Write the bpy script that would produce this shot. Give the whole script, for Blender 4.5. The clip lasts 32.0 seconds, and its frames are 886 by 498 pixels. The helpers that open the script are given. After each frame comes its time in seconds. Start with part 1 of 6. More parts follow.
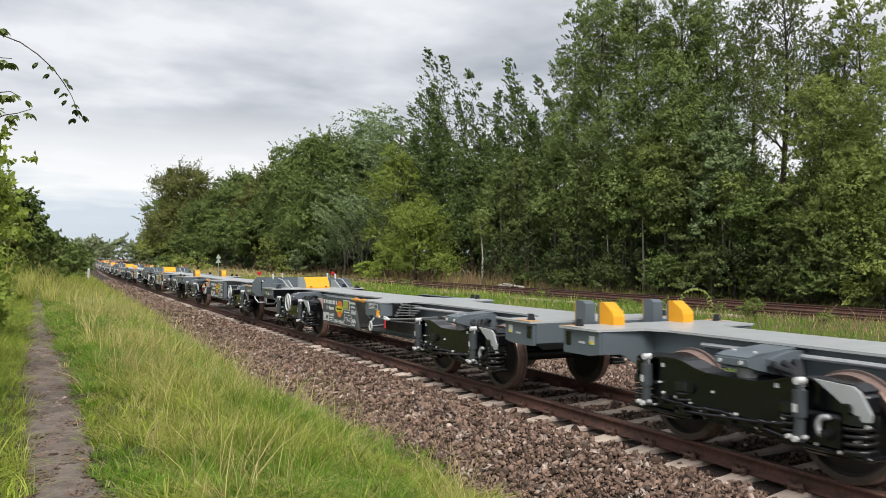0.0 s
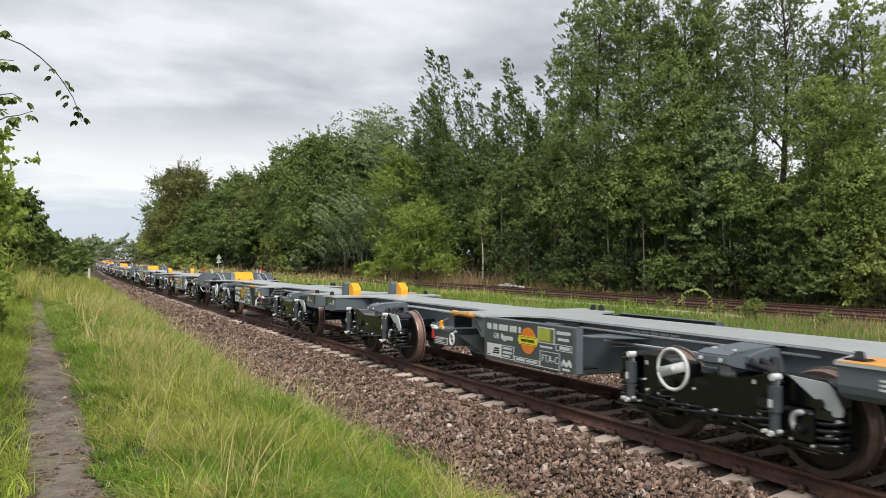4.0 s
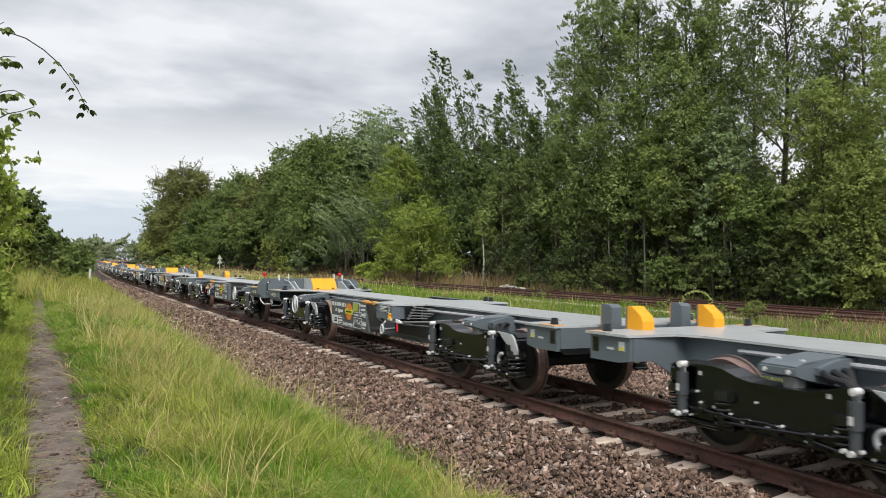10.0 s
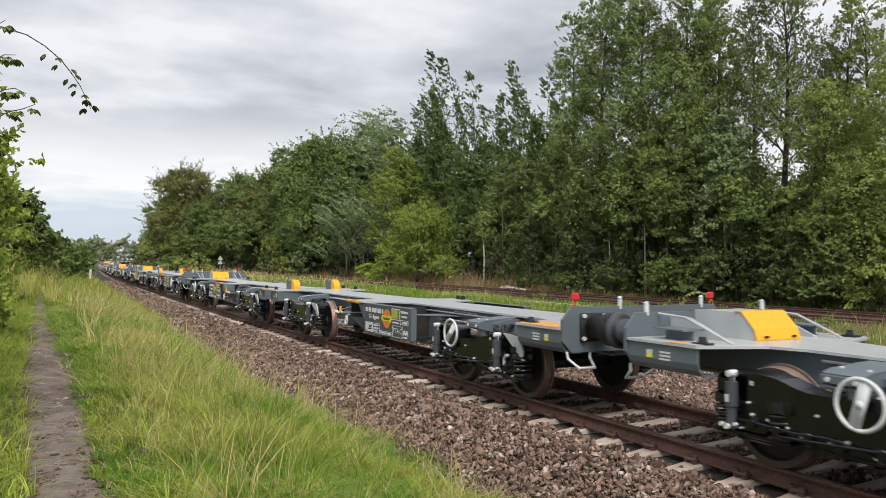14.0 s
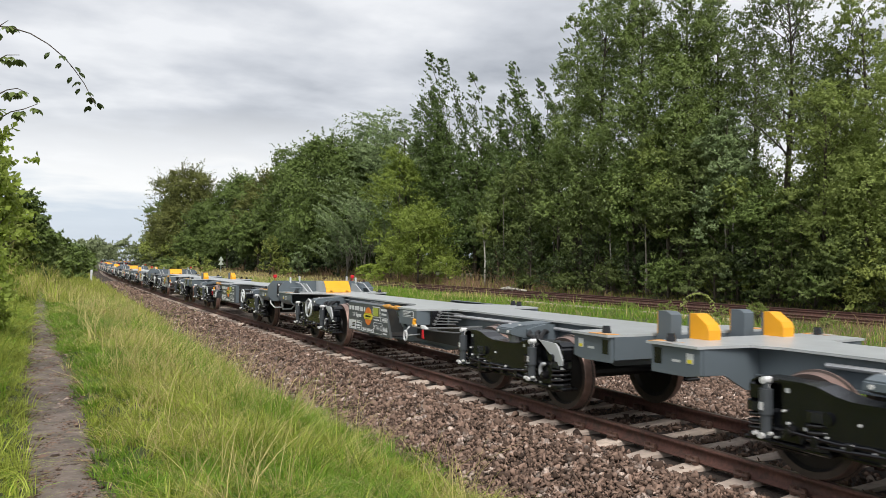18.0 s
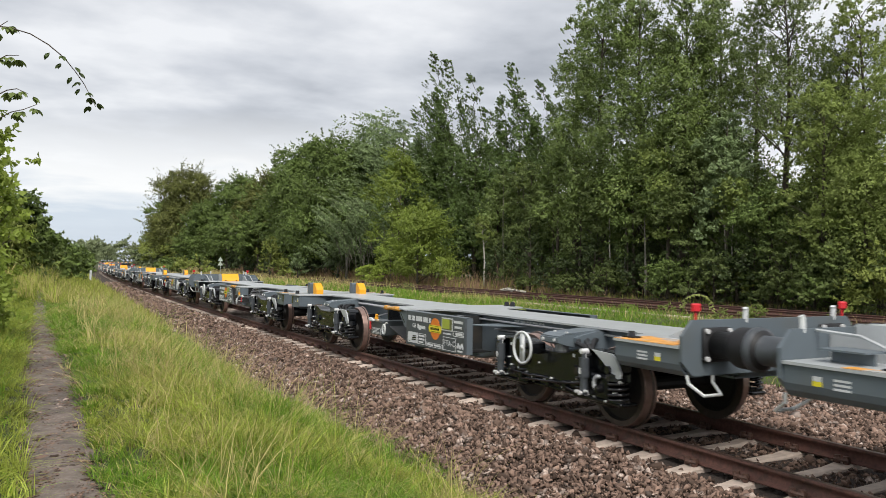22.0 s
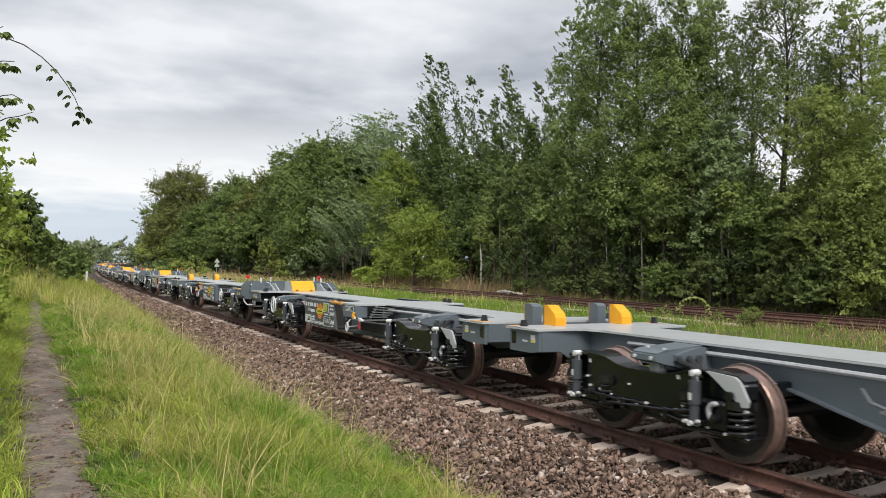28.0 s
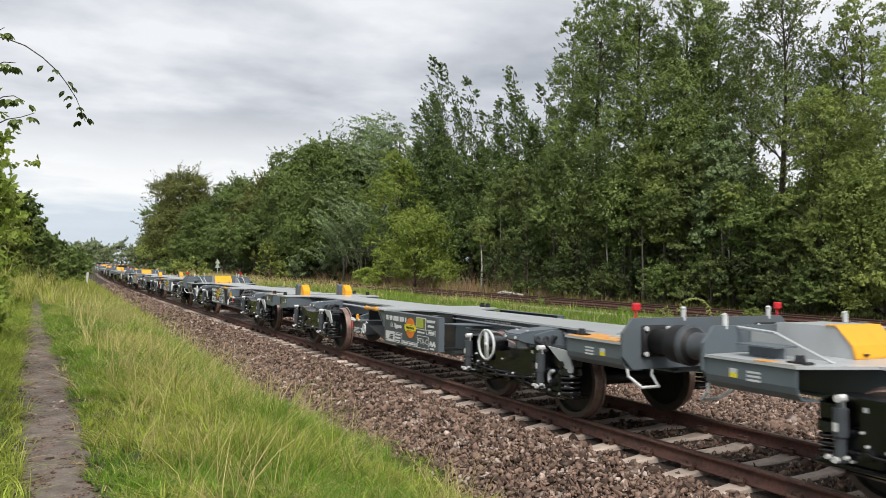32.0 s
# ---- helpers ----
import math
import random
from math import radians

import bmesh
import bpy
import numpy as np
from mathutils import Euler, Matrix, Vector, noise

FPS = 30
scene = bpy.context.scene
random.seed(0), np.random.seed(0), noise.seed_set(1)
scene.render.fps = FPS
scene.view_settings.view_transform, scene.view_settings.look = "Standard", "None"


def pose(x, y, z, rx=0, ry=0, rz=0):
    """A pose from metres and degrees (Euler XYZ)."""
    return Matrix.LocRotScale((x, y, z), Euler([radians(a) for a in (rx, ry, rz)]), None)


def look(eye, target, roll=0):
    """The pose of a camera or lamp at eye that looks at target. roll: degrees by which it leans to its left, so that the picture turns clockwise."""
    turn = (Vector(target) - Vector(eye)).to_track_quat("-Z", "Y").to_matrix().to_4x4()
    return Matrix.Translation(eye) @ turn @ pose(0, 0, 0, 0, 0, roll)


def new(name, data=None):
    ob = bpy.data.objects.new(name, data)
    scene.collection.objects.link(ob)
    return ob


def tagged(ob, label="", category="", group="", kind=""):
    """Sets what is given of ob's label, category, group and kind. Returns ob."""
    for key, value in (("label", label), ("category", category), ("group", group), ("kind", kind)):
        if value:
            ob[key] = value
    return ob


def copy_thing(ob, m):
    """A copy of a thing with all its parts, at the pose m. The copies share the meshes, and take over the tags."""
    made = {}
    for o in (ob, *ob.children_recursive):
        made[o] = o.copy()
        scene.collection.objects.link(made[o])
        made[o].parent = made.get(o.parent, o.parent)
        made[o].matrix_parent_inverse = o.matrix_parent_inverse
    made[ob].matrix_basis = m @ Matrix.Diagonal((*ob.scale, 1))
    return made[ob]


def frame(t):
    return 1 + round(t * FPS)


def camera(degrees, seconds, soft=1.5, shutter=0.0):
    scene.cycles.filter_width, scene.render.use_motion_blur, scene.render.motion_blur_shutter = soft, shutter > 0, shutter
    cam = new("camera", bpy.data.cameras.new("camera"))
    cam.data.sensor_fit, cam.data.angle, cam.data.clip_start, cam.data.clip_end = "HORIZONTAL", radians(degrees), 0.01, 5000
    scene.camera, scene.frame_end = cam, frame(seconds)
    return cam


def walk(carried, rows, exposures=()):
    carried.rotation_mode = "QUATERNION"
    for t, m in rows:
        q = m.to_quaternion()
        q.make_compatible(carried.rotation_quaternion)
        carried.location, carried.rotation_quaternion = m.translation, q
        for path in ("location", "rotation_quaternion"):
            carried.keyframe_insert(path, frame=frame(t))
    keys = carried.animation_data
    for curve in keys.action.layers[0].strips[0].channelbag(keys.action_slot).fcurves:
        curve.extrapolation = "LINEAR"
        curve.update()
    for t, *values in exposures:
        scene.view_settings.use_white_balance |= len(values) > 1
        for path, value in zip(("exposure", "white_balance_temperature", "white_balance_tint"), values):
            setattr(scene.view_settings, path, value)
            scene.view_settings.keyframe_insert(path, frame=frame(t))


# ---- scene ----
# ---------------------------------------------------------------- camera
EYE = (0.0, 0.0, 1.83)
cam = camera(59.66, 32.0, soft=0.8, shutter=0.1)
# seconds, heading right of the track's line, tilt up, lean (degrees)
AIM = [
    (0.0, 28.184, 0.923, 0.471), (1.0, 28.194, 0.917, 0.493), (2.0, 28.186, 0.919, 0.499), (3.0, 28.180, 0.928, 0.496),
    (4.0, 28.153, 0.939, 0.480), (5.0, 28.132, 0.957, 0.492), (6.0, 28.114, 0.965, 0.515), (7.0, 28.103, 0.977, 0.539),
    (8.0, 28.101, 0.991, 0.564), (9.0, 28.110, 1.000, 0.586), (10.0, 28.092, 1.020, 0.617), (11.0, 28.086, 1.039, 0.641),
    (12.0, 28.078, 1.059, 0.670), (13.0, 28.064, 1.080, 0.687), (14.0, 28.056, 1.087, 0.690), (15.5, 28.053, 1.112, 0.703),
    (17.0, 28.024, 1.140, 0.727), (18.0, 27.998, 1.148, 0.742), (19.0, 27.993, 1.161, 0.774), (20.0, 27.989, 1.173, 0.792),
    (21.0, 27.993, 1.203, 0.820), (22.0, 28.037, 1.227, 0.823), (23.0, 28.083, 1.251, 0.854), (24.0, 28.093, 1.276, 0.876),
    (25.0, 28.103, 1.311, 0.904), (26.5, 28.206, 1.342, 0.941), (28.0, 28.271, 1.373, 0.978), (29.0, 28.255, 1.392, 0.993),
    (30.0, 28.251, 1.420, 1.003), (31.0, 28.239, 1.441, 1.005), (32.0, 28.224, 1.445, 0.990),
]


def aim(yaw, pitch, lean):
    y, p = radians(yaw), radians(pitch)
    ahead = Vector((math.sin(y) * math.cos(p), math.cos(y) * math.cos(p), math.sin(p)))
    return look(EYE, Vector(EYE) + ahead * 10, lean)


walk(cam, [(t, aim(a, b, c)) for t, a, b, c in AIM])
EXPOSURE = 0.1
scene.view_settings.exposure = EXPOSURE

# ---------------------------------------------------------------- light
world = bpy.data.worlds.new("overcast_sky")
scene.world = world
world.use_nodes = True
SUN_EL, SUN_AZ = radians(50), radians(-158)


def make_sky():
    nt = world.node_tree
    nt.nodes.clear()
    n = nt.nodes.new
    out, bg = n("ShaderNodeOutputWorld"), n("ShaderNodeBackground")
    sky = n("ShaderNodeTexSky")
    sky.sky_type, sky.sun_disc, sky.sun_elevation, sky.sun_rotation = "NISHITA", False, SUN_EL, SUN_AZ
    sky.air_density, sky.dust_density = 1.0, 2.0
    skyk = n("ShaderNodeVectorMath")
    skyk.operation = "SCALE"
    skyk.inputs["Scale"].default_value = 0.1
    nt.links.new(sky.outputs[0], skyk.inputs[0])
    # cloud sheet: the view's way laid on a flat ceiling
    co, sep, comb = n("ShaderNodeTexCoord"), n("ShaderNodeSeparateXYZ"), n("ShaderNodeCombineXYZ")
    nt.links.new(co.outputs["Generated"], sep.inputs[0])
    up = n("ShaderNodeMath")
    up.operation = "MAXIMUM"
    up.inputs[1].default_value = 0.0
    nt.links.new(sep.outputs[2], up.inputs[0])
    lift = n("ShaderNodeMath")
    lift.operation = "ADD"
    lift.inputs[1].default_value = 0.10
    nt.links.new(up.outputs[0], lift.inputs[0])
    for i in (0, 1):
        d = n("ShaderNodeMath")
        d.operation = "DIVIDE"
        nt.links.new(sep.outputs[i], d.inputs[0])
        nt.links.new(lift.outputs[0], d.inputs[1])
        nt.links.new(d.outputs[0], comb.inputs[i])
    big, small = n("ShaderNodeTexNoise"), n("ShaderNodeTexNoise")
    for t, sc, de in ((big, 0.55, 5.0), (small, 1.7, 6.0)):
        t.inputs["Scale"].default_value, t.inputs["Detail"].default_value, t.inputs["Roughness"].default_value = sc, de, 0.52
        nt.links.new(comb.outputs[0], t.inputs["Vector"])
    mixn = n("ShaderNodeMix")
    mixn.inputs["Factor"].default_value = 0.35
    nt.links.new(big.outputs["Fac"], mixn.inputs["A"])
    nt.links.new(small.outputs["Fac"], mixn.inputs["B"])
    ramp = n("ShaderNodeValToRGB")
    e = ramp.color_ramp.elements
    e[0].position, e[0].color = 0.39, (0.43, 0.45, 0.49, 1)
    e[1].position, e[1].color = 0.57, (0.90, 0.91, 0.93, 1)
    m = e.new(0.48)
    m.color = (0.66, 0.68, 0.72, 1)
    nt.links.new(mixn.outputs["Result"], ramp.inputs[0])
    # clearing low over the horizon: white edge of the clouds, pale blue below
    shift, base, lowz = n("ShaderNodeMath"), n("ShaderNodeMath"), n("ShaderNodeMath")
    shift.operation, base.operation, lowz.operation = "SUBTRACT", "MULTIPLY", "ADD"
    shift.inputs[1].default_value, base.inputs[1].default_value = 0.5, 0.22
    nt.links.new(mixn.outputs["Result"], shift.inputs[0])
    nt.links.new(shift.outputs[0], base.inputs[0])
    nt.links.new(base.outputs[0], lowz.inputs[0])
    nt.links.new(sep.outputs[2], lowz.inputs[1])
    low, tone = n("ShaderNodeValToRGB"), n("ShaderNodeValToRGB")
    e = low.color_ramp.elements
    e[0].position, e[0].color = 0.10, (0.9, 0.9, 0.9, 1)
    e[1].position, e[1].color = 0.175, (0, 0, 0, 1)
    e = tone.color_ramp.elements
    e[0].position, e[0].color = 0.055, (0.66, 0.74, 0.84, 1)
    e[1].position, e[1].color = 0.10, (1.0, 1.0, 1.0, 1)
    nt.links.new(lowz.outputs[0], low.inputs[0])
    nt.links.new(lowz.outputs[0], tone.inputs[0])
    hor = n("ShaderNodeMix")
    hor.data_type = "RGBA"
    nt.links.new(tone.outputs[0], hor.inputs["B"])
    nt.links.new(low.outputs[0], hor.inputs["Factor"])
    nt.links.new(ramp.outputs[0], hor.inputs["A"])
    add = n("ShaderNodeMix")
    add.data_type, add.inputs["Factor"].default_value = "RGBA", 0.12
    nt.links.new(hor.outputs["Result"], add.inputs["A"])
    nt.links.new(skyk.outputs[0], add.inputs["B"])
    nt.links.new(add.outputs["Result"], bg.inputs[0])
    bg.inputs[1].default_value = 1.0
    nt.links.new(bg.outputs[0], out.inputs[0])


make_sky()
sun = new("sun", bpy.data.lights.new("sun", "SUN"))
sun.data.energy, sun.data.angle, sun.data.color = 3.2, radians(32), (1.0, 0.96, 0.9)
sun.matrix_world = look((math.sin(SUN_AZ) * 50, math.cos(SUN_AZ) * 50, 50 * math.tan(SUN_EL)), (0, 0, 0))

# ---------------------------------------------------------------- materials
def material(name, base, rough=0.6, metal=0.0, vary=0.0, scale=8.0, bump=0.0, bump_scale=60.0, second=None, second_at=(0.5, 0.7),
             second_scale=2.0, random=0.0, island=0.0, translucent=0.0, spec=0.5):
    """A painted or grown surface: base colour with fine and coarse variation, stains of a second colour, and relief."""
    m = bpy.data.materials.new(name)
    m.use_nodes = True
    nt = m.node_tree
    p = nt.nodes["Principled BSDF"]
    p.inputs["Roughness"].default_value, p.inputs["Metallic"].default_value = rough, metal
    p.inputs["Specular IOR Level"].default_value = spec
    n, link = nt.nodes.new, nt.links.new
    co = n("ShaderNodeTexCoord")
    col = n("ShaderNodeRGB")
    col.outputs[0].default_value = (*base, 1)
    cur = col.outputs[0]
    if second is not None:
        t, r, x = n("ShaderNodeTexNoise"), n("ShaderNodeMapRange"), n("ShaderNodeMix")
        t.inputs["Scale"].default_value, t.inputs["Detail"].default_value = second_scale, 6.0
        link(co.outputs["Object"], t.inputs["Vector"])
        r.inputs["From Min"].default_value, r.inputs["From Max"].default_value = second_at
        link(t.outputs["Fac"], r.inputs["Value"])
        x.data_type = "RGBA"
        link(r.outputs[0], x.inputs["Factor"])
        link(cur, x.inputs["A"])
        x.inputs["B"].default_value = (*second, 1)
        cur = x.outputs["Result"]
    drive = None
    if vary:
        t, r = n("ShaderNodeTexNoise"), n("ShaderNodeMapRange")
        t.inputs["Scale"].default_value, t.inputs["Detail"].default_value = scale, 5.0
        link(co.outputs["Object"], t.inputs["Vector"])
        r.inputs["From Min"].default_value, r.inputs["From Max"].default_value = 0.3, 0.7
        r.inputs["To Min"].default_value, r.inputs["To Max"].default_value = 1 - vary, 1 + vary
        link(t.outputs["Fac"], r.inputs["Value"])
        drive = r.outputs[0]
    for amount, kind in ((random, "ShaderNodeObjectInfo"), (island, "ShaderNodeNewGeometry")):
        if amount:
            o, r = n(kind), n("ShaderNodeMapRange")
            r.inputs["To Min"].default_value, r.inputs["To Max"].default_value = 1 - amount, 1 + amount
            link(o.outputs["Random" if kind == "ShaderNodeObjectInfo" else "Random Per Island"], r.inputs["Value"])
            if drive is None:
                drive = r.outputs[0]
            else:
                k = n("ShaderNodeMath")
                k.operation = "MULTIPLY"
                link(drive, k.inputs[0])
                link(r.outputs[0], k.inputs[1])
                drive = k.outputs[0]
    if drive is not None:
        v = n("ShaderNodeVectorMath")
        v.operation = "SCALE"
        link(cur, v.inputs[0])
        link(drive, v.inputs["Scale"])
        cur = v.outputs[0]
    link(cur, p.inputs["Base Color"])
    if bump:
        t, b = n("ShaderNodeTexNoise"), n("ShaderNodeBump")
        t.inputs["Scale"].default_value, t.inputs["Detail"].default_value = bump_scale, 4.0
        link(co.outputs["Object"], t.inputs["Vector"])
        b.inputs["Strength"].default_value, b.inputs["Distance"].default_value = bump, 0.02
        link(t.outputs["Fac"], b.inputs["Height"])
        link(b.outputs[0], p.inputs["Normal"])
    if translucent:
        tr, mx = n("ShaderNodeBsdfTranslucent"), n("ShaderNodeMixShader")
        link(cur, tr.inputs[0])
        mx.inputs[0].default_value = translucent
        link(p.outputs[0], mx.inputs[1])
        link(tr.outputs[0], mx.inputs[2])
        link(mx.outputs[0], nt.nodes["Material Output"].inputs[0])
    return m


M = {
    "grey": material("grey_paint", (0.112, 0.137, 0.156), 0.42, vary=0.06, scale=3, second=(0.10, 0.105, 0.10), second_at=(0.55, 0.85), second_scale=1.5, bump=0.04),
    "panel": material("slate_grey_paint", (0.066, 0.078, 0.084), 0.45, vary=0.08, scale=3, second=(0.05, 0.052, 0.05), second_at=(0.5, 0.8), second_scale=2.5, bump=0.04),
    # near-black stands for shadow under the deck; the brown stains are dirt
    "recess_shade": material("shaded_dirty_grey_paint", (0.020, 0.021, 0.021), 0.55, vary=0.3, scale=4, second=(0.045, 0.036, 0.026), second_at=(0.5, 0.75), second_scale=3.0, bump=0.05),
    "dull_orange": material("dull_orange_paint", (0.62, 0.30, 0.045), 0.6, vary=0.2, scale=9, second=(0.30, 0.16, 0.05), second_at=(0.55, 0.7), second_scale=12),
    "cream": material("cream_plastic", (0.62, 0.52, 0.38), 0.5, vary=0.08, scale=10),
    "olive": material("olive_sticker", (0.13, 0.14, 0.045), 0.5, vary=0.15, scale=12),
    # light grey, its base raised further to imitate sky sheen on the deck
    "grey_light": material("light_grey_sky_sheen_paint", (0.42, 0.44, 0.448), 0.33, spec=0.65, vary=0.08, scale=4, bump=0.04),
    "black": material("black_paint", (0.0045, 0.005, 0.0065), 0.24, spec=0.6, vary=0.25, scale=9, second=(0.011, 0.011, 0.012), second_at=(0.55, 0.8), second_scale=5),
    "gloss_black": material("glossy_black_spring", (0.012, 0.012, 0.013), 0.22, vary=0.2, scale=9),
    "pale": material("pale_primed_steel", (0.42, 0.43, 0.45), 0.35, 0.2, vary=0.12, scale=20),
    "wheel_rim": material("dull_wheel_rim", (0.06, 0.045, 0.038), 0.5, 0.2, vary=0.3, scale=12),
    "rubber": material("black_rubber", (0.008, 0.008, 0.009), 0.6, vary=0.2, scale=6),
    "steel": material("bare_steel", (0.22, 0.225, 0.23), 0.45, 0.5, vary=0.15, scale=20),
    "damper": material("dark_grey_damper", (0.055, 0.062, 0.07), 0.4, vary=0.1),
    "zinc": material("zinc_bolt", (0.72, 0.72, 0.72), 0.4, 0.25),
    "white": material("white_paint", (0.60, 0.62, 0.62), 0.5, vary=0.06, scale=10),
    "yellow": material("yellow_paint", (0.80, 0.36, 0.012), 0.45, vary=0.06, scale=5),
    "orange": material("orange_paint", (0.72, 0.20, 0.02), 0.5, vary=0.1, scale=8),
    "orange_wood": material("orange_primer", (0.66, 0.30, 0.05), 0.6, vary=0.25, scale=12, second=(0.36, 0.35, 0.33), second_at=(0.48, 0.60), second_scale=3.5),
    "lemon": material("lemon_paint", (0.72, 0.62, 0.03), 0.5, vary=0.05),
    "lime": material("lime_sticker", (0.36, 0.42, 0.05), 0.5, vary=0.1, scale=12),
    "red": material("red_plastic", (0.62, 0.02, 0.03), 0.4),
    "wheel": material("brown_wheel_tread", (0.32, 0.215, 0.18), 0.32, 0.55, vary=0.25, scale=14),
    "wheel_dark": material("dark_wheel_disc", (0.014, 0.013, 0.012), 0.55, 0.1, vary=0.3, scale=8),
    "rail": material("rusty_rail", (0.112, 0.05, 0.038), 0.75, vary=0.3, scale=25, second=(0.06, 0.034, 0.025), second_scale=6, bump=0.2),
    "rail_top": material("worn_rail_head", (0.15, 0.092, 0.075), 0.38, 0.5, vary=0.2, scale=30),
    "concrete": material("concrete_sleeper", (0.54, 0.44, 0.37), 0.85, vary=0.15, scale=12, second=(0.42, 0.34, 0.285), second_at=(0.48, 0.75), second_scale=7, bump=0.3, bump_scale=80, random=0.1),
    # bed kept far darker than the stones, painting contact shadow in their gaps
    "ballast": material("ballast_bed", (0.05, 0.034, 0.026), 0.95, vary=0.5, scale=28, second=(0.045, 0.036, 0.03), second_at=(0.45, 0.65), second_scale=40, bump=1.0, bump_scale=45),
    "stone": material("ballast_stone", (0.176, 0.119, 0.092), 0.95, vary=0.25, scale=9, second=(0.36, 0.29, 0.25), second_at=(0.57, 0.65), second_scale=5, island=0.72, spec=0.2, bump=0.2),
    "earth": material("grass_ground", (0.05, 0.062, 0.018), 0.95, vary=0.4, scale=6, second=(0.10, 0.09, 0.04), second_at=(0.5, 0.72), second_scale=0.5, bump=0.6, bump_scale=25),
    "path": material("trodden_earth_path", (0.165, 0.132, 0.112), 0.95, vary=0.35, scale=5, second=(0.24, 0.20, 0.165), second_at=(0.52, 0.72), second_scale=22, bump=1.0, bump_scale=70),
    "grass_bright": material("fresh_grass_blade", (0.185, 0.325, 0.034), 0.5, island=0.42, vary=0.3, scale=1.8, translucent=0.45, spec=0.3),
    "grass": material("grass_blade", (0.345, 0.395, 0.072), 0.55, island=0.45, vary=0.3, scale=1.6, translucent=0.4, spec=0.25),
    "grass_dry": material("dry_grass_blade", (0.54, 0.46, 0.20), 0.7, island=0.35, translucent=0.3, spec=0.2),
    "bark": material("dark_bark", (0.075, 0.06, 0.045), 0.9, vary=0.35, scale=6, bump=0.6, bump_scale=20),
    "bark_grey": material("lichened_bark", (0.20, 0.185, 0.15), 0.9, vary=0.35, scale=5, bump=0.4),
    "bark_pale": material("pale_birch_bark", (0.42, 0.39, 0.33), 0.8, vary=0.3, scale=5, second=(0.1, 0.09, 0.08), second_at=(0.55, 0.65), second_scale=4, bump=0.3),
}
LEAF = {
    "poplar": material("poplar_leaf", (0.178, 0.238, 0.066), 0.42, vary=0.38, scale=0.55, island=0.16, translucent=0.25, spec=0.35),
    "alder": material("alder_leaf", (0.146, 0.188, 0.060), 0.55, vary=0.38, scale=0.55, island=0.16, translucent=0.25, spec=0.2),
    "birch": material("birch_leaf", (0.235, 0.29, 0.082), 0.55, vary=0.38, scale=0.55, island=0.16, translucent=0.4, spec=0.2),
    "willow": material("willow_leaf", (0.215, 0.285, 0.125), 0.5, vary=0.38, scale=0.55, island=0.16, translucent=0.25, spec=0.3),
    "shrub": material("shrub_leaf", (0.23, 0.27, 0.066), 0.55, vary=0.38, scale=0.55, island=0.16, translucent=0.25, spec=0.2),
    "oak": material("oak_leaf", (0.125, 0.175, 0.046), 0.55, vary=0.42, scale=0.4, island=0.2, translucent=0.15, spec=0.2),
    "pale_shrub": material("pale_green_leaf", (0.28, 0.32, 0.10), 0.55, vary=0.3, scale=0.55, island=0.16, translucent=0.3, spec=0.2),
    # dark green that paints in the shade below crowns and on backlit leaves
    "shade_leaf": material("shade_painted_leaf", (0.062, 0.088, 0.030), 0.5, vary=0.4, scale=0.7, island=0.25, translucent=0.15, spec=0.25),
    "dark_poplar": material("dark_poplar_leaf", (0.112, 0.165, 0.043), 0.42, vary=0.38, scale=0.55, island=0.18, translucent=0.22, spec=0.35),
    "yellow_shrub": material("yellow_green_leaf", (0.235, 0.30, 0.06), 0.5, vary=0.3, scale=0.55, island=0.18, translucent=0.38, spec=0.25),
    "bronze": material("browning_oak_leaf", (0.145, 0.158, 0.045), 0.55, vary=0.38, scale=0.55, island=0.16, translucent=0.25, spec=0.2),
    "bright": material("fresh_hedge_leaf", (0.30, 0.38, 0.07), 0.5, vary=0.38, scale=0.55, island=0.16, translucent=0.42, spec=0.25),
    # washed-out green: distance haze mixed into the leaf colour
    "far": material("haze_paled_leaf", (0.24, 0.28, 0.15), 0.7, vary=0.38, scale=0.55, island=0.16, translucent=0.25, spec=0.2),
}


# ---------------------------------------------------------------- building tools
def part(name, bm, mat, parent=None, label="", smooth=False):
    """Links a bmesh as one mesh object under a thing or part."""
    me = bpy.data.meshes.new(name)
    bm.to_mesh(me)
    bm.free()
    me.materials.append(mat)
    if smooth:
        me.polygons.foreach_set("use_smooth", [True] * len(me.polygons))
    ob = new(name, me)
    if parent is not None:
        ob.parent = parent
    if label:
        ob["label"] = label
    return ob


def raw(name, verts, faces, mat, parent=None):
    """A mesh object from numpy arrays (faces: n x 3 or n x 4)."""
    verts, faces = np.asarray(verts, np.float32), np.asarray(faces, np.int32)
    me = bpy.data.meshes.new(name)
    k = faces.shape[1]
    me.vertices.add(len(verts))
    me.vertices.foreach_set("co", verts.ravel())
    me.loops.add(faces.size)
    me.loops.foreach_set("vertex_index", faces.ravel())
    me.polygons.add(len(faces))
    me.polygons.foreach_set("loop_start", np.arange(0, faces.size, k, dtype=np.int32))
    me.update(calc_edges=True)
    me.materials.append(mat)
    ob = new(name, me)
    if parent is not None:
        ob.parent = parent
    return ob


def B():
    return bmesh.new()


def box(bm, x0, x1, y0, y1, z0, z1, bevel=0.0):
    r = bmesh.ops.create_cube(bm, size=1.0)
    vs = r["verts"]
    for v in vs:
        v.co = Vector((x0 + (v.co.x + 0.5) * (x1 - x0), y0 + (v.co.y + 0.5) * (y1 - y0), z0 + (v.co.z + 0.5) * (z1 - z0)))
    if bevel:
        es = list({e for v in vs for e in v.link_edges})
        bmesh.ops.bevel(bm, geom=es, offset=bevel, segments=1, affect="EDGES")
    return bm


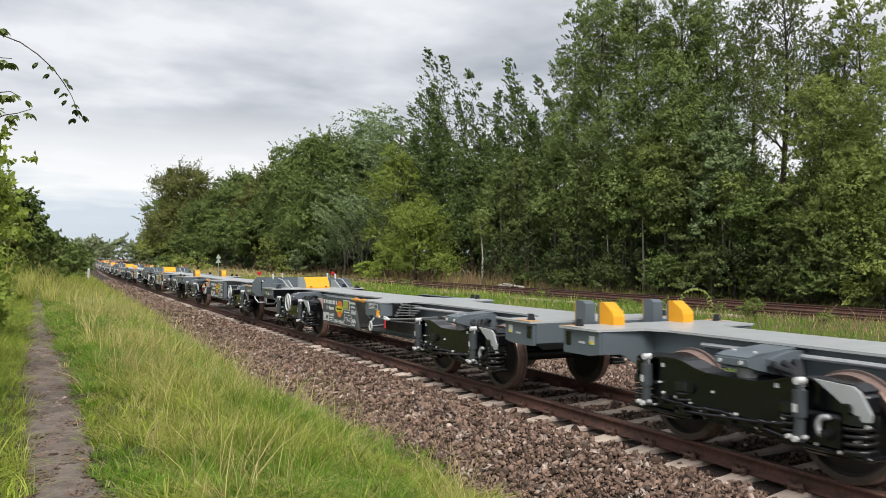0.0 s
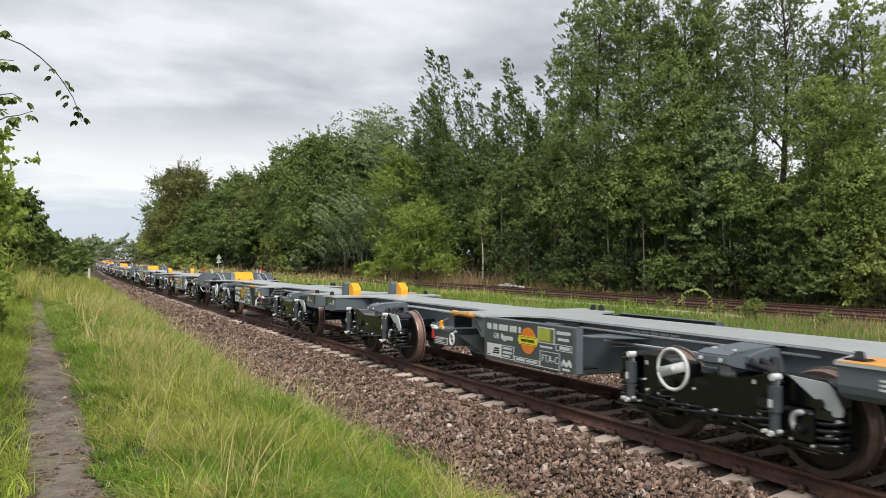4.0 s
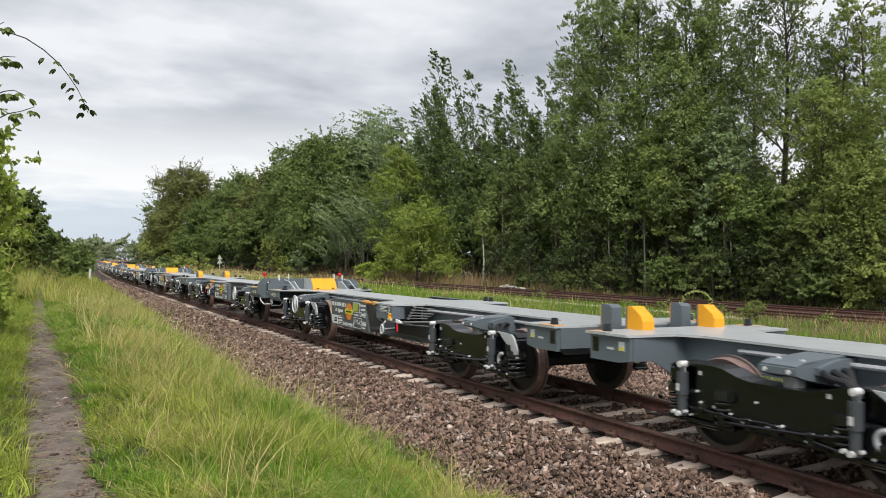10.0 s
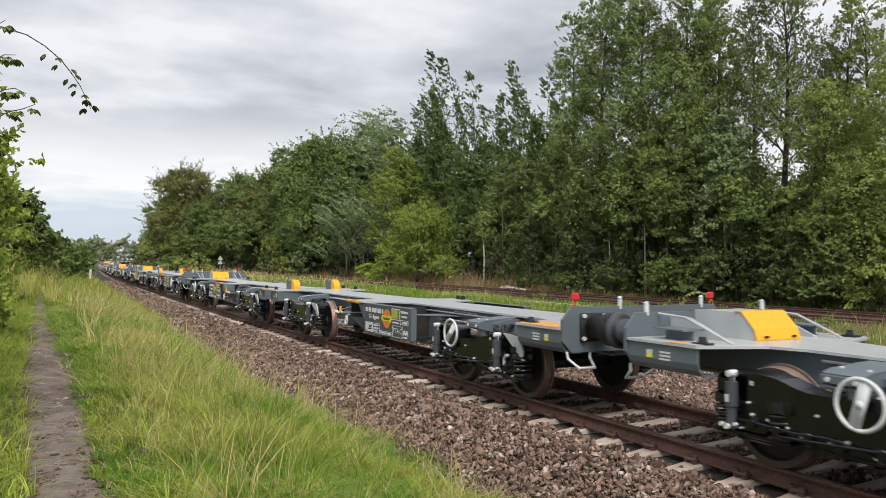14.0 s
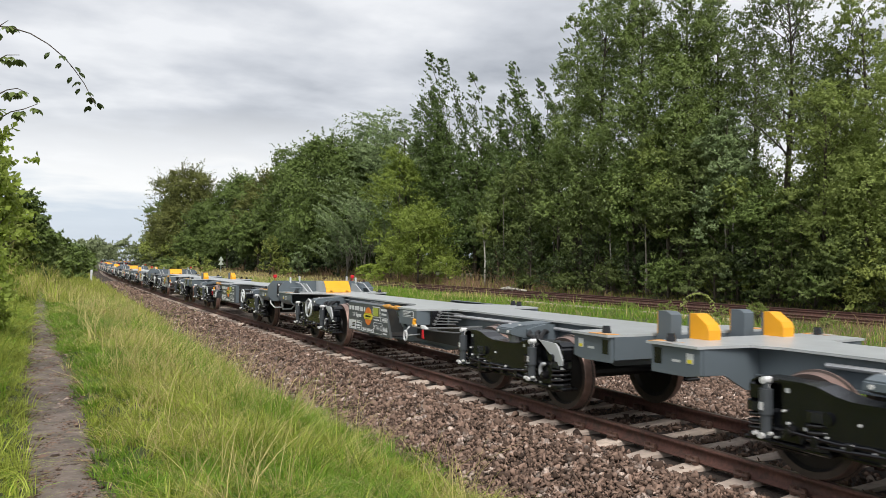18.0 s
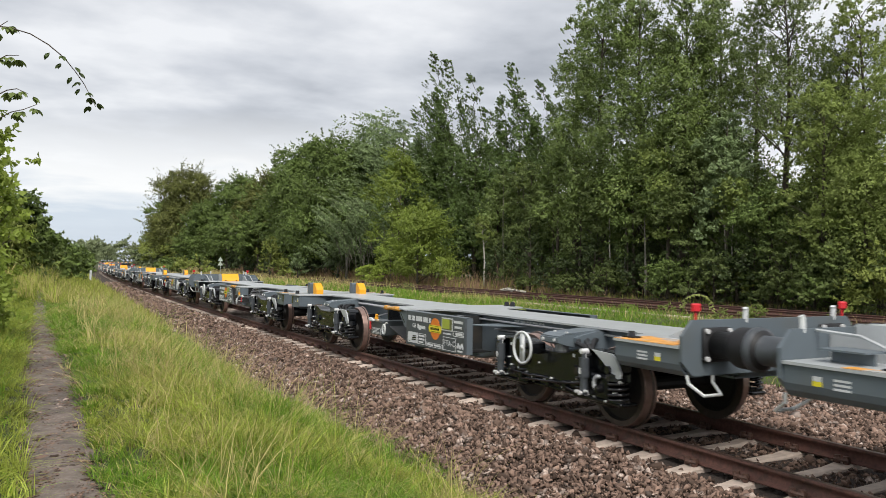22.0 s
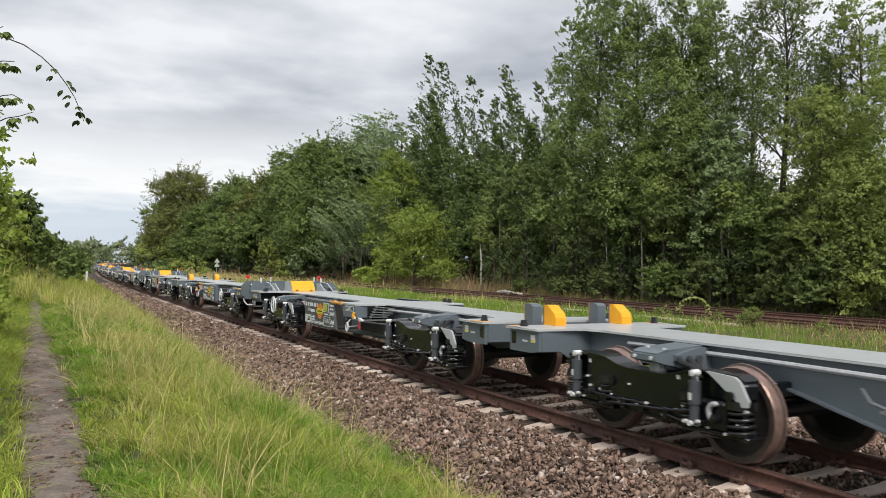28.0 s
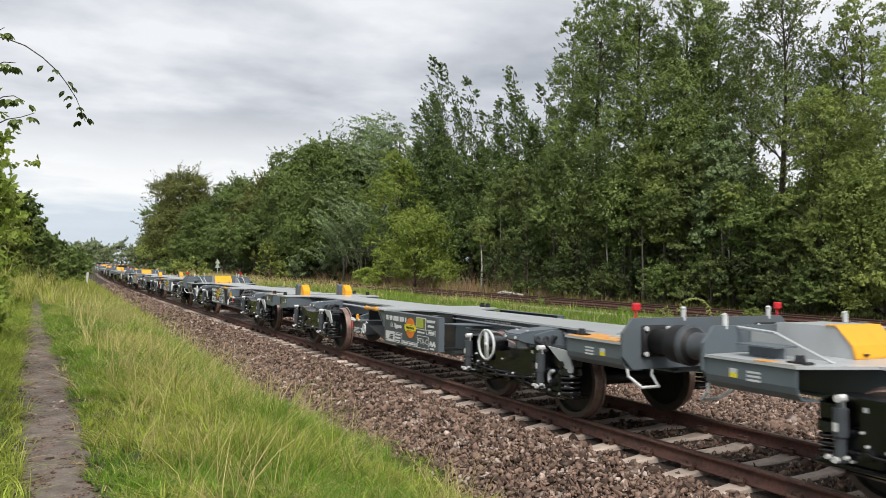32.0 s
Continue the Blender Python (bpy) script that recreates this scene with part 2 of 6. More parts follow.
def prism(bm, pts, axis, a, b):
    """Extrudes a flat outline: pts in the two other axes (in xyz order), from a to b along axis."""
    def at(p, w):
        q = list(p)
        q.insert(axis, w)
        return bm.verts.new(q)
    lo, hi = [at(p, a) for p in pts], [at(p, b) for p in pts]
    n = len(pts)
    fs = [bm.faces.new(lo[::-1]), bm.faces.new(hi)]
    for i in range(n):
        fs.append(bm.faces.new((lo[i], lo[(i + 1) % n], hi[(i + 1) % n], hi[i])))
    bmesh.ops.recalc_face_normals(bm, faces=fs)
    return bm


def cyl(bm, p0, p1, r0, r1=None, seg=12):
    p0, p1 = Vector(p0), Vector(p1)
    d = p1 - p0
    m = Matrix.Translation((p0 + p1) / 2) @ d.to_track_quat("Z", "Y").to_matrix().to_4x4()
    bmesh.ops.create_cone(bm, cap_ends=True, segments=seg, radius1=r0, radius2=r0 if r1 is None else r1, depth=d.length, matrix=m)
    return bm


def spun(bm, profile, m, seg=32):
    """Turns a profile of (radius, height) about z, placed by m."""
    rings = []
    for i in range(seg):
        a = 2 * math.pi * i / seg
        rings.append([bm.verts.new(m @ Vector((r * math.cos(a), r * math.sin(a), h))) for r, h in profile])
    fs = []
    for i in range(seg):
        p, q = rings[i], rings[(i + 1) % seg]
        for j in range(len(profile) - 1):
            fs.append(bm.faces.new((p[j], p[j + 1], q[j + 1], q[j])))
    for j in (0, -1):
        if profile[j][0] > 1e-4:
            fs.append(bm.faces.new([r[j] for r in rings]))
    bmesh.ops.remove_doubles(bm, verts=[v for r in rings for v in r], dist=1e-5)
    bmesh.ops.recalc_face_normals(bm, faces=[f for f in fs if f.is_valid])
    return bm


def tube(bm, pts, r, seg=6):
    """A round bar along points."""
    pts = [Vector(p) for p in pts]
    rings = []
    side = None
    for i, p in enumerate(pts):
        d = (pts[min(i + 1, len(pts) - 1)] - pts[max(i - 1, 0)]).normalized()
        if side is None or abs(side.dot(d)) > 0.98:
            side = d.orthogonal().normalized()
        side = (side - d * side.dot(d)).normalized()
        up = d.cross(side)
        rr = r[i] if isinstance(r, (list, tuple)) else r
        rings.append([bm.verts.new(p + (side * math.cos(2 * math.pi * j / seg) + up * math.sin(2 * math.pi * j / seg)) * rr) for j in range(seg)])
    for p, q in zip(rings, rings[1:]):
        for j in range(seg):
            bm.faces.new((p[j], p[(j + 1) % seg], q[(j + 1) % seg], q[j]))
    bm.faces.new(rings[0][::-1])
    bm.faces.new(rings[-1])
    return bm


# ---------------------------------------------------------------- the line: a wide right-hand curve
RADIUS, MIDX = 2237.0, 6.8465


def line(s, c=0.0):
    """Place on the ground plan at s metres along the line and c metres to its right."""
    a = s / RADIUS
    return MIDX + RADIUS - (RADIUS - c) * math.cos(a), (RADIUS - c) * math.sin(a)


def line_np(s, c):
    a = s / RADIUS
    return MIDX + RADIUS - (RADIUS - c) * np.cos(a), (RADIUS - c) * np.sin(a)


def on_line(s, c=0.0, z=0.0):
    x, y = line(s, c)
    return pose(x, y, z, 0, 0, -math.degrees(s / RADIUS))

# ---------------------------------------------------------------- ground
PROFILE = [(-900, 6.0), (-300, 3.0), (-60, 0.8), (-12, 0.45), (-8.5, 0.34), (-7.3, 0.24), (-6.9, 0.19), (-6.4, 0.19), (-6.0, 0.22), (-5.2, 0.13), (-4.2, -0.10),
           (-3.3, -0.36), (-2.9, -0.46), (0, -0.50), (5.6, -0.56), (6.4, -0.36), (7.5, -0.24), (12, -0.2), (17, -0.16), (19, -0.2), (24, -0.2),
           (26, -0.05), (32, 0.15), (60, 0.3), (300, 1.0), (900, 4.0)]
PC, PZ = np.array([p[0] for p in PROFILE], float), np.array([p[1] for p in PROFILE], float)


def ground_z(s, c):
    s, c = np.asarray(s, float), np.asarray(c, float)
    z = np.interp(c, PC, PZ)
    rough = np.clip((np.abs(c) - 3.0) / 2.0, 0, 1)
    z = z + rough * (0.035 * np.sin(s * 1.3 + c * 0.7) + 0.03 * np.sin(s * 0.47 - c * 1.1 + 1.0) + 0.02 * np.sin(s * 2.9 + c * 2.3))
    ease = lambda v: np.clip(v, 0, 1) ** 2 * (3 - 2 * np.clip(v, 0, 1))
    z = z + 0.75 * ease((s - 25) / 16) * ease((-5.7 - c) / 1.6) * (1 - ease((s - 80) / 30))
    base = z
    trod = np.exp(-((c - path_c(s)) / 0.32) ** 2)
    rough_z = rough * (0.035 * np.sin(s * 1.3 + c * 0.7) + 0.03 * np.sin(s * 0.47 - c * 1.1 + 1.0) + 0.02 * np.sin(s * 2.9 + c * 2.3))
    return base - trod * (rough_z + 0.02)


def path_c(s):
    return -6.66 + 0.05 * np.sin(np.asarray(s) * 0.22) - 0.5 * np.clip((np.asarray(s) - 22) / 40, 0, 1)


def make_ground():
    s = np.concatenate([np.linspace(-400, -30, 12), np.linspace(-25, 0, 14), np.arange(0.5, 40, 0.3), np.arange(40, 120, 1.5), np.linspace(122, 420, 60), np.linspace(450, 3000, 14)])
    c = np.concatenate([np.linspace(-900, -70, 10), np.linspace(-60, -14, 12), np.arange(-12, -8.5, 0.4), np.arange(-8.4, -2.6, 0.12), np.linspace(-2.5, 2.6, 6), np.arange(2.8, 8.2, 0.4), np.linspace(8.5, 40, 40), np.linspace(45, 900, 20)])
    S, C = np.meshgrid(s, c, indexing="ij")
    X, Y = line_np(np.clip(S, -400, 420), C)
    Y = Y + np.where(S > 420, S - 420, 0)
    Z = ground_z(S, C)
    n, k = S.shape
    idx = np.arange(n * k).reshape(n, k)
    f = np.stack([idx[:-1, :-1], idx[:-1, 1:], idx[1:, 1:], idx[1:, :-1]], -1).reshape(-1, 4)
    ob = raw("ground", np.stack([X, Y, Z], -1).reshape(-1, 3), f, M["earth"])
    tagged(ob, "rough grassy ground sloping from the path to the railway", "ground", kind="structure")
    ss = np.arange(-8, 38, 0.2)
    cs = np.linspace(-1, 1, 9)
    S, K = np.meshgrid(ss, cs, indexing="ij")
    wid = 0.27 + 0.03 * np.sin(S * 1.7) + 0.03 * np.sin(S * 4.1 + np.sign(K) * 2) + 0.02 * np.sin(S * 11 + np.sign(K)) + 0.06 * np.clip((S - 5) / 6, 0, 1) - 0.12 * np.clip((S - 16) / 14, 0, 1)
    C = path_c(S) + K * wid
    X, Y = line_np(S, C)
    Z = ground_z(S, C) + 0.016 - 0.03 * np.abs(K) ** 4 + 0.008 * np.sin(S * 5) * np.sin(K * 4)
    n, k = S.shape
    idx = np.arange(n * k).reshape(n, k)
    f = np.stack([idx[:-1, :-1], idx[:-1, 1:], idx[1:, 1:], idx[1:, :-1]], -1).reshape(-1, 4)
    tagged(raw("path", np.stack([X, Y, Z], -1).reshape(-1, 3), f, M["path"]), "narrow trodden earth footpath through the grass", "path", kind="structure")


make_ground()


def swept(name, outline, s, mat, c0=0.0, z0=0.0, parent=None):
    """A bar of constant section (outline of (c, z)) along the line at the stations s."""
    s = np.asarray(s, float)
    n, k = len(s), len(outline)
    V = np.empty((n, k, 3))
    for j, (c, z) in enumerate(outline):
        V[:, j, 0], V[:, j, 1] = line_np(s, c0 + c)
        V[:, j, 2] = z0 + z
    idx = np.arange(n * k).reshape(n, k)
    nx = np.roll(idx, -1, 1)
    f = np.stack([idx[:-1], nx[:-1], nx[1:], idx[1:]], -1).reshape(-1, 4)
    return raw(name, V.reshape(-1, 3), f, mat, parent)


STATIONS = np.concatenate([np.arange(-60, 60, 2.0), np.arange(60, 620, 8.0)])
WEB = [(-0.075, -0.159), (0.075, -0.159), (0.075, -0.145), (0.014, -0.125), (0.010, -0.05), (0.035, -0.038), (0.036, -0.006), (-0.036, -0.006), (-0.035, -0.038), (-0.010, -0.05), (-0.014, -0.125), (-0.075, -0.145)]
HEAD = [(0.036, -0.0055), (0.028, 0.0), (-0.028, 0.0), (-0.036, -0.0055)]


def make_track():
    bed = [(-2.95, -0.47), (-2.2, -0.36), (-1.75, -0.235), (-1.3, -0.225), (1.3, -0.225), (1.9, -0.24), (3.4, -0.33), (5.2, -0.40), (6.2, -0.50), (6.2, -0.8), (-2.95, -0.7)]
    tagged(swept("ballast_bed", bed, STATIONS, M["ballast"]), "brown ballast bed under the track, darkened for shade between stones", "ballast", kind="structure")
    for c in (-0.7525, 0.7525):
        r = swept("rail", WEB, STATIONS, M["rail"], c)
        tagged(r, "rusty steel running rail on concrete sleepers", "rail", group="running rails", kind="structure")
        swept("rail_head", HEAD, STATIONS, M["rail_top"], c, parent=r)
    trough = [(-0.2, -0.30), (-0.2, -0.11), (-0.18, -0.10), (0.18, -0.10), (0.2, -0.11), (0.2, -0.30)]
    tagged(swept("cable_trough", trough, STATIONS[40:72], M["concrete"], 16.6), "pale concrete cable trough beside the siding", "trough", kind="structure")
    # sidings beyond the grass
    for c0 in (18.7, 22.6):
        b = [(-1.6, -0.25), (-1.2, -0.14), (1.2, -0.14), (1.6, -0.25), (1.6, -0.6), (-1.6, -0.6)]
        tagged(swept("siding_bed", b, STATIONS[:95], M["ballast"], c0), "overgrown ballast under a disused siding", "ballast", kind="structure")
        for c in (-0.7525, 0.7525):
            r = swept("siding_rail", WEB, STATIONS[:95], M["rail"], c0 + c, 0.06)
            tagged(r, "rusty rail of an overgrown siding", "rail", group="siding rails", kind="structure")
            swept("rail_head", HEAD, STATIONS[:95], M["rail_top"], c0 + c, 0.06, parent=r)


make_track()

# ---------------------------------------------------------------- the train
WHEEL_R = 0.46


def wheelset_mesh(seg):
    bm = B()
    cyl(bm, (-1.0, 0, 0), (1.0, 0, 0), 0.08, seg=12)
    turn = Matrix.Rotation(radians(90), 4, "Y")
    for sx in (-1, 1):
        pr = [(0.09, -0.09), (0.13, -0.07), (0.34, -0.03), (0.39, -0.066), (0.488, -0.068), (0.487, -0.045), (0.466, -0.034), (0.458, 0.055), (0.452, 0.066), (0.392, 0.066), (0.37, 0.015), (0.15, 0.06), (0.13, 0.10), (0.09, 0.10)]
        spun(bm, [(r, h * sx) for r, h in pr], Matrix.Translation((sx * 0.7525, 0, 0)) @ turn, seg)
    me = bpy.data.meshes.new("wheelset")
    for f in bm.faces:
        c = f.calc_center_median()
        low = min(math.hypot(v.co.y, v.co.z) for v in f.verts)
        f.material_index = 1 if low > 0.44 and abs(f.normal.x) < 0.6 else 2 if low > 0.38 else 0
    bm.to_mesh(me)
    bm.free()
    me.materials.append(M["wheel_dark"])
    me.materials.append(M["wheel"])
    me.materials.append(M["wheel_rim"])
    return me


def coil_mesh():
    bm = B()
    pts = [(0.112 * math.cos(a), 0.112 * math.sin(a), 0.30 * a / (2 * math.pi * 5)) for a in np.linspace(0, 2 * math.pi * 5, 56)]
    tube(bm, pts, 0.021, 5)
    me = bpy.data.meshes.new("coil_spring")
    bm.to_mesh(me)
    bm.free()
    me.materials.append(M["gloss_black"])
    me.polygons.foreach_set("use_smooth", [True] * len(me.polygons))
    return me


def damper_mesh():
    bm = B()
    cyl(bm, (0, 0, 0.0), (0, 0, 0.22), 0.045, seg=12)
    cyl(bm, (0, 0, 0.20), (0, 0, 0.42), 0.058, seg=12)
    cyl(bm, (0, 0, 0.42), (0, 0, 0.50), 0.03, seg=10)
    cyl(bm, (-0.045, 0, 0.495), (0.05, 0, 0.495), 0.032, seg=10)
    n0 = len(bm.faces)
    box(bm, -0.062, -0.04, -0.022, 0.022, 0.24, 0.31)
    cyl(bm, (-0.075, 0, 0.02), (0.05, 0, 0.02), 0.026, seg=8)
    cyl(bm, (-0.052, 0, 0.50), (0.06, 0, 0.50), 0.012, seg=8)
    cyl(bm, (-0.07, 0.07, 0.03), (-0.02, 0.07, 0.03), 0.018, seg=7)
    cyl(bm, (-0.06, -0.08, 0.05), (-0.02, -0.08, 0.05), 0.016, seg=7)
    for f in list(bm.faces)[n0:]:
        f.material_index = 1
    me = bpy.data.meshes.new("damper")
    bm.to_mesh(me)
    bm.free()
    me.materials.append(M["damper"])
    me.materials.append(M["zinc"])
    return me


WHEELS, COIL, DAMPER = wheelset_mesh(36), coil_mesh(), damper_mesh()


def share(name, me, parent, at, label=""):
    ob = new(name, me)
    ob.parent = parent
    ob.location = at
    if label:
        ob["label"] = label
    return ob


def frame_mesh():
    """Side frames with deep window, headstocks and bolster, in one welded piece."""
    bm = B()
    out = [(-1.24, 0.66), (-1.24, 0.82), (-1.16, 0.865), (-0.70, 0.865), (-0.58, 0.85), (-0.42, 0.80), (-0.28, 0.775), (0.28, 0.775), (0.42, 0.80), (0.58, 0.85), (0.70, 0.865), (1.16, 0.865),
           (1.24, 0.82), (1.24, 0.66), (1.18, 0.63), (0.56, 0.63), (0.50, 0.40), (0.40, 0.33), (-0.40, 0.33), (-0.50, 0.40), (-0.56, 0.63), (-1.18, 0.63)]
    for sx in (-1, 1):
        prism(bm, out, 0, sx * 0.95, sx * 1.03)
        # broad top flange that follows the frame's outline
        top = out[1:13]
        for (a, za), (b, zb) in zip(top, top[1:]):
            x0, x1 = sorted((sx * 0.89, sx * (1.165 if b > -0.7 else 1.09)))
            prism(bm, [(a, za), (b, zb), (b, zb + 0.018), (a, za + 0.018)], 0, x0, x1)
        box(bm, *sorted((sx * 0.90, sx * 1.08)), -0.42, 0.42, 0.318, 0.332)
        # broad outer plate that hides the inner springs
        face = [(-0.66, 0.855), (-0.58, 0.85), (-0.42, 0.80), (-0.28, 0.775), (0.28, 0.775), (0.42, 0.80), (0.58, 0.85), (0.70, 0.862), (0.92, 0.862), (0.94, 0.50), (0.60, 0.46), (0.42, 0.37), (-0.40, 0.37), (-0.66, 0.46)]
        prism(bm, face, 0, *sorted((sx * 1.10, sx * 1.14)))
        # upper spring seats
        for y in (-1.19, -0.61, 0.61, 1.19):
            cyl(bm, (sx * 1.06, y, 0.58), (sx * 1.06, y, 0.66), 0.14, 0.135, 12)
            box(bm, *sorted((sx * 1.13, sx * 0.96)), y - 0.11, y + 0.11, 0.66, 0.82, 0.02)
    box(bm, -0.95, 0.95, -0.34, 0.34, 0.40, 0.76, 0.03)
    for sx in (-1, 1):
        cyl(bm, (sx * 0.55, -0.62, 0.60), (sx * 0.55, 0.62, 0.60), 0.11, seg=10)
        box(bm, *sorted((sx * 0.50, sx * 0.95)), -0.60, -0.50, 0.40, 0.62, 0.01)
        box(bm, *sorted((sx * 0.50, sx * 0.95)), 0.50, 0.60, 0.40, 0.62, 0.01)
    for e in (-1.18, 1.18):
        box(bm, -0.64, 0.64, e - 0.04, e + 0.04, 0.66, 0.80, 0.01)
    me = bpy.data.meshes.new("bogie")
    bm.to_mesh(me)
    bm.free()
    me.materials.append(M["black"])
    return me


FRAME = frame_mesh()


def small_mesh(name, mat, build, smooth=False):
    bm = B()
    build(bm)
    me = bpy.data.meshes.new(name)
    bm.to_mesh(me)
    bm.free()
    me.materials.append(M[mat])
    if smooth:
        me.polygons.foreach_set("use_smooth", [True] * len(me.polygons))
    return me


def axlebox_build(bm):
    box(bm, -0.13, 0.10, -0.16, 0.16, -0.13, 0.16, 0.03)
    box(bm, -0.15, 0.10, -0.43, 0.43, -0.155, -0.115, 0.012)
    box(bm, -0.09, 0.10, -0.20, 0.20, -0.20, -0.155, 0.02)
    for y in (-0.29, 0.29):
        cyl(bm, (-0.06, y, -0.115), (-0.06, y, -0.09), 0.13, seg=12)


def cap_build(bm):
    cyl(bm, (-0.0, 0, 0), (-0.06, 0, 0), 0.05, 0.042, 14)
    cyl(bm, (-0.06, 0, 0), (-0.075, 0, 0), 0.028, 0.024, 10)


def gusset_build(bm):
    prism(bm, [(0.04, 0.435), (-0.30, 0.42), (-0.36, 0.38), (-0.455, 0.22), (-0.445, 0.165), (-0.39, 0.155), (-0.02, 0.40)], 0, -0.012, 0.012)


def ring_build(bm):
    cyl(bm, (-0.035, 0, 0), (0.0, 0, 0), 0.045, seg=12)


def bolts_build(bm):
    rng = random.Random(12)
    spots = [(0.86, 0.52), (0.70, 0.50), (0.50, 0.47), (-0.46, 0.46), (-0.56, 0.52), (0.10, 0.42), (-0.20, 0.42), (0.90, 0.62), (-0.60, 0.60), (-1.22, 0.45), (-1.16, 0.36), (-1.30, 0.58), (-0.62, 0.42), (-0.36, 0.44), (-0.30, 0.39),
             (0.36, 0.42), (0.62, 0.46), (1.20, 0.40), (1.26, 0.47), (0.98, 0.38), (-0.72, 0.36), (-1.08, 0.34), (-0.86, 0.36), (1.12, 0.36), (0.30, 0.40), (0.22, 0.62), (-0.05, 0.46)]
    for y, z in spots:
        r = rng.uniform(0.010, 0.017)
        x = rng.uniform(1.15, 1.175)
        for sx in (-1, 1):
            cyl(bm, (sx * x, y, z), (sx * 1.10, y, z), r, seg=7)


def rod_build(bm):
    tube(bm, [(-1.17, -0.62, 0.36), (-1.17, 0.10, 0.46), (-1.17, 0.4, 0.44), (-1.17, 1.0, 0.46)], 0.014, 6)
    tube(bm, [(-1.16, -0.60, 0.47), (-1.18, -0.30, 0.44), (-1.18, 0.30, 0.40), (-1.16, 0.60, 0.38)], 0.016, 6)
    for y in (-0.34, 0.0, 0.29, 0.60):
        box(bm, -1.19, -1.14, y - 0.035, y + 0.035, 0.36, 0.47, 0.012)
    for y in (-0.50, 0.50):
        cyl(bm, (-1.17, y, 0.62), (-1.14, y, 0.62), 0.055, seg=12)


def handwheel_build(bm):
    rim = [(0, 0.195 * math.cos(a), 0.195 * math.sin(a)) for a in np.linspace(0, 2 * math.pi, 33)]
    tube(bm, rim, 0.018, 6)
    box(bm, -0.008, 0.008, -0.185, 0.185, -0.048, 0.048)
    cyl(bm, (-0.02, 0, 0), (0.01, 0, 0), 0.035, seg=10)


def spindle_build(bm):
    cyl(bm, (-0.01, 0, 0), (0.30, 0, 0), 0.022, seg=8)
    box(bm, 0.08, 0.30, -0.10, 0.10, -0.08, 0.07, 0.02)


def horn_build(bm):
    ring = [(0, 0.082 * math.cos(a), 0.082 * math.sin(a)) for a in np.linspace(-1.3, 1.9, 14)]
    tube(bm, ring, [0.012] + [0.026] * 12 + [0.012], 7)


def stencil_build(bm):
    for y, z in ((0.86, 0.775), (-0.50, 0.765)):
        for i in range(2):
            box(bm, -1.145, -1.139, y + 0.022 * i, y + 0.022 * i + 0.016, z, z + 0.04)


BITS = {
    "stencil": small_mesh("stencil", "white", stencil_build),
    "horn": small_mesh("bearing_ring", "pale", horn_build, True),
    "axlebox": small_mesh("axlebox", "black", axlebox_build),
    "axle_cap": small_mesh("axle_cap", "gloss_black", cap_build),
    "gusset": small_mesh("gusset_plate", "grey_light", gusset_build),
    "ring": small_mesh("lifting_eye", "black", ring_build),
    "bolt_row": small_mesh("bolt", "zinc", bolts_build),
    "rods": small_mesh("brake_gear", "black", rod_build),
    "handwheel": small_mesh("handbrake_wheel", "white", handwheel_build, True),
    "spindle": small_mesh("handbrake_spindle", "black", spindle_build),
}


def bogie(parent, y, hand, way=-1):
    """A two-axle bogie about y: frame, wheelsets, axleboxes, coil springs, dampers, brake gear."""
    fr = share("bogie", FRAME, parent, (0, y, 0), "black welded steel two-axle bogie frame")
    for ay in (-0.9, 0.9):
        share("wheelset", WHEELS, fr, (0, ay, WHEEL_R), "brown worn steel wheels on an axle")
        for sx in (-1, 1):
            x = sx * 1.0
            ob = share("axlebox", BITS["axlebox"], fr, (x, ay, WHEEL_R))
            cap = share("axle_cap", BITS["axle_cap"], fr, (x * 1.13, ay - 0.06, WHEEL_R), "glossy black bearing cap")
            if ay < 0:
                share("bearing_ring", BITS["horn"], fr, (x * 1.17, ay - 0.08, WHEEL_R + 0.06), "pale curved bearing ring")
            if sx > 0:
                ob.rotation_euler = cap.rotation_euler = (0, 0, math.pi)
            for dy in (-0.29, 0.29):
                share("coil_spring", COIL, fr, (x * 1.06, ay + dy, 0.335))
            share("damper", DAMPER, fr, (x * 1.20, ay + 0.15, 0.37), "grey vertical damper")
    for sx in (-1, 1):
        share("gusset_plate", BITS["gusset"], fr, (sx * 1.16, -0.9, 0.46), "light grey plate with a hole")
        share("lifting_eye", BITS["ring"], fr, (sx * 1.175, -1.16, 0.70) if sx < 0 else (1.21, -1.16, 0.70))
    share("bolt", BITS["bolt_row"], fr, (0, 0, 0), "rows of bright bolt heads")
    share("brake_gear", BITS["rods"], fr, (0, 0, 0))
    share("stencil", BITS["stencil"], fr, (0, 0, 0), "small white stencilled marks")
    if hand:
        share("handbrake_wheel", BITS["handwheel"], fr, (-1.36, 0.29 * way, 0.81), "white handbrake wheel")
        share("handbrake_spindle", BITS["spindle"], fr, (-1.36, 0.29 * way, 0.81))
    return fr


